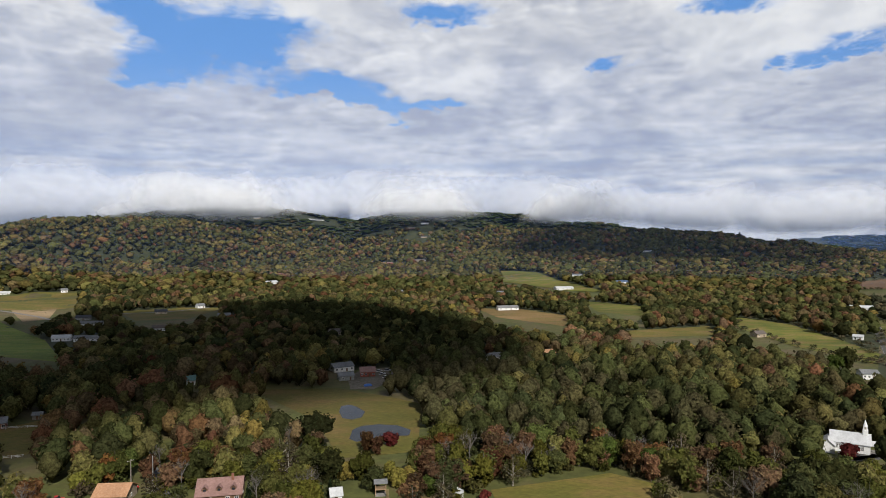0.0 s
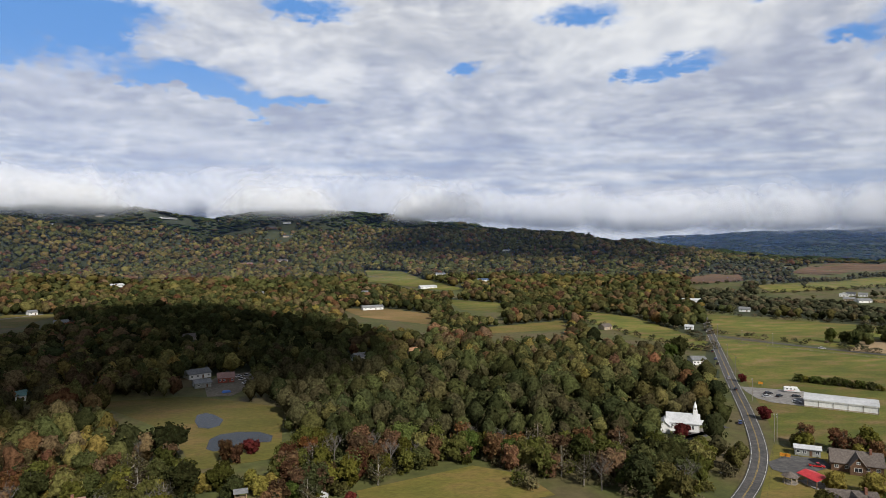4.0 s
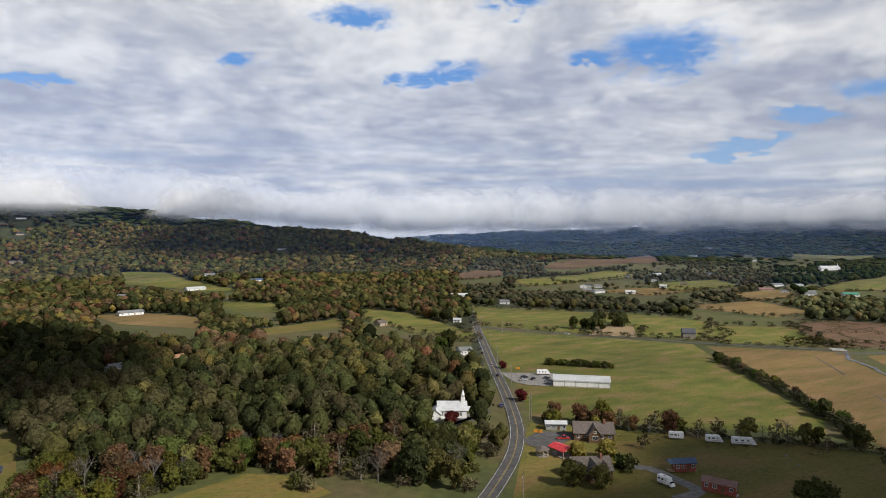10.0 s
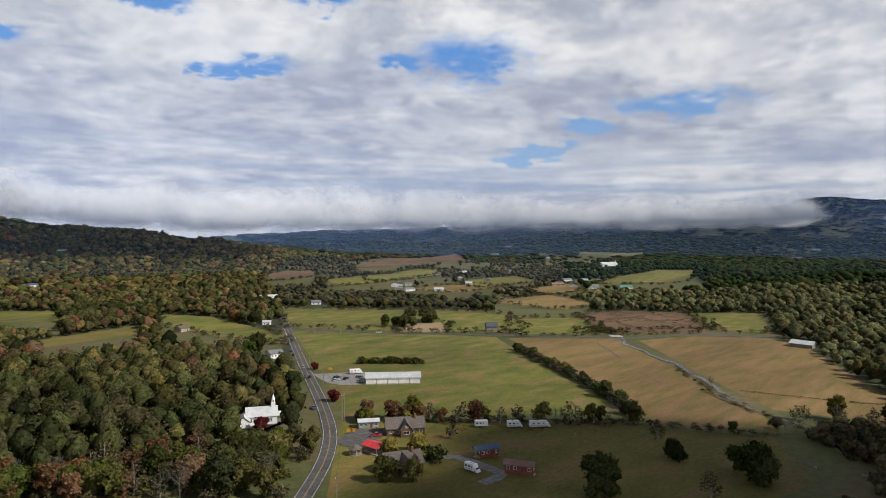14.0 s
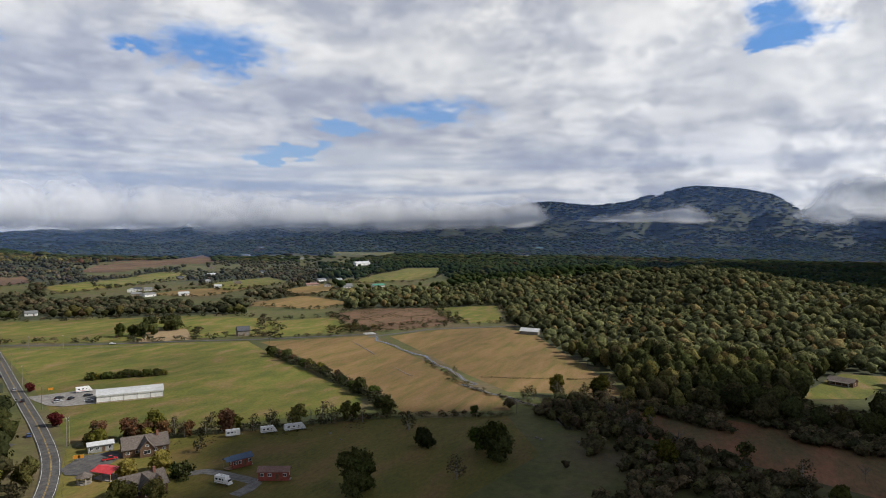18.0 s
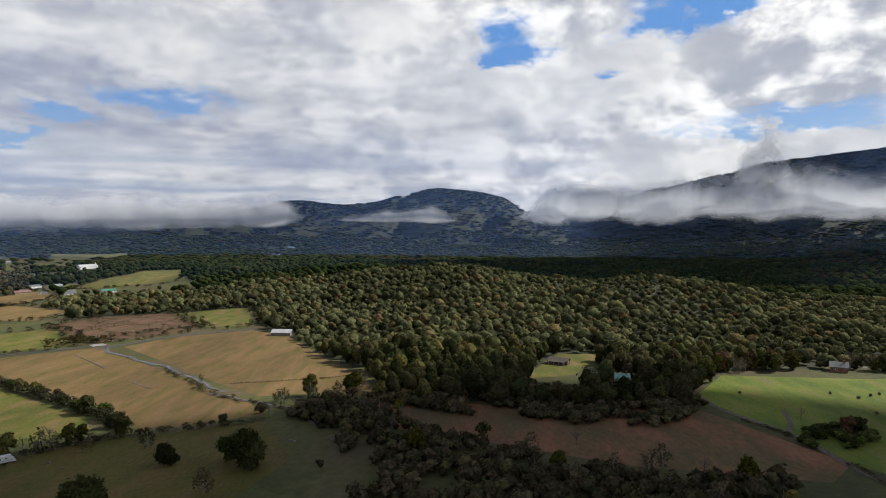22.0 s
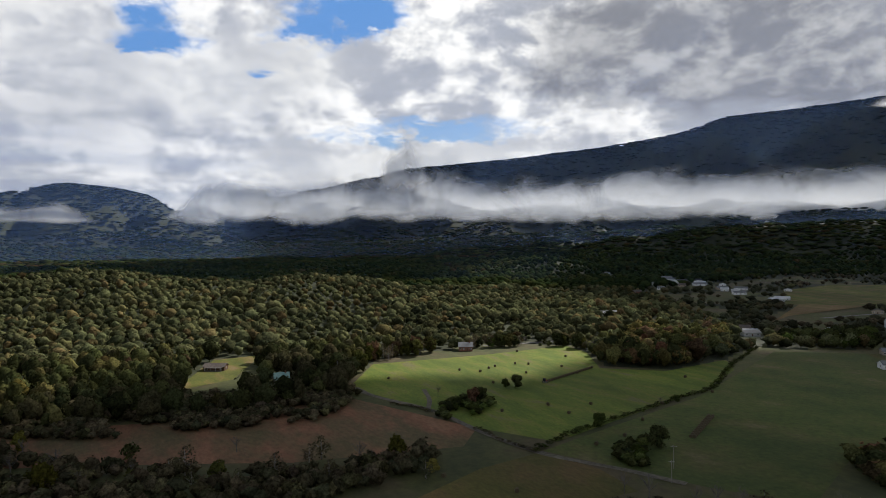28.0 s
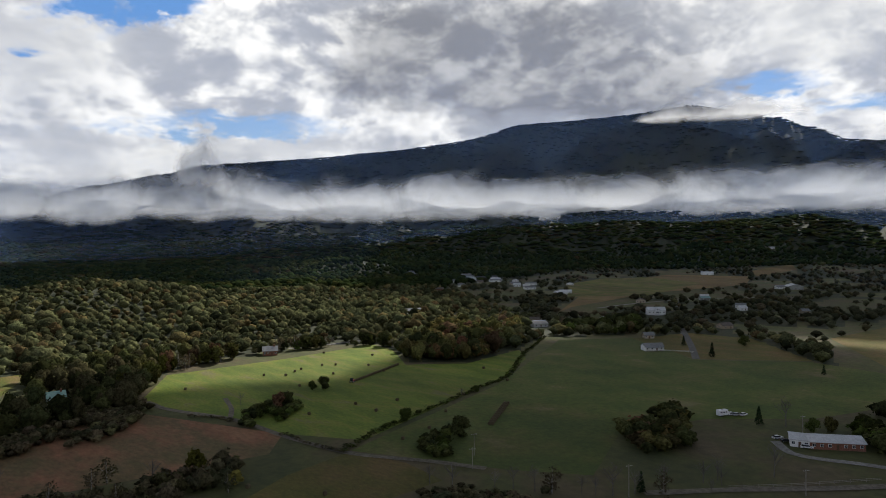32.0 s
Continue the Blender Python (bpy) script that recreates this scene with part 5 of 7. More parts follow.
for label, front, depth, wall, roof, wn in (
    ("white houses at the forest's edge", [(260.8, 1067), (272, 1060.7)], 10, "siding_white", "roof_dark", 1), ("blue-roofed house at the forest's edge", [(281.7, 1062.7), (300.3, 1063.8)], 10, "siding_white", "roof_blue", 2),
    ("house on the far slope", [(593.6, 1419.2), (605.6, 1413.1)], 12, "siding_tan", "roof_red", 1), ("house in the far hedge", [(263.8, 550.3), (272.8, 553.1)], 8, "siding_tan", "roof_brown", 1),
    ("house on the far slope", [(475.4, 1561), (487.9, 1549.5)], 12, "siding_white", "roof_grey", 1), ("house on the far slope", [(-70.4, 968.4), (-60.4, 967.7)], 10, "siding_white", "roof_grey", 1),
    ("house on the far slope", [(77.6, 942.4), (93.8, 941.3)], 10, "siding_white", "roof_grey", 2), ("house among the trees", [(-150.3, 382.1), (-145.9, 383.5)], 8, "siding_white", "roof_teal", 1),
    ("white farmhouse in the valley", [(909.3, 593), (924.6, 579.7)], 10, "siding_tan", "roof_mauve", 2), ("white farmhouse in the valley", [(1005.1, 630.3), (1021.2, 624.5)], 10, "siding_white", "roof_grey", 1),
    ("white farmhouse in the valley", [(900.7, 519.7), (912.5, 509.4)], 10, "siding_white", "roof_grey", 2), ("farmhouse with a bright green roof", [(938.8, 486.6), (953.3, 474)], 12, "siding_white", "roof_green", 2),
    ("white barn in the valley", [(1028.6, 893.1), (1053.3, 895.8)], 12, "siding_white", "roof_white", 1), ("house in the far valley", [(705, 664.6), (715.1, 655.8)], 10, "siding_white", "roof_white", 1),
):
    house(label, front, depth, 2.9, 2.0, wall, roof, wn, group=HOMES)
for label, front, depth, wall, roof, wn in (
    ("house in the far valley", [(670.7, 714.6), (680.5, 706.4)], 10, "siding_tan", "roof_grey", 1), ("house in the far valley", [(671.9, 691.5), (689.3, 688.9)], 10, "siding_white", "roof_grey", 1),
    ("long pale building by the road", [(463.3, 745), (484, 736.7)], 12, "siding_white", "roof_white", 3), ("house in the far valley", [(1655.6, 787.2), (1698.9, 774.1)], 14, "siding_white", "roof_white", 2),
    ("house in the far valley", [(2146.4, 569.6), (2209.3, 543.1)], 14, "siding_white", "roof_white", 2), ("house in the far valley", [(471.7, 647.8), (479.9, 640.5)], 9, "siding_white", "roof_grey", 1),
    ("house in the far valley", [(1839.6, 1463.3), (1842.8, 1433.2)], 14, "siding_white", "roof_grey", 1), ("house in the far valley", [(2140.7, 1616.7), (2153.7, 1595.7)], 14, "siding_white", "roof_grey", 1),
    ("house below the mountain", [(2565.8, 605), (2574.9, 579.2)], 14, "siding_white", "roof_green", 1), ("house below the mountain", [(3060.7, 309.8), (3098.6, 287.5)], 14, "siding_white", "roof_white", 1),
    ("house at the hamlet's edge", [(517.7, -481.3), (512.1, -499.8)], 10, "siding_white", "roof_grey", 3), ("house in the hamlet", [(873.3, -962.4), (863.2, -978.3)], 10, "siding_white", "roof_grey", 1),
    ("house in the hamlet", [(735.6, -884), (724.1, -902.5)], 10, "siding_white", "roof_grey", 2), ("house in the hamlet", [(666.3, -853.6), (657.4, -868)], 10, "siding_tan", "roof_grey", 2),
):
    house(label, front, depth, 2.9, 2.0, wall, roof, wn, group=HOMES)
for label, front, depth, wall, roof, wn in (
    ("house in the hamlet", [(359.4, -495.3), (353.1, -505.9)], 9, "siding_white", "roof_blue", 2), ("house in the hamlet", [(517.5, -765.5), (508.8, -779.9)], 10, "siding_white", "roof_white", 2),
    ("house in the hamlet", [(954.8, -891.7), (944.4, -908.2)], 10, "siding_white", "roof_grey", 1), ("house in the hamlet", [(686.1, -696.9), (679.4, -707.8)], 10, "brick_red", "roof_brown", 1),
    ("house among dark trees", [(263.2, -742.9), (257.3, -748.1)], 9, "siding_white", "roof_white", 1), ("house among dark trees", [(204, -754.9), (198.3, -759.8)], 9, "siding_tan", "roof_grey", 1),
    ("house among dark trees", [(338, -819.9), (329.5, -827.1)], 10, "siding_grey", "roof_teal", 1), ("house among dark trees", [(224.5, -592.7), (219.1, -602.1)], 9, "siding_tan", "roof_brown", 1),
    ("house among dark trees", [(547.9, -1735.6), (533.2, -1739.1)], 12, "siding_white", "roof_grey", 1), ("house among dark trees", [(356.4, -490.2), (348.8, -501.7)], 9, "siding_white", "roof_grey", 2),
):
    house(label, front, depth, 2.9, 2.0, wall, roof, wn, group=HOMES)
for label, front, depth, wall, roof, wn in (
    ("house in the hamlet", [(786.4, -824.4), (776.6, -840.1)], 10, "siding_white", "roof_grey", 2), ("house in the hamlet", [(799.7, -920.5), (791.5, -933.7)], 10, "siding_white", "roof_dark", 1), ("house in the hamlet", [(600.1, -804.3), (591.1, -818.9)], 10, "siding_white", "roof_grey", 2),
    ("house in the hamlet", [(326.3, -563.4), (320.9, -572.4)], 9, "siding_white", "roof_white", 2), ("house in the hamlet", [(649.9, -870.7), (635.6, -882.4)], 10, "siding_white", "roof_grey", 2), ("house in the hamlet", [(524.4, -782.1), (511.1, -793.3)], 10, "siding_white", "roof_white", 2),
    ("house in the hamlet", [(846, -935.3), (830.7, -947.5)], 10, "siding_white", "roof_grey", 1), ("house in the hamlet", [(758.7, -911.7), (744.5, -923.2)], 10, "siding_white", "roof_white", 1),
):
    house(label, front, depth, 2.9, 2.0, wall, roof, wn, group=HOMES)
# small houses seen at the far ends of the valley: where each stands
HAMLET = [(975.0, -920.2), (786.4, -899.3), (732.6, -852.4), (788.5, -960.6), (705.3, -915.4), (643.7, -840.2), (375.2, -515.8), (589.7, -909.8), (271.5, -767.9), (344.4, -844.3), (380.9, -743.4), (888.6, -1052.0), (709.5, -779.2), (625.5, -840.3)]
VALE = [(1192.7, 1029.6), (938.1, 879.2), (906.6, 791.3), (829.2, 703.9), (938.0, 598.4), (914.2, 557.5), (929.9, 527.2), (1010.3, 592.3), (1152.8, 712.2), (736.6, 771.8), (743.4, 758.7), (717.8, 763.9), (894.8, 717.7), (1160.0, 867.7), (1756.7, 1237.7), (1735.3, 1149.7)]
LOOKS = (("small white house with a grey roof in the hamlet", "siding_white", "roof_grey"), ("small white house with a pale metal roof", "siding_white", "roof_white"), ("small tan house with a brown roof", "siding_tan", "roof_brown"), ("small white house with a dark roof", "siding_white", "roof_dark"))
for k, (hx, hy) in enumerate(HAMLET + VALE):
    words, wall_key, roof_key = LOOKS[k % 4]
    away = math.hypot(hx, hy)
    ux, uy = hy / away * 5.5, -hx / away * 5.5
    house(words, [(hx - ux, hy - uy), (hx + ux, hy + uy)], 8, 3.0, 2.0, wall_key, roof_key, 2, group=HOMES, along="y" if k % 3 == 1 else "x")
far_church = church("far white church with a pointed steeple", [(1519.1, 839.5), (1566.6, 822)], 14.0, 5.0, 5.0)

# ---- vehicles and small structures ----


def wheel(parent, x, y, r=0.34, w=0.24):
    bm = bmesh.new()
    bmesh.ops.create_cone(bm, segments=16, radius1=r, radius2=r, depth=w, cap_ends=True, matrix=Matrix.Translation((x, y, r)) @ Matrix.Rotation(radians(90), 4, "X"))
    t = finish(bm, "wheel", M["rubber"], parent)
    bm = bmesh.new()
    bmesh.ops.create_cone(bm, segments=12, radius1=r * 0.6, radius2=r * 0.6, depth=w + 0.03, cap_ends=True, matrix=Matrix.Translation((x, y, r)) @ Matrix.Rotation(radians(90), 4, "X"))
    finish(bm, "rim", M["steel"], t)


def taper(bm, x0, x1, y, z0, z1, front=0.0, back=0.0, side=0.0):
    """A box whose top is drawn in at its ends and sides."""
    v = [bm.verts.new(p) for p in ((x0, -y, z0), (x1, -y, z0), (x1, y, z0), (x0, y, z0), (x0 + back, -y + side, z1), (x1 - front, -y + side, z1), (x1 - front, y - side, z1), (x0 + back, y - side, z1))]
    for f in ((3, 2, 1, 0), (4, 5, 6, 7), (0, 1, 5, 4), (1, 2, 6, 5), (2, 3, 7, 6), (3, 0, 4, 7)):
        bm.faces.new([v[k] for k in f])


def lift(root, z=0.1):
    root.location.z += z
    return root


def car(label, line, paint="paint_silver", pickup=False, name="car", group=""):
    root, _ = seat_on(name, label, line, name.replace("_", " "), group)
    lift(root)
    L = 5.4 if pickup else 4.6
    bm = bmesh.new()
    taper(bm, -L / 2, L / 2, 0.92, 0.30, 0.88, 0.12, 0.06, 0.05)
    bmesh.ops.bevel(bm, geom=bm.edges[:], offset=0.10, segments=2, affect="EDGES")
    body = finish(bm, "body", M[paint], root, smooth=False)
    bm = bmesh.new()
    if pickup:
        taper(bm, -0.5, 1.4, 0.84, 0.86, 1.62, 0.55, 0.15, 0.14)
    else:
        taper(bm, -1.9, 1.1, 0.84, 0.86, 1.40, 0.65, 0.55, 0.16)
    finish(bm, "windows", M["glass_dark"], root).name = "glasshouse"
    bm = bmesh.new()
    if pickup:
        taper(bm, -0.36, 0.84, 0.70, 1.60, 1.68, 0.04, 0.04, 0.04)
    else:
        taper(bm, -1.35, 0.45, 0.68, 1.38, 1.45, 0.05, 0.05, 0.05)
    finish(bm, "roof", M[paint], root)
    if pickup:
        bar("bed_floor", (1.7, 1.5, 0.04), (-1.65, 0, 0.90), "rubber", root)
    for sx in (-1, 1):
        for sy in (-1, 1):
            wheel(root, sx * L * 0.31, sy * 0.82)
    for sy in (-0.62, 0.62):
        bar("headlight", (0.06, 0.32, 0.14), (L / 2 - 0.03, sy, 0.68), "line_white", body)
        bar("tail_light", (0.06, 0.28, 0.14), (-L / 2 + 0.03, sy, 0.70), "paint_red", body)
    return root


def motorhome(label, line, L=7.5, trailer=False, body="paint_white", name="motorhome", stripe="siding_tan"):
    root, _ = seat_on(name, label, line, name.replace("_", " "))
    lift(root)
    bm = bmesh.new()
    taper(bm, -L / 2, L / 2 - (0 if trailer else 1.2), 1.2, 0.55, 3.0, 0.08, 0.08, 0.06)
    bmesh.ops.bevel(bm, geom=bm.edges[:], offset=0.12, segments=2, affect="EDGES")
    sh = finish(bm, "body", M[body], root)
    if not trailer:
        bm = bmesh.new()
        taper(bm, L / 2 - 1.5, L / 2 + 0.3, 1.05, 0.45, 2.0, 0.9, 0.0, 0.1)
        finish(bm, "cab", M[body], root)
        bar("windscreen", (0.08, 1.7, 0.6), (L / 2 - 0.30, 0, 1.72), "glass_dark", root)
    bar("stripe", (L - 1.5, 2.44, 0.16), (-0.5, 0, 1.15), stripe, sh)
    for k in range(3):
        bar("window", (0.9, 2.43, 0.6), (-L * 0.32 + k * L * 0.25, 0, 2.0), "glass_dark", sh)
    bar("door", (0.7, 0.06, 1.8), (L * 0.22, -1.2, 1.55), "trim_white", sh)
    bar("roof_vent", (0.6, 0.6, 0.2), (-L * 0.1, 0, 3.1), "paint_silver", sh)
    bar("roof_unit", (0.9, 0.7, 0.28), (L * 0.1, 0, 3.13), "trim_white", sh)
    for sx in ((-0.12, 0.08) if trailer else (-0.28, 0.33)):
        for sy in (-1, 1):
            wheel(root, sx * L, sy * 1.05, 0.38)
    if trailer:
        bar("tow_bar", (1.4, 0.12, 0.12), (L / 2 + 0.6, 0, 0.5), "steel", root)
        bar("jack", (0.1, 0.1, 0.5), (L / 2 + 1.2, 0, 0.25), "steel", root)
    return root


def tiny_house(label, line, wall, roof, deck=True):
    root = house(label, line, 3.2, 3.0, 1.1, wall, roof, 3, name="tiny_house", category="tiny house")
    root.location.z += 0.5
    L = math.hypot(line[1][0] - line[0][0], line[1][1] - line[0][1])
    bar("trailer_frame", (L + 1.0, 2.4, 0.2), (0, 1.6, -0.35), "steel", root)
    for x in (-0.9, 0.1, 1.1):
        for y in (0.35, 2.85):
            bm = bmesh.new()
            bmesh.ops.create_cone(bm, segments=14, radius1=0.34, radius2=0.34, depth=0.25, cap_ends=True, matrix=Matrix.Translation((x, y, -0.3)) @ Matrix.Rotation(radians(90), 4, "X"))
            finish(bm, "wheel", M["rubber"], root)
    if deck:
        bar("porch_floor", (2.2, 2.8, 0.15), (-L / 2 - 1.1, 1.6, -0.1), "wood_tan", root)
        for y in (0.3, 2.9):
            bar("porch_post", (0.12, 0.12, 2.6), (-L / 2 - 2.1, y, 1.2), "wood_tan", root)
        bm = bmesh.new()
        gable_roof(bm, -L / 2 - 2.3, -L / 2 - 0.5, 0, 3.2, 3.0, 1.0, 0.3, 0.12)
        finish(square_up(bm), "porch_roof", M[roof], root)
        for k in range(6):
            bar("baluster", (0.05, 0.05, 0.9), (-L / 2 - 0.3 - k * 0.36, 0.25, 0.45), "wood_tan", root)
        bar("rail", (2.2, 0.08, 0.08), (-L / 2 - 1.1, 0.25, 0.95), "wood_tan", root)
    return root


def open_shelter(label, line, depth, h, roof, rise=1.0, posts=3, name="pavilion"):
    root, L = seat_on(name, label, line, name.replace("_", " "))
    for k in range(posts):
        for y in (0.15, depth - 0.15):
            bar("post", (0.2, 0.2, h + 0.3), (-L / 2 + 0.15 + (L - 0.3) * k / (posts - 1), y, (h - 0.3) / 2), "wood_tan", root)
    bm = bmesh.new()
    gable_roof(bm, -L / 2, L / 2, 0, depth, h, rise, 0.4, 0.15)
    finish(square_up(bm), "roof", M[roof], root)
    bar("floor_slab", (L, depth, 0.3), (0, depth / 2, 0.05), "gravel", root)
    return root


def gazebo(label, at, r=2.0, wall="trim_white", roof="roof_grey"):
    root = tagged(new("gazebo"), label, "gazebo")
    root.matrix_basis = pose(at[0], at[1], ground_z(*at) + 0.15)
    for k in range(6):
        a = radians(60 * k)
        bar("post", (0.15, 0.15, 2.7), (math.cos(a) * r, math.sin(a) * r, 1.15), wall, root)
        b = radians(60 * k + 30)
        p = bar("rail", (r * 0.95, 0.08, 0.1), (0, 0, 0), wall, root)
        p.matrix_basis = pose(math.cos(b) * r * 0.87, math.sin(b) * r * 0.87, 0.95, 0, 0, 60 * k + 120)
    bm = bmesh.new()
    bmesh.ops.create_cone(bm, segments=6, radius1=r * 1.3, radius2=0.12, depth=1.5, cap_ends=True, matrix=Matrix.Translation((0, 0, 3.2)))
    finish(bm, "roof", M[roof], root)
    bm = bmesh.new()
    bmesh.ops.create_cone(bm, segments=6, radius1=r * 1.1, radius2=r * 1.1, depth=0.3, cap_ends=True, matrix=Matrix.Translation((0, 0, 0.0)))
    finish(bm, "floor", M["wood_grey"], root)
    return root


def utility_pole(at, h=11.0, turn=0.0, metal=False, arms=1):
    root = tagged(new("utility_pole"), "grey steel lamp pole beside the drive" if metal else "weathered wooden utility pole with a crossarm", "utility pole", "utility poles in the valley")
    root.matrix_basis = pose(at[0], at[1], ground_z(*at), 0, 0, turn)
    bm = bmesh.new()
    tube(bm, (0, 0, -0.5), (0, 0, h), 0.19, 0.12, 8)
    finish(bm, "pole", M["steel" if metal else "wood_grey"], root)
    for k in range(arms):
        arm = bar("crossarm", (2.4, 0.12, 0.14), (0, 0.14, h - 0.6 - 1.1 * k), "wood_grey", root)
        for x in (-1.05, -0.45, 0.45, 1.05):
            bm = bmesh.new()
            bmesh.ops.create_cone(bm, segments=8, radius1=0.06, radius2=0.04, depth=0.2, cap_ends=True, matrix=Matrix.Translation((x, 0.14, h - 0.43 - 1.1 * k)))
            finish(bm, "insulator", M["trim_white"], arm)
    return root


def wire(a, b, za, zb, sag=1.2):
    bm = bmesh.new()
    k = 8
    pts = []
    for i in range(k + 1):
        t = i / k
        pts.append(Vector((a[0] + (b[0] - a[0]) * t, a[1] + (b[1] - a[1]) * t, za + (zb - za) * t - sag * 4 * t * (1 - t))))
    for p, q in zip(pts, pts[1:]):
        tube(bm, p, q, 0.025, 0.025, 3)
    tagged(finish(bm, "power_line", M["rubber"]), "thin dark overhead power line", "power line", kind="structure")


def fence(label, points, rail="trim_white", h=1.2, gap=3.0):
    root = tagged(new("fence"), label, "fence")
    line = smooth_line(points, gap)
    for a, b in zip(line, line[1:]):
        za = ground_z(a.x, a.y)
        p = bar("post", (0.14, 0.14, h + 0.3), (0, 0, h / 2 - 0.05), rail, root)
        p.matrix_basis = pose(a.x, a.y, za + 0.1)
        l = (b - a).length
        for z in (h * 0.45, h * 0.85):
            r = bar("rail", (l, 0.06, 0.12), (l / 2, 0, 0), rail, root)
            r.matrix_basis = pose(a.x, a.y, za + z + 0.1, 0, 0, math.degrees(math.atan2(b.y - a.y, b.x - a.x)))
    return root


# on the road and in the lots
TRAFFIC = "cars on the road"
for label, line, paint in (
    ("dark car on the country road", [(345.2, 520.7), (354.6, 533)], "paint_black"), ("dark car on the country road", [(288.3, 426.3), (296.4, 436.6)], "paint_black"), ("dark car on the country road", [(273.8, 400.5), (280.7, 409.9)], "paint_blue"),
    ("dark car on the country road", [(264.7, 385), (271.2, 393.8)], "paint_black"), ("silver car on the country road", [(245.1, 345.8), (251.9, 354.1)], "paint_silver"), ("dark car on the country road", [(230.6, 319.5), (237.8, 327.7)], "paint_black"), ("dark car on the country road", [(192.6, 262.6), (197.4, 269.7)], "paint_blue"),
):
    lift(car(label, line, paint, group=TRAFFIC), 0.03)
for label, line, paint in (
    ("black car in the warehouse lot", [(243.7, 311.7), (246.7, 311.1)], "paint_black"), ("white car in the warehouse lot", [(238.6, 306.2), (241.5, 305.6)], "paint_silver"), ("dark car in the warehouse lot", [(245.1, 304.2), (248.3, 305.5)], "paint_black"),
    ("dark car in the warehouse lot", [(253.3, 303), (256.8, 301.9)], "paint_black"), ("silver car in the warehouse lot", [(245.9, 293.6), (248.3, 291.4)], "paint_silver"), ("white car on the pasture lane", [(378.8, 425.7), (381.4, 423.4)], "paint_white"),
    ("red car beside the tan-roofed house", [(-108.8, 223.9), (-107, 225.9)], "paint_red"), ("white car in the ranch house drive", [(90.3, -293.3), (87.8, -296.7)], "paint_white"), ("dark car in the ranch house drive", [(86.2, -292.1), (84.2, -294)], "paint_black"),
    ("white car before the ranch house", [(77.9, -289.1), (75.1, -290.7)], "paint_white"), ("white car parked on the grass", [(117.3, -317.1), (115.9, -319.7)], "paint_white"), ("silver car parked on the grass", [(114.9, -317.9), (113.7, -320.3)], "paint_silver"), ("white car parked on the grass", [(112.5, -318.9), (111.5, -323.6)], "paint_white"),
    ("white car in the shop yard", [(-42.4, 416.2), (-39.9, 419.6)], "paint_white"), ("white car in the shop yard", [(-39.8, 407.8), (-36.9, 411)], "paint_white"), ("silver car in the shop yard", [(-37.7, 419.5), (-34.6, 421.2)], "paint_silver"), ("white car in the shop yard", [(-36.8, 398.1), (-34, 401.2)], "paint_white"),
):
    car(label, line, paint, group="parked cars")
car("red pickup truck before the log lodge", [(184.4, 211.5), (188.6, 208.8)], "paint_red", True, "pickup_truck")
car("red pickup truck at the edge of the houses", [(-130.4, 214.6), (-126.4, 215.5)], "paint_red", True, "pickup_truck")
motorhome("white step van with a red stripe by the warehouse", [(257.3, 314.3), (264.1, 310.4)], 8.0, name="van", stripe="paint_red")
motorhome("white enclosed cargo trailer on the grass", [(226, 187.7), (230, 184.1)], 6.0, True, name="cargo_trailer", stripe="trim_white")
motorhome("white motorhome parked before the hedge", [(235.7, 176.6), (240, 172.7)], 6.8)
motorhome("long white motorhome parked before the hedge", [(242.6, 169.1), (248.6, 163.7)], 9.4, stripe="siding_grey")
motorhome("white camper van on the gravel drive", [(183.3, 156.4), (183, 150.5)], 6.2)
motorhome("white box truck parked on the pasture", [(120, -311.9), (117.8, -316.5)], 6.5, stripe="trim_white", name="box_truck")
tiny_house("red tiny house on wheels with a dark blue roof", [(195.7, 159.6), (202.8, 156.4)], "siding_red", "roof_blue")
tiny_house("rust-red tiny house on wheels with a copper roof", [(190.1, 144), (194.3, 134.3)], "siding_red", "roof_mauve", False)
open_shelter("open pavilion with a bright red metal roof", [(169.9, 200), (170.1, 191.6)], 6.5, 2.8, "roof_red")
gazebo("beige garden gazebo beside the parking lot", (165.9, 199.1), 2.4, "siding_tan", "roof_brown")
gazebo("white gazebo at the lawn's edge", (4.4, 216.1), 1.9, "trim_white", "roof_white")
# lookout hut on stilts
hut = open_shelter("wooden lookout hut on stilts with a grey roof", [(-23.1, 218.2), (-19.3, 218.7)], 3.6, 4.4, "roof_grey", 0.7, 2, "lookout_hut")
bar("platform", (3.6, 3.6, 0.2), (0, 1.8, 2.2), "wood_tan", hut)
for k in range(9):
    bar("step", (0.9, 0.28, 0.06), (2.2 + 0.0, -0.2 - k * 0.28, 2.2 - 0.24 * k), "wood_tan", hut)
for y in (0.1, 3.5):
    bar("rail", (3.6, 0.08, 0.1), (0, y, 3.2), "wood_tan", hut)
# bridge on the lane
br, bl = seat_on("bridge", "short concrete bridge on the farm lane", [(498.1, 266.5), (505.4, 259.9)], "bridge")
bar("deck", (bl, 5.6, 0.4), (0, 2.2, 0.2), "gravel", br)
for y in (-0.5, 4.9):
    bar("guard_rail", (bl, 0.2, 0.7), (0, y, 0.75), "roof_white", br)
# orange boards and signs
for p in ((181, 221.1), (181.9, 220.2), (254.8, 330)):
    sg = tagged(new("yard_sign"), "orange-yellow roadside board on posts", "sign", "roadside boards")
    sg.matrix_basis = pose(p[0], p[1], 0.2, 0, 0, -45)
    bar("board", (2.4, 0.12, 1.3), (0, 0, 1.5), "paint_orange", sg)
    for x in (-1.0, 1.0):
        bar("post", (0.12, 0.12, 1.6), (x, 0.1, 0.6), "wood_grey", sg)
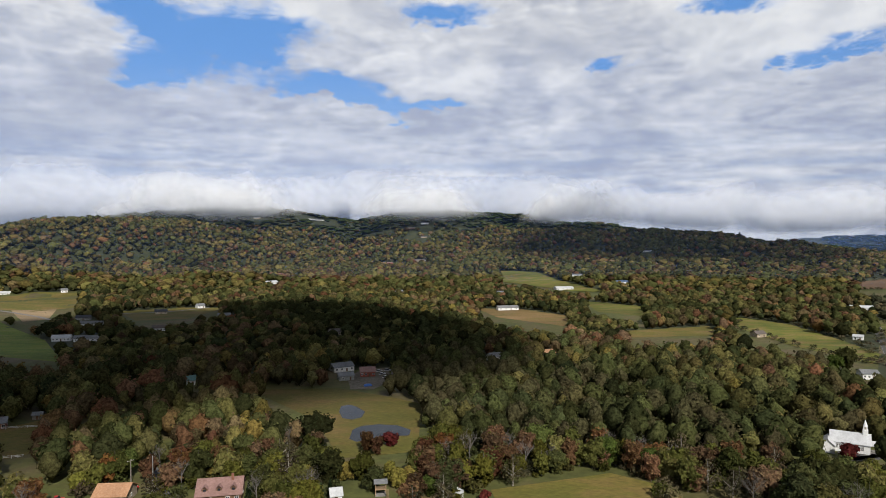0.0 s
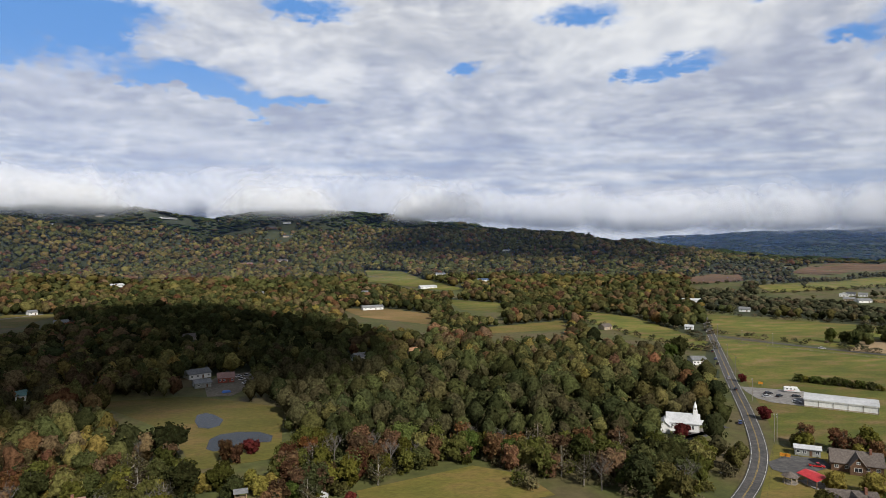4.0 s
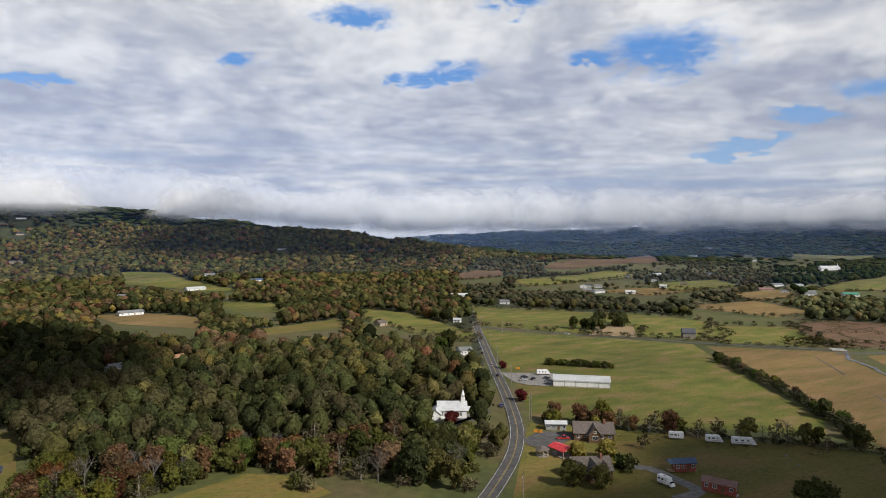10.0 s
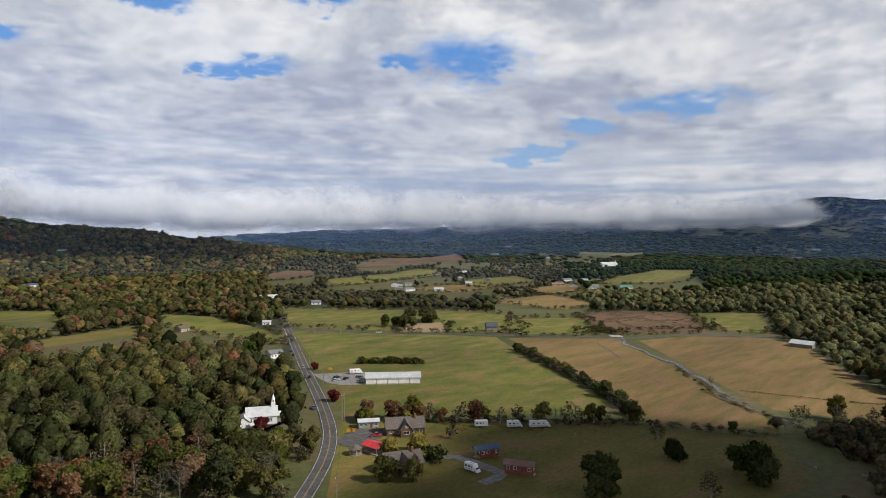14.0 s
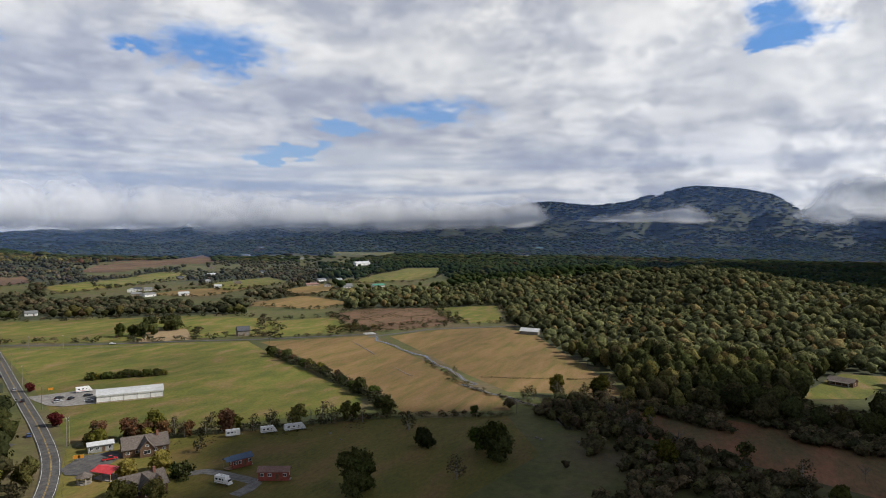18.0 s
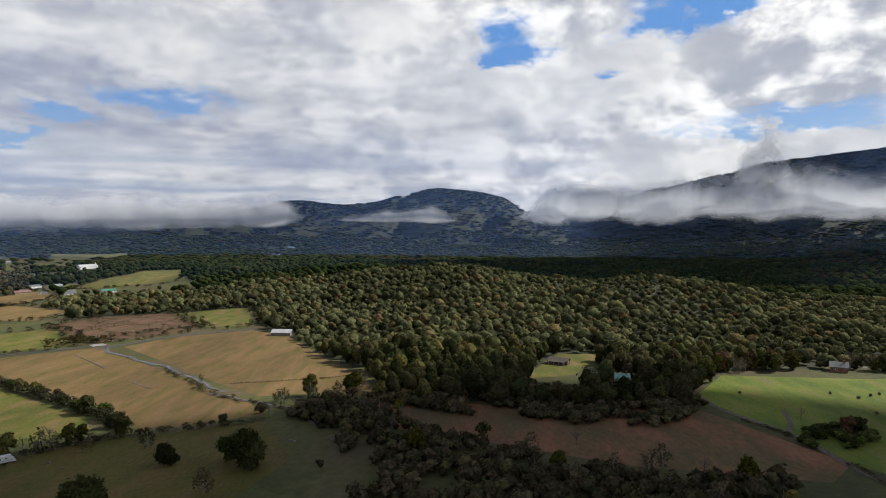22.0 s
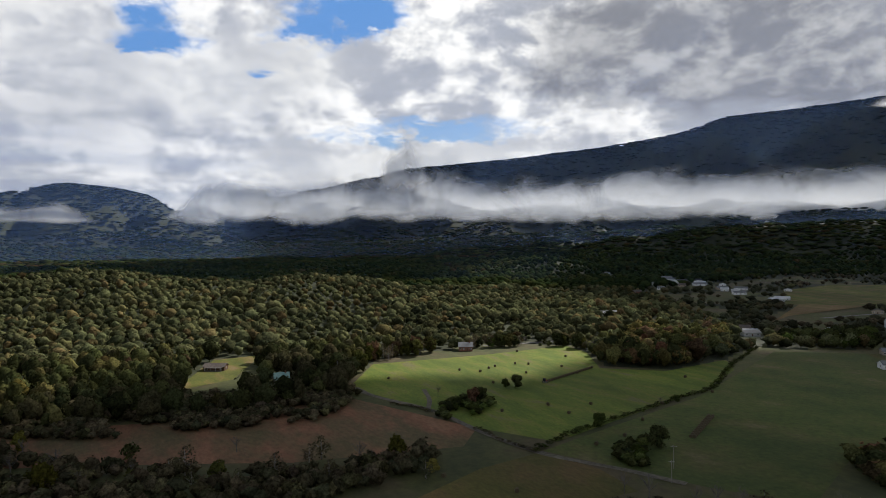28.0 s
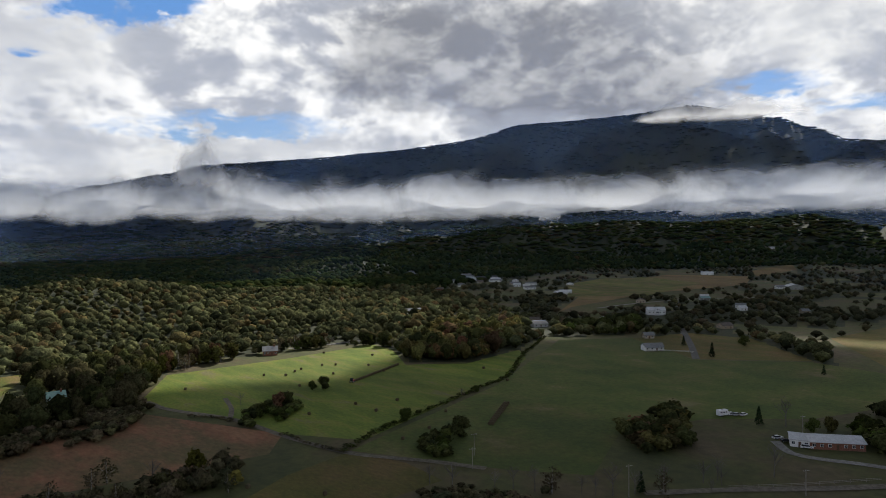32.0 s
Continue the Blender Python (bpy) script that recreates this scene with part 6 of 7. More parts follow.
tp = tagged(new("tarp"), "blue tarpaulin over a stack in the yard", "tarp")
tp.matrix_basis = pose(*(-43.9, 378.9), 0.2, 0, 0, 20)
bm = bmesh.new()
taper(bm, -2.4, 2.4, 1.3, 0.0, 1.2, 0.5, 0.5, 0.5)
bmesh.ops.bevel(bm, geom=bm.edges[:], offset=0.2, segments=2, affect="EDGES")
finish(bm, "sheet", M["blue_tarp"], tp)

POLES = [(126.8, 161.2), (193.6, 240.3), (227.4, 300.8), (257.7, 356.4), (282, 399.2), (332.9, 484.3)]
for k, p in enumerate(POLES):
    utility_pole(p, 12.0, 40, arms=2 if k == 1 else 1)
for a, b in zip(POLES, POLES[1:]):
    for o in (-1.0, 1.0):
        wire((a[0] + o * 0.76, a[1] + o * 0.64), (b[0] + o * 0.76, b[1] + o * 0.64), 11.5, 11.5)
for p, h in (((192.2, 240.2), 12), ((169.3, -193), 9), ((105.2, -197.3), 11), ((63, -237.9), 9), ((83.6, -310), 8), ((160.2, -181.6), 8), ((388.9, -49.9), 9), ((394.7, -50.6), 9), ((340.9, 464), 10), ((353.4, 444.2), 10), ((218.4, -491.7), 9), ((-110.5, 230), 9)):
    utility_pole(p, h, 60)
utility_pole((-101.8, 227.9), 11.0, 0, True, 0)
fence("white rail fence round the yard", [(-203.4, 295.4), (-194.8, 297.9), (-186, 299.5)])
fence("white rail fence round the yard", [(-176.8, 256.3), (-170.9, 257.6), (-166.8, 258.9)])
fence("white rail fence beside the pasture house", [(214.9, -456), (206.6, -460.4), (196.3, -463.7)])
fence("grey post fence along the near lane", [(83.6, -226.5), (68.9, -242.9), (47.6, -269.8)], "wood_grey", 1.2, 5.0)
fence("grey post fence along the pasture lane", [(335.3, 460.4), (370.6, 412.2), (421.2, 343.2)], "wood_grey", 1.1, 7.0)

# hay
bm = bmesh.new()
bmesh.ops.create_cone(bm, segments=20, radius1=0.78, radius2=0.78, depth=1.3, cap_ends=True, matrix=Matrix.Translation((0, 0, 0.76)) @ Matrix.Rotation(radians(90), 4, "X"))
bmesh.ops.bevel(bm, geom=[e for e in bm.edges if len(e.link_faces) == 2 and e.calc_face_angle() > 1.0], offset=0.1, segments=2, affect="EDGES")
bale = finish(bm, "hay_bale", M["hay"])
tagged(bale, "weathered round hay bale on the meadow", "hay bale", "hay bales on the meadow")
BALES = [(359, -213.3), (348.9, -222.5), (354.5, -232.7), (357.4, -239.3), (357.8, -255.8), (393.8, -283.2), (352.6, -263), (360.6, -301.4), (334.9, -276.5), (331, -245.1), (359.5, -163.9), (253.9, -228.7), (246.2, -207.9), (263.8, -209), (265.6, -182), (272.8, -320.6), (220.3, -230.3), (204.2, -187), (239.7, -303.2), (204.4, -114.7), (180.1, -129.4), (314.1, -271.7), (318.6, -212.1), (236.4, -260.8), (206.7, -205.4)]
ROWS = [((305.2, -241.5), (321.9, -290.7), 22), ((191.4, -228.8), (208.4, -261.2), 13), ((190.3, -229.8), (207.1, -262.4), 13)]
spots = [(x, y, tree_rng.uniform(0, 180)) for x, y in BALES]
for a, b, k in ROWS:
    spots += [(a[0] + (b[0] - a[0]) * i / (k - 1), a[1] + (b[1] - a[1]) * i / (k - 1), math.degrees(math.atan2(b[1] - a[1], b[0] - a[0])) + 90) for i in range(k)]
for i, (x, y, turn) in enumerate(spots):
    m = pose(x, y, ground_z(x, y) + 0.05, 0, 0, turn)
    if i:
        copy_thing(bale, m)
    else:
        bale.matrix_basis = m
# tractor at the end of the bale row
tr, _ = seat_on("tractor", "small dark tractor parked beside the hay bales", [(303.5, -237.2), (304.6, -240.2)], "tractor")
lift(tr)
bar("bonnet", (1.7, 0.8, 0.8), (0.8, 0, 1.1), "paint_red", tr, bevel=0.08)
bar("cab", (1.3, 1.3, 1.5), (-0.6, 0, 1.8), "glass_dark", tr, bevel=0.06)
bar("cab_roof", (1.5, 1.5, 0.12), (-0.6, 0, 2.6), "paint_black", tr)
for x, r in ((-0.7, 0.75), (1.3, 0.45)):
    for y in (-0.85, 0.85):
        wheel(tr, x, y, r, 0.4)
# cattle trough, play set and boulders in the field
for p, sc in (((247.5, 149.5), 1.0), ((275.4, 64.5), 1.2), ((273.7, 62.1), 0.9), ((276.5, 46.9), 1.1), ((241.8, 140.7), 0.7)):
    bm = bmesh.new()
    bmesh.ops.create_icosphere(bm, subdivisions=2, radius=0.9 * sc)
    for v in bm.verts:
        v.co *= 0.75 + 0.5 * noise.noise(v.co * 1.3 + Vector((sc * 9, 0, 0)))
        v.co.z = v.co.z * 0.55 + 0.2
    ob = tagged(finish(bm, "boulder", M["gravel"]), "pale limestone boulder in the pasture", "rock", "boulders in the pasture")
    ob.matrix_basis = pose(p[0], p[1], ground_z(*p) + 0.1)

# ---- trees ----


def crown_arrays(rng, lobes, count, size, squash=1.0):
    """Leaf clumps, bent quads, spread over the outside of several lobes; returns vertices and triangles."""
    vs, fs = [], []
    weights = np.array([l[3] ** 2 for l in lobes])
    pick = rng.choice(len(lobes), count, p=weights / weights.sum())
    for k in pick:
        x, y, z, r = lobes[k]
        d = rng.normal(size=3)
        d[2] = d[2] * 0.9 + 0.25
        d /= np.linalg.norm(d)
        c = np.array((x, y, z)) + d * r * (0.62 + 0.46 * rng.random()) * np.array((1, 1, squash))
        nrm = d * 0.75 + rng.normal(size=3) * 0.5 + np.array((0, 0, 0.35))
        nrm /= np.linalg.norm(nrm)
        u = np.cross(nrm, rng.normal(size=3))
        u /= np.linalg.norm(u)
        v = np.cross(nrm, u)
        s = size * (0.6 + 0.8 * rng.random())
        i = len(vs)
        vs += [c - u * s * 0.6, c - v * s * 0.5 - nrm * s * 0.15, c + u * s * 0.6, c + v * s * 0.5 - nrm * s * 0.15]
        fs += [(i, i + 1, i + 2), (i, i + 2, i + 3)]
    return np.array(vs), np.array(fs)


def crown_hull(lobes, sub, centre, floor, shrink=0.94):
    """The leafy mass inside a crown: one knobbly skin over all the lobes, open underneath."""
    bm = bmesh.new()
    bmesh.ops.create_icosphere(bm, subdivisions=sub, radius=1.0)
    d = np.array([v.co[:] for v in bm.verts])
    fs = np.array([[v.index for v in f.verts] for f in bm.faces])
    bm.free()
    reach = np.full(len(d), 0.05)
    for x, y, z, r in lobes:
        o = np.array((0, 0, centre)) - np.array((x, y, z))
        b = d @ o
        disc = b * b - (o @ o - r * r)
        reach = np.maximum(reach, np.where(disc > 0, -b + np.sqrt(np.maximum(disc, 0)), 0))
    reach = reach * np.random.default_rng(len(d) + len(lobes)).uniform(0.80, 1.16, len(d))
    vs = d * reach[:, None] * shrink + np.array((0, 0, centre))
    return vs, fs[vs[fs][:, :, 2].mean(1) > floor]


def merge(*pieces):
    vs, fs, base = [], [], 0
    for v, f in pieces:
        if len(f):
            vs.append(v), fs.append(f + base)
            base += len(v)
    return np.concatenate(vs), np.concatenate(fs)


def lobes_for(rng, h, spread, base, n):
    """Lobes of a broad uneven crown, domed at the top."""
    tall = h - base
    out = [(0, 0, base + tall * 0.48, spread * 0.66), (0, 0, base + tall * 0.12, spread * 0.55), (spread * 0.1, 0, base + tall * 0.64, spread * 0.52)]
    for k in range(n + 4):
        a, t = 6.283 * (k + rng.random()) / n * 2.4, rng.random()
        r = spread * (0.55 + 0.24 * math.sin(3.1 * t)) * (0.75 + 0.4 * rng.random())
        out.append((math.cos(a) * r, math.sin(a) * r, base + tall * (0.14 + 0.54 * t), spread * (0.28 + 0.2 * rng.random())))
    return out


def broadleaf(name, label, leaf, seed, h=14.0, spread=5.2, n=10, count=760, size=0.82, bark="bark", category="tree"):
    rng = np.random.default_rng(seed)
    root = tagged(new(name), label, category)
    lob = lobes_for(rng, h, spread, h * 0.02, n)
    bm = bmesh.new()
    tube(bm, (0, 0, -0.4), (0.1, 0.1, h * 0.35), h * 0.026, h * 0.017, 6)
    tube(bm, (0.1, 0.1, h * 0.35), (0.0, 0.2, h * 0.8), h * 0.017, 0.05, 5)
    for x, y, z, r in lob[1:]:
        tube(bm, (0.05, 0.1, max(h * 0.15, z * 0.62)), (x, y, z), h * 0.008, 0.03, 4)
    finish(bm, "trunk", M[bark], root)
    vs, fs = crown_arrays(rng, lob, count, size)
    if count > 400:
        vs, fs = merge((vs, fs), crown_hull(lob, 3, h * 0.45, h * 0.06, 0.86))
    mesh_object("crown", vs.tolist(), fs.tolist(), M[leaf], root)
    return root


def bare_tree(name, label, seed, h=13.0, twigs=110, bark="bark_grey"):
    rng = np.random.default_rng(seed)
    root = tagged(new(name), label, "tree")
    bm = bmesh.new()
    tube(bm, (0, 0, -0.4), (0.1, 0, h * 0.4), h * 0.02, h * 0.013, 6)
    tube(bm, (0.1, 0, h * 0.4), (0, 0.1, h * 0.85), h * 0.013, 0.04, 5)
    tw = bmesh.new()
    for k in range(12):
        a, z0 = rng.random() * 6.283, h * (0.25 + 0.5 * rng.random())
        l = (h - z0) * (0.45 + 0.25 * rng.random())
        e = Vector((math.cos(a) * l * 0.75, math.sin(a) * l * 0.75, z0 + l * 0.9))
        tube(bm, (0.05, 0.05, z0), e, h * 0.008, 0.03, 4)
        for j in range(twigs // 12):
            s = Vector((0.05, 0.05, z0)).lerp(e, 0.35 + 0.65 * rng.random())
            q = s + Vector(rng.normal(size=3)) * h * 0.08 + Vector((0, 0, h * 0.06))
            tube(tw, s, q, 0.035, 0.012, 3)
    finish(bm, "trunk", M[bark], root)
    tagged(finish(tw, "twig_spray", M[bark], root), kind="stuff")
    return root


def conifer(name, label, seed, h=12.0, spread=2.6, count=320):
    rng = np.random.default_rng(seed)
    root = tagged(new(name), label, "tree")
    bm = bmesh.new()
    tube(bm, (0, 0, -0.4), (0, 0, h * 0.95), h * 0.018, 0.04, 6)
    finish(bm, "trunk", M["bark"], root)
    vs, fs = [], []
    for _ in range(count):
        t = rng.random() ** 0.75
        z, a = h * (0.08 + 0.92 * (1 - t)), rng.random() * 6.283
        r = spread * t * (0.55 + 0.5 * rng.random())
        c = np.array((math.cos(a) * r, math.sin(a) * r, z - r * 0.15))
        out = np.array((math.cos(a), math.sin(a), -0.35))
        side = np.array((-math.sin(a), math.cos(a), 0.0))
        s = 0.5 + 0.5 * rng.random()
        i = len(vs)
        vs += [c - out * s, c - side * s * 0.6 + (0, 0, 0.15), c + out * s, c + side * s * 0.6 + (0, 0, 0.15)]
        fs += [(i, i + 1, i + 2), (i, i + 2, i + 3)]
    mesh_object("crown", [tuple(v) for v in vs], fs, M["needle"], root)
    return root


def shrub(name, label, leaf, seed, h=3.0, spread=2.2, count=130):
    rng = np.random.default_rng(seed)
    root = tagged(new(name), label, "shrub")
    bm = bmesh.new()
    lob = lobes_for(rng, h, spread, h * 0.05, 6)
    for x, y, z, r in lob:
        tube(bm, (0, 0, -0.2), (x * 0.9, y * 0.9, z), 0.06, 0.02, 4)
    finish(bm, "stems", M["bark"], root)
    vs, fs = crown_arrays(rng, lob, count * 2, 0.5)
    vs[:, 2] = np.maximum(vs[:, 2], 0.02)
    mesh_object("crown", vs.tolist(), fs.tolist(), M[leaf], root)
    return root


KINDS = {}
for key, ob in (
    ("green_a", broadleaf("broadleaf_tree", "broad green deciduous tree with a full crown", "leaf_green", 1)),
    ("green_b", broadleaf("broadleaf_tree", "tall green deciduous tree with an uneven crown", "leaf_green", 2, 17, 5.4, 12, 820)),
    ("olive_a", broadleaf("broadleaf_tree", "olive-green deciduous tree turning in autumn", "leaf_olive", 3, 14, 4.8, 10, 720)),
    ("olive_b", broadleaf("broadleaf_tree", "slender olive-green deciduous tree", "leaf_olive", 4, 15, 3.8, 10, 600)),
    ("rust", broadleaf("broadleaf_tree", "deciduous tree with rust-brown autumn leaves", "leaf_rust", 5, 13.5, 4.4, 10, 560)),
    ("yellow", broadleaf("broadleaf_tree", "small tree with yellow-green autumn leaves", "leaf_yellow", 6, 9, 4.0, 9, 520, 0.7)),
    ("red", broadleaf("broadleaf_tree", "small rounded tree with dark red leaves", "leaf_red", 7, 7.0, 3.4, 8, 460, 0.62)),
    ("thin", broadleaf("broadleaf_tree", "half-bare grey-brown tree with sparse leaves", "scrub", 8, 13, 4.0, 10, 260, 0.7, "bark_pale")),
    ("bare_a", bare_tree("bare_tree", "leafless grey tree with fine branches", 9)),
    ("bare_b", bare_tree("bare_tree", "leafless pale tree beside the field", 10, 11, 60)),
    ("conifer", conifer("conifer", "dark green conifer with a pointed crown", 11)),
    ("cedar", conifer("conifer", "small dark cedar in a planted row", 12, 6.0, 1.9, 220)),
    ("shrub_a", shrub("shrub", "dense dark green shrub", "leaf_green", 13)),
    ("shrub_b", shrub("shrub", "brownish autumn shrub with thin leaves", "scrub", 14, 3.4, 2.5)),
    ("shrub_c", shrub("shrub", "low olive shrub in the hedge", "leaf_olive", 15, 2.4, 2.2)),
):
    KINDS[key] = ob
used = set()


def plant(key, x, y, scale=1.0, z=None):
    """One tree or shrub of a kind, turned and sized at random."""
    ob = KINDS[key]
    s = scale * tree_rng.uniform(0.85, 1.15)
    m = Matrix.LocRotScale((x, y, ground_z(x, y) if z is None else z), Euler((0, 0, tree_rng.uniform(0, 6.28))), None)
    if key not in used:
        used.add(key)
        ob.matrix_basis = m
        ob.scale = (s, s, s)
        return ob
    c = copy_thing(ob, m)
    c.scale = (s * tree_rng.uniform(0.9, 1.1), s * tree_rng.uniform(0.9, 1.1), s)
    return c


def row(keys, points, spacing, scale=1.0, jitter=1.5, wide=1.0):
    """Trees along a line."""
    line = smooth_line(points, 2.0)
    run, due = 0.0, 0.0
    for a, b in zip(line, line[1:]):
        run += (b - a).length
        while due <= run:
            q = b + Vector((tree_rng.normal() * jitter, tree_rng.normal() * jitter, 0)) * wide
            plant(keys[tree_rng.integers(len(keys))], q.x, q.y, scale * tree_rng.uniform(0.75, 1.2))
            due += spacing * tree_rng.uniform(0.6, 1.4)


def clump(keys, centre, radius, count, scale=1.0):
    for _ in range(count):
        a, r = tree_rng.uniform(0, 6.283), radius * math.sqrt(tree_rng.uniform(0, 1))
        plant(keys[tree_rng.integers(len(keys))], centre[0] + math.cos(a) * r, centre[1] + math.sin(a) * r, scale)


def scatter(r0, r1, spacing, seed):
    """Points of the woods between two distances, in a jittered grid, within the sector that is open to view."""
    rng = np.random.default_rng(seed)
    g = np.arange(-r1, r1, spacing)
    X, Y = np.meshgrid(g, g)
    X, Y = X.ravel() + rng.uniform(-0.42, 0.42, X.size) * spacing, Y.ravel() + rng.uniform(-0.42, 0.42, Y.size) * spacing
    r, az = np.hypot(X, Y), np.degrees(np.arctan2(X, Y))
    ok = (r >= r0) & (r < r1) & (az > -38) & (az < 176) & ((r < 2350) | (az > 30))
    X, Y = X[ok], Y[ok]
    ok = wooded(X, Y) > rng.random(X.size)
    return X[ok], Y[ok], rng


def forest(name, label, X, Y, rng, leaf, count, size, tall, spread, tints=None, roll=0.0, sub=0):
    """One joined wood: every tree a heap of leaf clumps over an uneven lobed crown on a short trunk."""
    Z = height(X, Y)
    n = len(X)
    pattern = []
    for k in range(7):
        lob = lobes_for(np.random.default_rng(k + 40), 1.0, 0.36, 0.08 if sub else 0.04, 7)
        vs, fs = crown_arrays(np.random.default_rng(k + 60), lob, count, size) if count else (np.zeros((0, 3)), np.zeros((0, 3), int))
        if sub:
            vs, fs = merge((vs, fs), crown_hull(lob, sub, 0.46, 0.07, 0.84 if count > 20 else 0.94))
        pattern.append((vs, fs))
    cos, tris, tint = [], [], []
    base = 0
    which = rng.integers(0, 7, n)
    grown = rng.beta(2.2, 2.6, n) * 0.95 + 0.55
    hgt = tall * (grown if sub else rng.uniform(0.6, 1.35, n))
    wid = spread * (grown if sub else 1.0) * rng.uniform(0.85, 1.2, n) / 0.36
    swell = 1 + roll * np.clip((fbm(X / 60, Y / 60, 77, 3) - 0.5) * 3, -0.6, 1)
    hgt, wid = hgt * swell, wid * (0.25 + 0.75 * swell)
    turn = rng.uniform(0, 6.283, n)
    tone = rng.random(n) if tints is None else tints
    for k in range(7):
        ids = np.nonzero(which == k)[0]
        if not len(ids):
            continue
        vs, fs = pattern[k]
        c, s = np.cos(turn[ids])[:, None], np.sin(turn[ids])[:, None]
        px, py, pz = vs[:, 0][None], vs[:, 1][None], vs[:, 2][None]
        w = wid[ids][:, None]
        co = np.stack(((px * c - py * s) * w + X[ids][:, None], (px * s + py * c) * w + Y[ids][:, None], pz * hgt[ids][:, None] + Z[ids][:, None]), -1)
        cos.append(co.reshape(-1, 3))
        tris.append((fs[None] + (np.arange(len(ids)) * len(vs))[:, None, None] + base).reshape(-1, 3))
        tint.append(np.repeat(tone[ids], len(vs)))
        base += len(ids) * len(vs)
    ob = fast_mesh(name, np.concatenate(cos), np.concatenate(tris), M[leaf], np.concatenate(tint))
    return tagged(ob, label, "forest", kind="stuff")


def build_woods():
    # single trees of the nearest wood
    X, Y, rng = scatter(190, 268, 8.6, 3)
    names = ["green_b", "olive_a", "rust", "green_a", "thin", "olive_b", "olive_a", "olive_b", "bare_a", "rust", "olive_a", "thin", "rust"]
    patch = fbm(X / 45, Y / 45, 21, 2)
    for x, y, p, q in zip(X, Y, patch, rng.random(X.size)):
        k = int(min(12, max(0, (p * 1.5 - 0.25 + (q - 0.5) * 0.9) * 13)))
        plant(names[k], x, y, 0.95)
    X, Y, rng = scatter(190, 262, 11.0, 4)
    for x, y, q in zip(X, Y, rng.random(X.size)):
        plant(("shrub_b", "shrub_c", "shrub_a")[int(q * 3)], x, y, 1.5)
    for r0, r1, gap, leaf, count, size, tall, spread, words, sub in (
        (268, 480, 8.4, "leaf_mixed", 115, 0.068, 15.0, 4.5, "mixed deciduous wood in early autumn colour", 2),
        (480, 1000, 9.8, "leaf_mixed", 36, 0.105, 12.5, 4.9, "autumn mixed woodland of many lobed crowns", 2),
        (1000, 1900, 13.0, "leaf_hill", 11, 0.19, 14.0, 7.0, "wooded hillside turning colour in autumn", 1),
        (1900, 3100, 20.0, "leaf_far", 0, 0.36, 9.5, 14.0, "dark distant forest below the mountains", 1),
        (3100, 4500, 26.0, "leaf_far", 0, 0.44, 7.0, 19.0, "forest covering the far mountains", 1),
    ):
        X, Y, rng = scatter(r0, r1, gap, int(r0))
        tints = np.clip(fbm(X / 90, Y / 90, 31, 2) * 1.3 - 0.25 + rng.normal(size=X.size) * 0.22, 0, 0.999)
        south = np.degrees(np.arctan2(X, Y)) > 58
        if leaf in ("leaf_mixed", "leaf_hill") and r1 > 480:
            vale = (~south & inside(PATCHWORK, X, Y)) | inside(TOWN, X, Y)
            south = south & ~vale
            north = ~south & ~vale
            forest("forest", words, X[north], Y[north], rng, leaf, count, size, tall, spread, tints[north], sub=sub)
            forest("forest", "low grey-brown trees, partly greyed as by haze, along field edges and between houses", X[vale], Y[vale], rng, "leaf_hazed", count, size, 8.5, 4.6, tints[vale], sub=sub)
            forest("forest", "grey-green wooded hill of broad crowns", X[south], Y[south], rng, "leaf_sage" if r1 < 1100 else "leaf_far", int(count * 0.75) if r1 < 1100 else 3, size * 1.05, tall * 0.85, spread * 0.94, np.clip(tints[south] * 0.8 + rng.normal(size=south.sum()) * 0.16, 0, 0.999), 0.4 if r1 < 1100 else 0.3, sub=sub)
        else:
            forest("forest", words, X, Y, rng, leaf, count, size, tall, spread, tints, sub=sub)


build_woods()


def hedge(label, points, gap, tall, spread, leaf="scrub", jitter=1.2, seed=1, lanes=1):
    """A hedgerow or belt of brush: many small crowns along a line, joined."""
    rng = np.random.default_rng(seed)
    xs, ys = [], []
    line = smooth_line(points, gap)
    for q in line:
        for _ in range(lanes):
            xs.append(q.x + rng.normal() * jitter), ys.append(q.y + rng.normal() * jitter)
    X, Y = np.array(xs), np.array(ys)
    ob = forest("hedgerow", label, X, Y, rng, leaf, 60, 0.13, tall, spread, np.clip(rng.random(X.size), 0, 0.999))
    ob["category"] = "hedge"
    return ob


def brush(label, outline, gap, tall, spread, leaf="scrub", seed=1):
    """An area of brush and small trees."""
    rng = np.random.default_rng(seed)
    xs, ys = [p[0] for p in outline], [p[1] for p in outline]
    X, Y = np.meshgrid(np.arange(min(xs), max(xs), gap), np.arange(min(ys), max(ys), gap))
    X, Y = X.ravel() + rng.uniform(-0.5, 0.5, X.size) * gap, Y.ravel() + rng.uniform(-0.5, 0.5, Y.size) * gap
    ok = inside(outline, X, Y) & (fbm(X / 16, Y / 16, seed, 2) > 0.41)
    X, Y = X[ok], Y[ok]
    return forest("brush", label, X, Y, rng, leaf, 46, 0.12, tall, spread, np.clip(rng.random(X.size), 0, 0.999), sub=2)


hedge("dense dark hedgerow between pasture and hayfield", [(396.7, 289.6), (370.8, 249), (342, 206.2), (312, 165.2), (286.9, 140.2)], 1.9, 5.6, 2.8, "leaf_hazed", 1.5, 2)
hedge("undergrowth along the fence behind the campers", [(198.9, 232.9), (217.2, 213.7), (228, 198.8), (244.4, 179), (259.7, 159.2), (274, 144.9)], 2.4, 3.2, 1.9, "scrub", 1.0, 3)
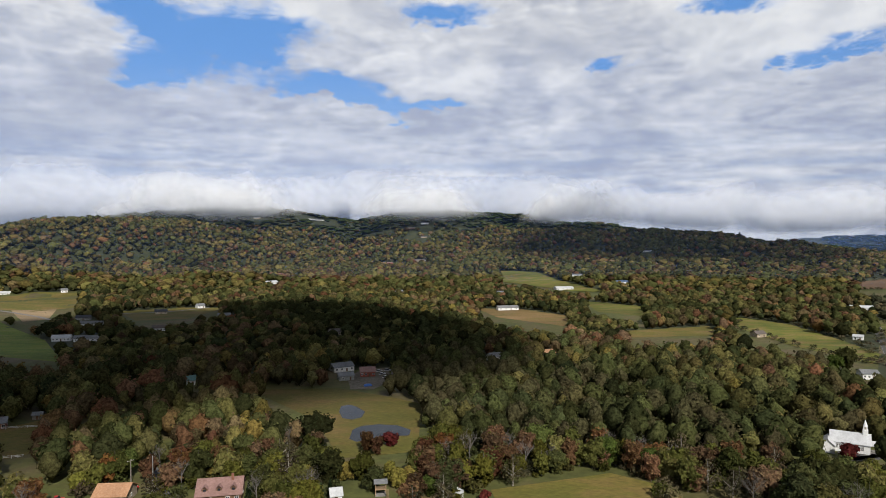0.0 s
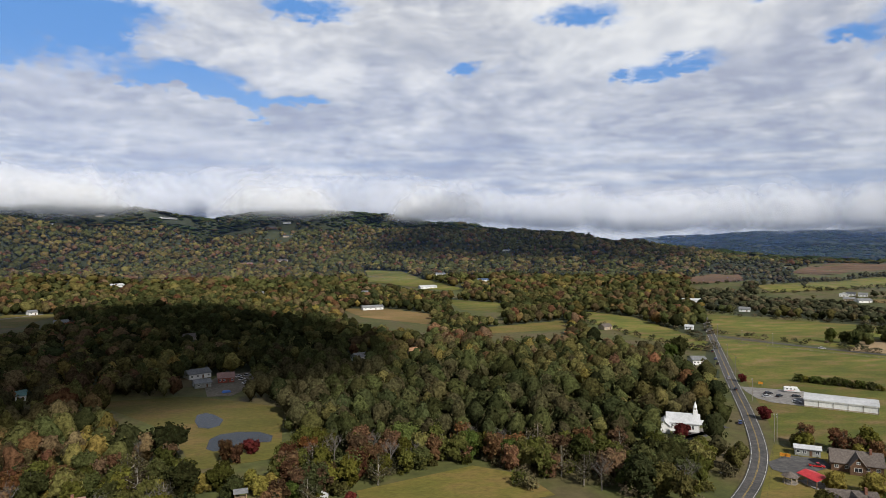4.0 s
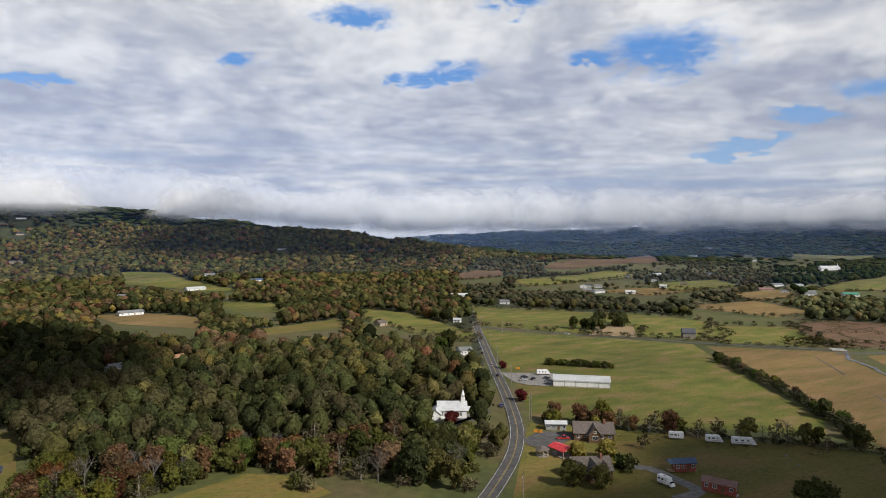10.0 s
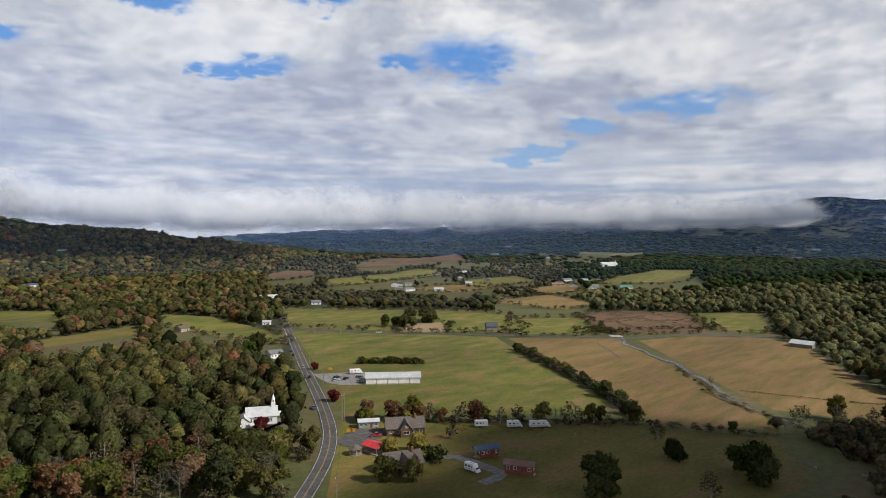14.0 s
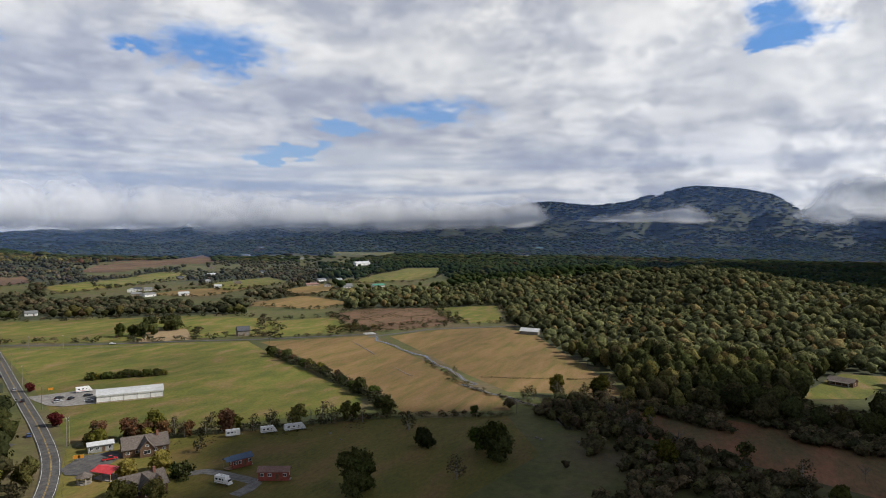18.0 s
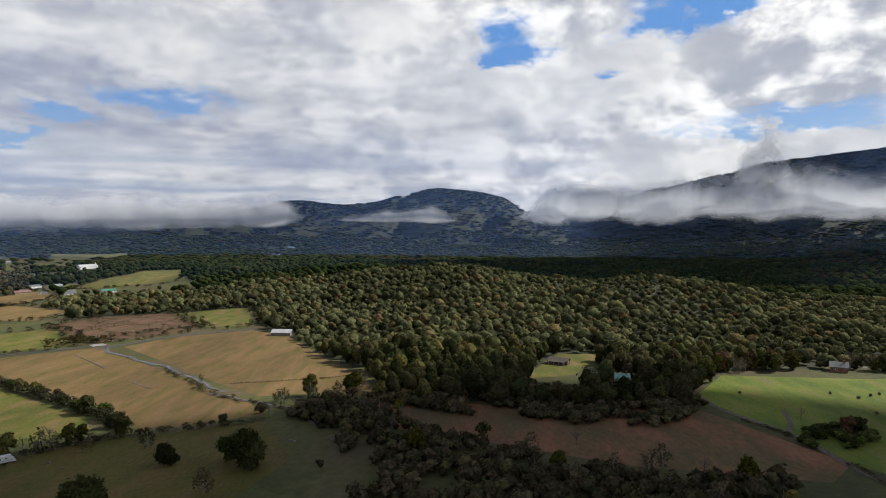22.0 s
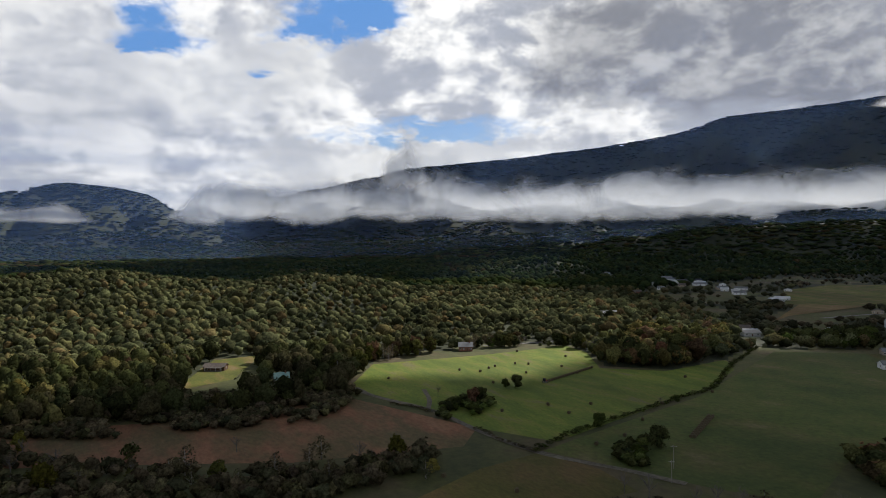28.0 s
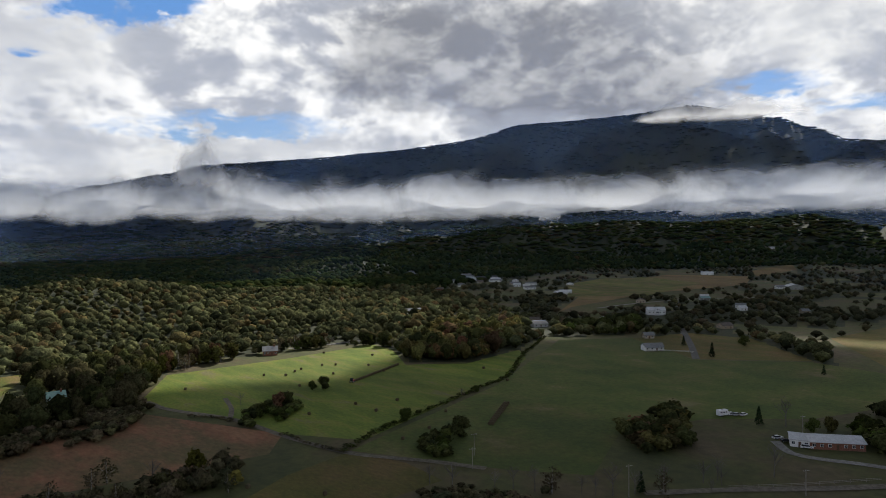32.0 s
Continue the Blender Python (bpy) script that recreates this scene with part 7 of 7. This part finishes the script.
hedge("overgrown fence line across the hayfield's foot", [(274, 144.9), (284.1, 128.9), (292.6, 108.2), (302.5, 85.1)] , 2.6, 3.2, 1.8, "scrub", 1.0, 4)
hedge("dark weedy ditch across the meadow", [(210.4, -159.6), (221.4, -188), (226.9, -216.3), (240.1, -276.8), (246.2, -311.2), (279.7, -371), (317.5, -452.4)], 2.2, 2.2, 1.6, "leaf_green", 0.7, 5)
hedge("brush along the creek", [(415.4, 172.9), (358.7, 128.1), (337.8, 96.4), (319.4, 70.6), (292.6, 52.8)], 3.0, 2.0, 1.6, "scrub", 2.2, 6)
hedge("low ditch across the hayfield", [(379.1, 122.6), (388.4, 91.2), (395.2, 68), (411.4, 47.6)], 2.0, 0.8, 0.9, "scrub", 0.4, 7)
hedge("row of bushes beside the lane", [(504.1, 293.5), (552.2, 274.8), (582.2, 254), (596, 236.2)], 3.5, 3.0, 2.2, "scrub", 1.5, 8)
hedge("trees along the lane by the bridge", [(511, 303.1), (519.9, 286.6), (519.4, 270.7)], 5.0, 7.0, 3.5, "leaf_mixed", 4.0, 9, 2)
hedge("bushes in the ditch under the hay meadow", [(307.1, -140.6), (293.6, -148.5), (282.7, -150.7)], 2.0, 1.6, 1.4, "scrub", 0.7, 10)
hedge("weeds along the track", [(247.4, -156.2), (224.2, -156.9), (209.8, -160.6)], 2.0, 1.6, 1.3, "scrub", 0.8, 11)
brush("dark brush and small trees along the creek bottom", [(317.2, 89.6), (341.7, 65.8), (363.7, 45.9), (318.8, 30.6), (284, 7), (268.3, -16.5), (246.6, -49.9), (229.3, -84), (233.5, -127.1), (213.7, -116.4), (201, -58.9), (205.9, -5.5), (216.9, 43.7), (254.2, 49), (288.6, 41.3)], 3.8, 6.2, 2.6, "scrub", 12)
brush("tangled brush at the foot of the wooded hill", [(370.6, 35.5), (400.2, 9.9), (404.2, -17.7), (374.9, -42.5), (356, -103.9), (340.7, -134.4), (305.3, -111.5), (300.3, -60.7), (314.4, -8.4), (338.8, 32.5)], 3.4, 5.0, 2.7, "scrub", 13)
brush("scrub below the forest edge", [(343.3, -113.5), (346.1, -134.1), (325.2, -132.4), (296.5, -97.9), (299.6, -57.4), (312.2, -35.6), (341.6, -39), (325, -67.7)], 3.4, 4.6, 2.6, "scrub", 14)
brush("bushes in the meadow's corner", [(272.7, -148.4), (295.4, -167.5), (294.9, -184.5), (282.1, -190.3), (266, -169.6), (260.9, -153.9)], 3.0, 4.0, 2.4, "leaf_green", 15)
brush("clump of bushes in the pasture", [(187.5, -175.9), (198, -195.1), (200.6, -220.8), (186.5, -215.1), (175.9, -199.8), (176, -179.1)], 3.0, 4.6, 2.6, "leaf_green", 16)
brush("dense grove in the pasture", [(140.5, -253.2), (145.1, -271.5), (139.1, -272.3), (143.5, -298.2), (139.2, -310.4), (128.2, -299.3), (118.9, -275.3), (109.8, -258.6), (115.9, -248.3), (118.4, -238.8), (126.1, -244.5)], 4.6, 7.5, 3.6, "leaf_mixed", 17)
brush("brush along the near ditch", [(156.2, -149.7), (153.9, -163.8), (136.6, -173.2), (116.1, -189.7), (89.5, -199.8), (102.9, -156), (133.3, -127.6)], 3.6, 3.4, 2.2, "scrub", 18)
brush("dark grove beside the ranch house", [(69.1, -321.3), (70.7, -361.2), (50.2, -386.7), (31.4, -326.6), (48.2, -293.7)], 5.0, 9.0, 4.0, "leaf_green", 19)
brush("dense round wood at the meadow's end", [(345.8, -311.2), (385.8, -361.6), (411.7, -431.8), (364.6, -474.6), (308.6, -408), (298.6, -338.8), (318.9, -303.9)], 6.0, 13.0, 5.0, "leaf_hill", 20)
brush("row of trees behind the pasture", [(309.8, -461.9), (335.2, -509), (303.1, -587.4), (264.8, -518.1)], 7.0, 11.0, 4.6, "leaf_green", 21)


# bushes and small trees along the edges of the valley's far fields
for k, (_, outline, _) in enumerate(FIELDS):
    cx, cy = (sum(p[j] for p in outline) / len(outline) for j in (0, 1))
    if 560 < math.hypot(cx, cy) < 1700 and 22 < math.degrees(math.atan2(cx, cy)) < 72:
        hedge("ragged hedgerow of bushes and small trees round a field", outline + outline[:1], 7.5, 5.0, 3.0, "leaf_hazed", 3.0, 60 + k)


def tufts(label, outline, count, tall, leaf, seed):
    """Coarse weeds standing all over a field."""
    rng = np.random.default_rng(seed)
    xs, ys = [p[0] for p in outline], [p[1] for p in outline]
    X, Y = rng.uniform(min(xs), max(xs), count * 3), rng.uniform(min(ys), max(ys), count * 3)
    ok = inside(outline, X, Y) & (fbm(X / 14, Y / 14, seed, 2) > 0.42)
    X, Y = X[ok][:count], Y[ok][:count]
    ob = forest("weeds", label, X, Y, rng, leaf, 9, 0.30, tall, tall * 1.1, np.clip(rng.random(X.size), 0, 0.999))
    ob["category"] = "weeds"


tufts("coarse weeds in the red fallow", [(610.4, 365.3), (669.7, 361.3), (708.1, 294.7), (608.5, 223.2), (561.1, 233.5), (515.4, 278.1)], 900, 0.7, "scrub", 52)
tufts("weeds at the lawn's edge", [(186.5, 234.4), (223.4, 194.7), (270.8, 143.3), (261.1, 138.1), (215.2, 187.6), (180.1, 226.3)], 400, 0.5, "scrub", 55)
clump(["green_a", "green_b", "conifer"], (425.4, 449.2), 20, 9, 0.95)
clump(["green_a", "green_b"], (463.5, 441.3), 15, 7, 0.95)
row(["thin", "bare_a", "olive_b", "thin", "rust"], [(198.9, 232.9), (216.5, 213.1), (227.4, 198.2), (244.4, 179), (259.7, 159.2), (274, 144.9)], 4.6, 0.78, 2.0)
row(["green_a", "rust", "olive_a", "green_b"], [(396.7, 289.6), (370.8, 249), (342, 206.2), (312, 165.2), (283.5, 138.5)], 13, 0.6, 1.6)
row(["shrub_a", "shrub_a", "shrub_c"], [(283, 336.1), (298, 320), (311.2, 305.5)], 3.2, 1.4, 0.5)
row(["rust", "olive_a", "green_a", "shrub_b", "olive_b", "shrub_c"], [(-4, 214), (14, 230), (36, 238), (60, 246), (80, 233), (86, 222)], 3.6, 0.85, 1.6)
row(["thin", "olive_b", "rust", "olive_a", "shrub_b", "green_a"], [(360, -131), (385, -150), (412, -172), (422, -200), (425, -232)], 3.6, 0.95, 3.0)
row(["thin", "olive_a", "green_a", "shrub_a", "bare_b"], [(424, -266), (418, -300), (404, -330), (372, -334)], 3.8, 0.9, 3.0)
row(["thin", "bare_b", "olive_b"], [(317.2, 89.6), (358.6, 45.2), (270.8, 11.3), (239.4, -48.5), (221.8, -118.7)], 7, 0.85, 7)
row(["bare_b", "thin", "bare_a"], [(160.4, -159.2), (145.5, -168.9), (126, -184.4), (104.2, -202.1), (92.2, -219.2), (86.2, -228.2)], 8, 0.75, 2)
for key, (px, py), sc in (
    ("red", (210.6, 269.8), 1.0), ("red", (250.8, 340.7), 0.9), ("red", (157.0, 252.6), 0.95), ("green_b", (256.3, 416.2), 1.1), ("green_a", (244.8, 408.8), 1.0),
    ("yellow", (175.9, 190), 1.0), ("yellow", (185.1, 183.3), 0.95), ("olive_a", (154.6, 169.3), 0.8), ("olive_a", (161.8, 162.7), 0.8), ("shrub_a", (181.8, 170.6), 1.9), ("shrub_a", (182.5, 172.5), 1.7),
    ("thin", (206.7, 184.9), 0.6), ("green_b", (197.7, 109.7), 1.0), ("green_a", (196.4, 105.9), 0.9), ("green_a", (246.7, 105.2), 0.75), ("thin", (264.8, 119.6), 0.8), ("green_a", (245.6, 102.2), 0.6),
    ("green_a", (190.3, 105.8), 0.8), ("green_b", (243.1, 73.7), 1.05), ("green_a", (242, 70.6), 0.9), ("thin", (218.1, 79.9), 0.8), ("shrub_a", (285, -18), 2.0), ("green_a", (245.1, 73.8), 1.0), ("green_a", (251.1, 82), 0.8),
):
    plant(key, px, py, sc)
for key, (px, py), sc in (
    ("green_a", (386.6, 280.7), 0.6), ("bare_b", (433.5, 317.1), 0.7), ("thin", (384.1, 141.8), 0.5), ("green_a", (298.7, 100.5), 0.5),
    ("rust", (284.5, -177.3), 0.7), ("green_a", (286.3, -183.2), 0.65), ("green_a", (303.4, -218.3), 0.6), ("green_a", (306.7, -212.7), 0.5), ("bare_b", (307.9, -169.4), 0.65), ("green_a", (223.5, -206.2), 0.55), ("green_a", (235.5, -270.7), 0.4), ("bare_b", (235.2, -258), 0.5),
    ("green_a", (189.5, -207), 0.7), ("yellow", (211, -113.6), 0.6), ("conifer", (101.9, -311.3), 0.75), ("bare_a", (91.9, -315.9), 0.95), ("green_a", (81.1, -315.6), 0.5), ("olive_a", (75.4, -320.9), 0.55),
    ("conifer", (180.9, -457.4), 0.95), ("conifer", (108.5, -445), 0.5), ("conifer", (214.7, -488.3), 0.7), ("green_a", (181, -518.4), 0.7), ("bare_a", (76, -248.4), 0.9), ("bare_b", (92.2, -226.1), 0.9), ("bare_b", (89.6, -232.1), 0.8), ("conifer", (104, -203.6), 0.6),
):
    plant(key, px, py, sc)
for key, (px, py), sc in (
    ("yellow", (-125.4, 223.1), 0.95), ("yellow", (-91.3, 233), 0.75), ("yellow", (-82.8, 234), 0.7), ("yellow", (-65.6, 232.8), 0.85), ("yellow", (-58.7, 230.6), 0.85), ("shrub_a", (-89.4, 216.5), 1.5), ("conifer", (-64.9, 216.3), 0.5), ("conifer", (-40.8, 216.1), 0.55), ("conifer", (-38.1, 218.4), 0.5),
    ("rust", (-26.5, 260.6), 0.75), ("yellow", (-19.4, 233.4), 0.95), ("yellow", (-12.1, 230.6), 0.9), ("olive_a", (-29.5, 233.5), 0.8), ("red", (13.4, 213.3), 0.75), ("shrub_a", (4.7, 223.8), 1.2), ("green_b", (-51.6, 264.3), 1.05), ("bare_a", (-62.7, 264.4), 1.0),
    ("yellow", (-138.6, 217), 0.8), ("red", (-53.3, 213.9), 0.5), ("yellow", (-49.3, 229.4), 0.9), ("conifer", (181.4, 173.6), 0.5), ("shrub_b", (74.1, 213.9), 1.8), ("shrub_c", (72.7, 217), 1.6), ("shrub_b", (76.8, 224.6), 1.4),
    ("red", (91.2, 285), 1.3), ("red", (78.2, 269.9), 1.2), ("red", (86.3, 289.2), 1.2),
):
    plant(key, px, py, sc)
for key, (px, py), sc in (
    ("olive_a", (196.5, 227.7), 0.62), ("rust", (208, 220.9), 0.6), ("yellow", (209.9, 215.4), 0.85), ("rust", (214.6, 211.1), 0.62), ("thin", (219.4, 204.3), 0.7), ("olive_a", (195.2, 232.6), 0.55),
    ("yellow", (-35.6, 233.5), 0.8), ("olive_a", (-32.9, 236.3), 0.7), ("yellow", (-15.9, 227), 0.95), ("olive_a", (-8.8, 233.3), 0.85), ("rust", (-6.3, 237.6), 0.8), ("green_a", (-24.4, 224.1), 0.7), ("olive_b", (-41.5, 245), 0.8), ("rust", (-31, 264.1), 0.7), ("red", (-22.4, 271.1), 0.9), ("olive_a", (-3.3, 244.5), 0.9), ("green_a", (-42.7, 233.6), 0.8),
):
    plant(key, px, py, sc)
for key, ob in KINDS.items():
    if key not in used:
        for o in (*ob.children_recursive, ob):
            bpy.data.objects.remove(o)

# ---- cloud bank, added shade clouds and haze sheets ----


def cloud_tube(name, path, material, seed, parent, grow, fade):
    """A long billowing body along a line of (x, y, floor, top, thickness): flat underneath, heaped above, thinning to its top."""
    p = np.array(path)
    nt = 20
    run = np.concatenate(([0], np.cumsum(np.hypot(*np.diff(p[:, :2], axis=0).T))))
    a = 2 * np.pi * np.arange(nt) / nt
    S, A = np.meshgrid(run, a, indexing="ij")
    up, out = np.sin(A), np.cos(A)
    swell = 0.55 + 0.9 * fbm(S / 420, S * 0 + seed * 3.1, seed * 13, 4)
    lump = 0.72 + 0.6 * fbm(S / 230 + seed, out * 1.3 + up * 1.1 + 5, seed * 7 + 2, 4)
    floor, top, thick = p[:, 2:3], p[:, 3:4], p[:, 4:5]
    mid = floor + (top - floor) * 0.4
    Z = mid + np.where(up > 0, (top - mid) * swell * lump * grow, (mid - floor) * (0.85 + 0.15 * grow)) * up
    r = np.hypot(p[:, 0:1], p[:, 1:2])
    dr = out * thick * grow * (0.5 + 0.6 * lump)
    X, Y = p[:, 0:1] * (1 + dr / r), p[:, 1:2] * (1 + dr / r)
    n = len(p)
    ks = np.arange(5, 15)[None]
    i = np.arange(n - 1)[:, None] * nt + ks
    j = i + 1
    fs = np.stack((i, j, j + nt, i + nt), -1).reshape(-1, 4)
    ends = np.minimum(1, np.minimum(S, run[-1] - S) / min(250, run[-1] * 0.3))
    th = 0.30 - fade * np.clip(up, 0, 1) ** 1.5 - 0.75 * np.clip(-up, 0, 1) ** 1.5 - 0.6 * (1 - ends)
    co = np.stack((X, Y, Z), -1).reshape(-1, 3)
    return mesh_object(name, co.tolist(), fs.tolist(), material, parent, smooth=True, attrs=(("thick", th.ravel()),))


def arc(rows, step=0.6):
    """A line through rows of azimuth, distance, floor, top, thickness."""
    k = np.array(rows, float)
    az = np.arange(k[0, 0], k[-1, 0] + step / 2, step)
    r, lo, hi, th = [np.interp(az, k[:, 0], k[:, c]) for c in (1, 2, 3, 4)]
    return list(zip(np.sin(np.radians(az)) * r, np.cos(np.radians(az)) * r, lo, hi, th))


def cloud(label, rows, seed, thin=False, body="mist"):
    c = tagged(new("cloud_bank"), label, "cloud", kind="structure")
    line = arc(rows, 0.3 if thin else 0.6)
    layers = ((0.75, "mist_thin", 0.25), (1.25, "mist_thin", 0.4)) if thin else ((0.75, body, 0.48), (1.0, body, 0.56), (1.25, body, 0.64))
    for g, mat, fade in layers:
        cloud_tube("cloud_layer", line, M[mat], seed + int(g * 10), c, g, fade)


cloud("low white cloud bank along the northern ridge", [(-42, 2650, 76, 337, 170), (0, 2650, 76, 359, 190), (14, 2700, 71, 330, 190), (26, 2800, 51, 301, 180), (40, 3100, 44, 287, 180), (60, 3250, 52, 287, 180), (70, 3300, 76, 272, 130), (80, 3300, 98, 258, 70)], 1)
cloud("cloud bank lying before the long mountain, toned grey as if dimly lit", [(94.5, 3100, 102, 202, 50), (101, 3100, 97, 340, 170), (120, 3050, 99, 352, 190), (150, 2950, 109, 340, 190), (163, 2900, 104, 352, 190), (182, 2900, 104, 390, 190)], 5, body="mist_dimmed")
cloud("wisp of cloud on the round mountain's flank", [(78, 3250, 140, 160, 40), (84, 3200, 125, 190, 60), (89, 3200, 120, 215, 70), (93.5, 3200, 118, 150, 40)], 9, True)
cloud("plume of mist rising off the mountain", [(112.4, 2950, 190, 240, 40), (114.4, 2950, 190, 480, 70), (116.2, 2950, 200, 540, 70), (117.6, 2950, 200, 420, 60), (120.0, 2950, 190, 250, 40)], 12, True)
cloud("small cloud against the mountain's summit", [(150, 3250, 590, 600, 20), (156, 3250, 560, 680, 70), (161, 3250, 560, 670, 70), (167, 3250, 590, 600, 20)], 15, True)
cloud("thin mist over the ridge top", [(-32, 2000, 100, 150, 60), (-24, 1980, 105, 250, 110), (-16, 1980, 110, 240, 110), (-8, 2000, 110, 190, 60)], 18, True)
cloud("thin mist over the ridge top", [(-11, 1960, 105, 150, 60), (-5, 1960, 105, 245, 110), (1, 1960, 110, 235, 100), (7, 1980, 105, 150, 60)], 21, True)
cloud("thin mist over the ridge shoulder", [(5, 1960, 90, 150, 60), (9, 1960, 95, 225, 90), (14, 1960, 90, 215, 90), (19, 1940, 80, 130, 60)], 24, True)


def shade_cloud(centre, rx, ry, seed, base=1500.0, deep=160.0, thin=False):
    """An unseen flat-bottomed heap cloud, added high overhead to shade the ground."""
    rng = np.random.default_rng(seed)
    root = tagged(new("cumulus_cloud"), "unseen thick cloud added overhead to shade the ground", "cloud", group="cumulus clouds overhead", kind="structure")
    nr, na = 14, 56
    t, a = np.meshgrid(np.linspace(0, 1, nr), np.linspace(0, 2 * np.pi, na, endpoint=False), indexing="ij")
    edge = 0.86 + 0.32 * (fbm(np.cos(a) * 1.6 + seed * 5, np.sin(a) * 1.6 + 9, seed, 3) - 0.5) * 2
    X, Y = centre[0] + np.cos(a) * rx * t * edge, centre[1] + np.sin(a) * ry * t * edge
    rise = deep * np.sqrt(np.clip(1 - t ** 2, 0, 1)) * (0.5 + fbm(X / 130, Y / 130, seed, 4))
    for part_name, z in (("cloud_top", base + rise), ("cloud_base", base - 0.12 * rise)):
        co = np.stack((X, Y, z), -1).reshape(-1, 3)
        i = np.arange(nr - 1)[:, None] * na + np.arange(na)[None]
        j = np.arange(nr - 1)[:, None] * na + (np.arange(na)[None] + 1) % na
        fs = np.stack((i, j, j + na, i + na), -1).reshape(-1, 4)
        mesh_object(part_name, co.tolist(), fs.tolist(), M["shade_cloud_thin" if thin else "shade_cloud"], root, smooth=True, attrs=(("thick", (0.55 - 0.8 * t ** 3).ravel()),))


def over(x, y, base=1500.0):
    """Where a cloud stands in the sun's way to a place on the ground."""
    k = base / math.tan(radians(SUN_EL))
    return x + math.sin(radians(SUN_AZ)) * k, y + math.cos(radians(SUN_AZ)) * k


# each added cloud stands out of view and darkens one stretch of land
shade_cloud(over(236, -68), 190, 212, 3)
shade_cloud(over(120, -365), 250, 245, 8)
shade_cloud(over(430, -900), 620, 440, 4)
shade_cloud(over(1600, -420), 640, 700, 5)
shade_cloud(over(900, -1400, 2000), 900, 520, 9, 2000)
shade_cloud(over(180, -1560, 2000), 560, 420, 15, 2000)
shade_cloud(over(1900, -850, 2000), 620, 560, 17, 2000)
# more added clouds, out of view, put the long mountain wholly in shade
shade_cloud(over(3600, -1650, 2250), 850, 850, 11, 2600)
shade_cloud(over(2780, -2800, 2250), 900, 850, 12, 2600)
shade_cloud(over(1660, -3580, 2200), 950, 850, 13, 2600)
shade_cloud(over(420, -3950, 2150), 900, 850, 14, 2600)
shade_cloud(over(-195, 530), 290, 265, 6)
shade_cloud(over(-225, 335), 130, 120, 7)
shade_cloud(over(520, 1650), 480, 380, 16, thin=True)


def haze_sheet(r, z1, dense, south):
    """A see-through sheet at one distance, tinted as haze, thinner over the shaded south."""
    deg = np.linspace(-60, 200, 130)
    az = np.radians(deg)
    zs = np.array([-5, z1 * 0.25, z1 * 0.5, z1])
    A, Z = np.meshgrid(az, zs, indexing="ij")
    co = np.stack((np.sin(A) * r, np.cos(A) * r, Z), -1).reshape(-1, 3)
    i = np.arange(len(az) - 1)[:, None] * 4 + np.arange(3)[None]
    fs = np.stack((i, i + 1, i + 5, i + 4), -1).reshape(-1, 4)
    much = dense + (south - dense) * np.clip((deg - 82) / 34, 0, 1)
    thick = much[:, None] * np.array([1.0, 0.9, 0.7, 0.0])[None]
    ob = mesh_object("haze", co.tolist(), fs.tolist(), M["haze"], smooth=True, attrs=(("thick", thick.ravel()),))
    return tagged(ob, "thin blue-tinted see-through sheet standing in for haze", "haze", kind="structure")


haze_sheet(1150, 500, 0.3, 0.1)
haze_sheet(2250, 1100, 1.5, 0.6)
haze_sheet(3420, 1400, 0.6, 0.6)
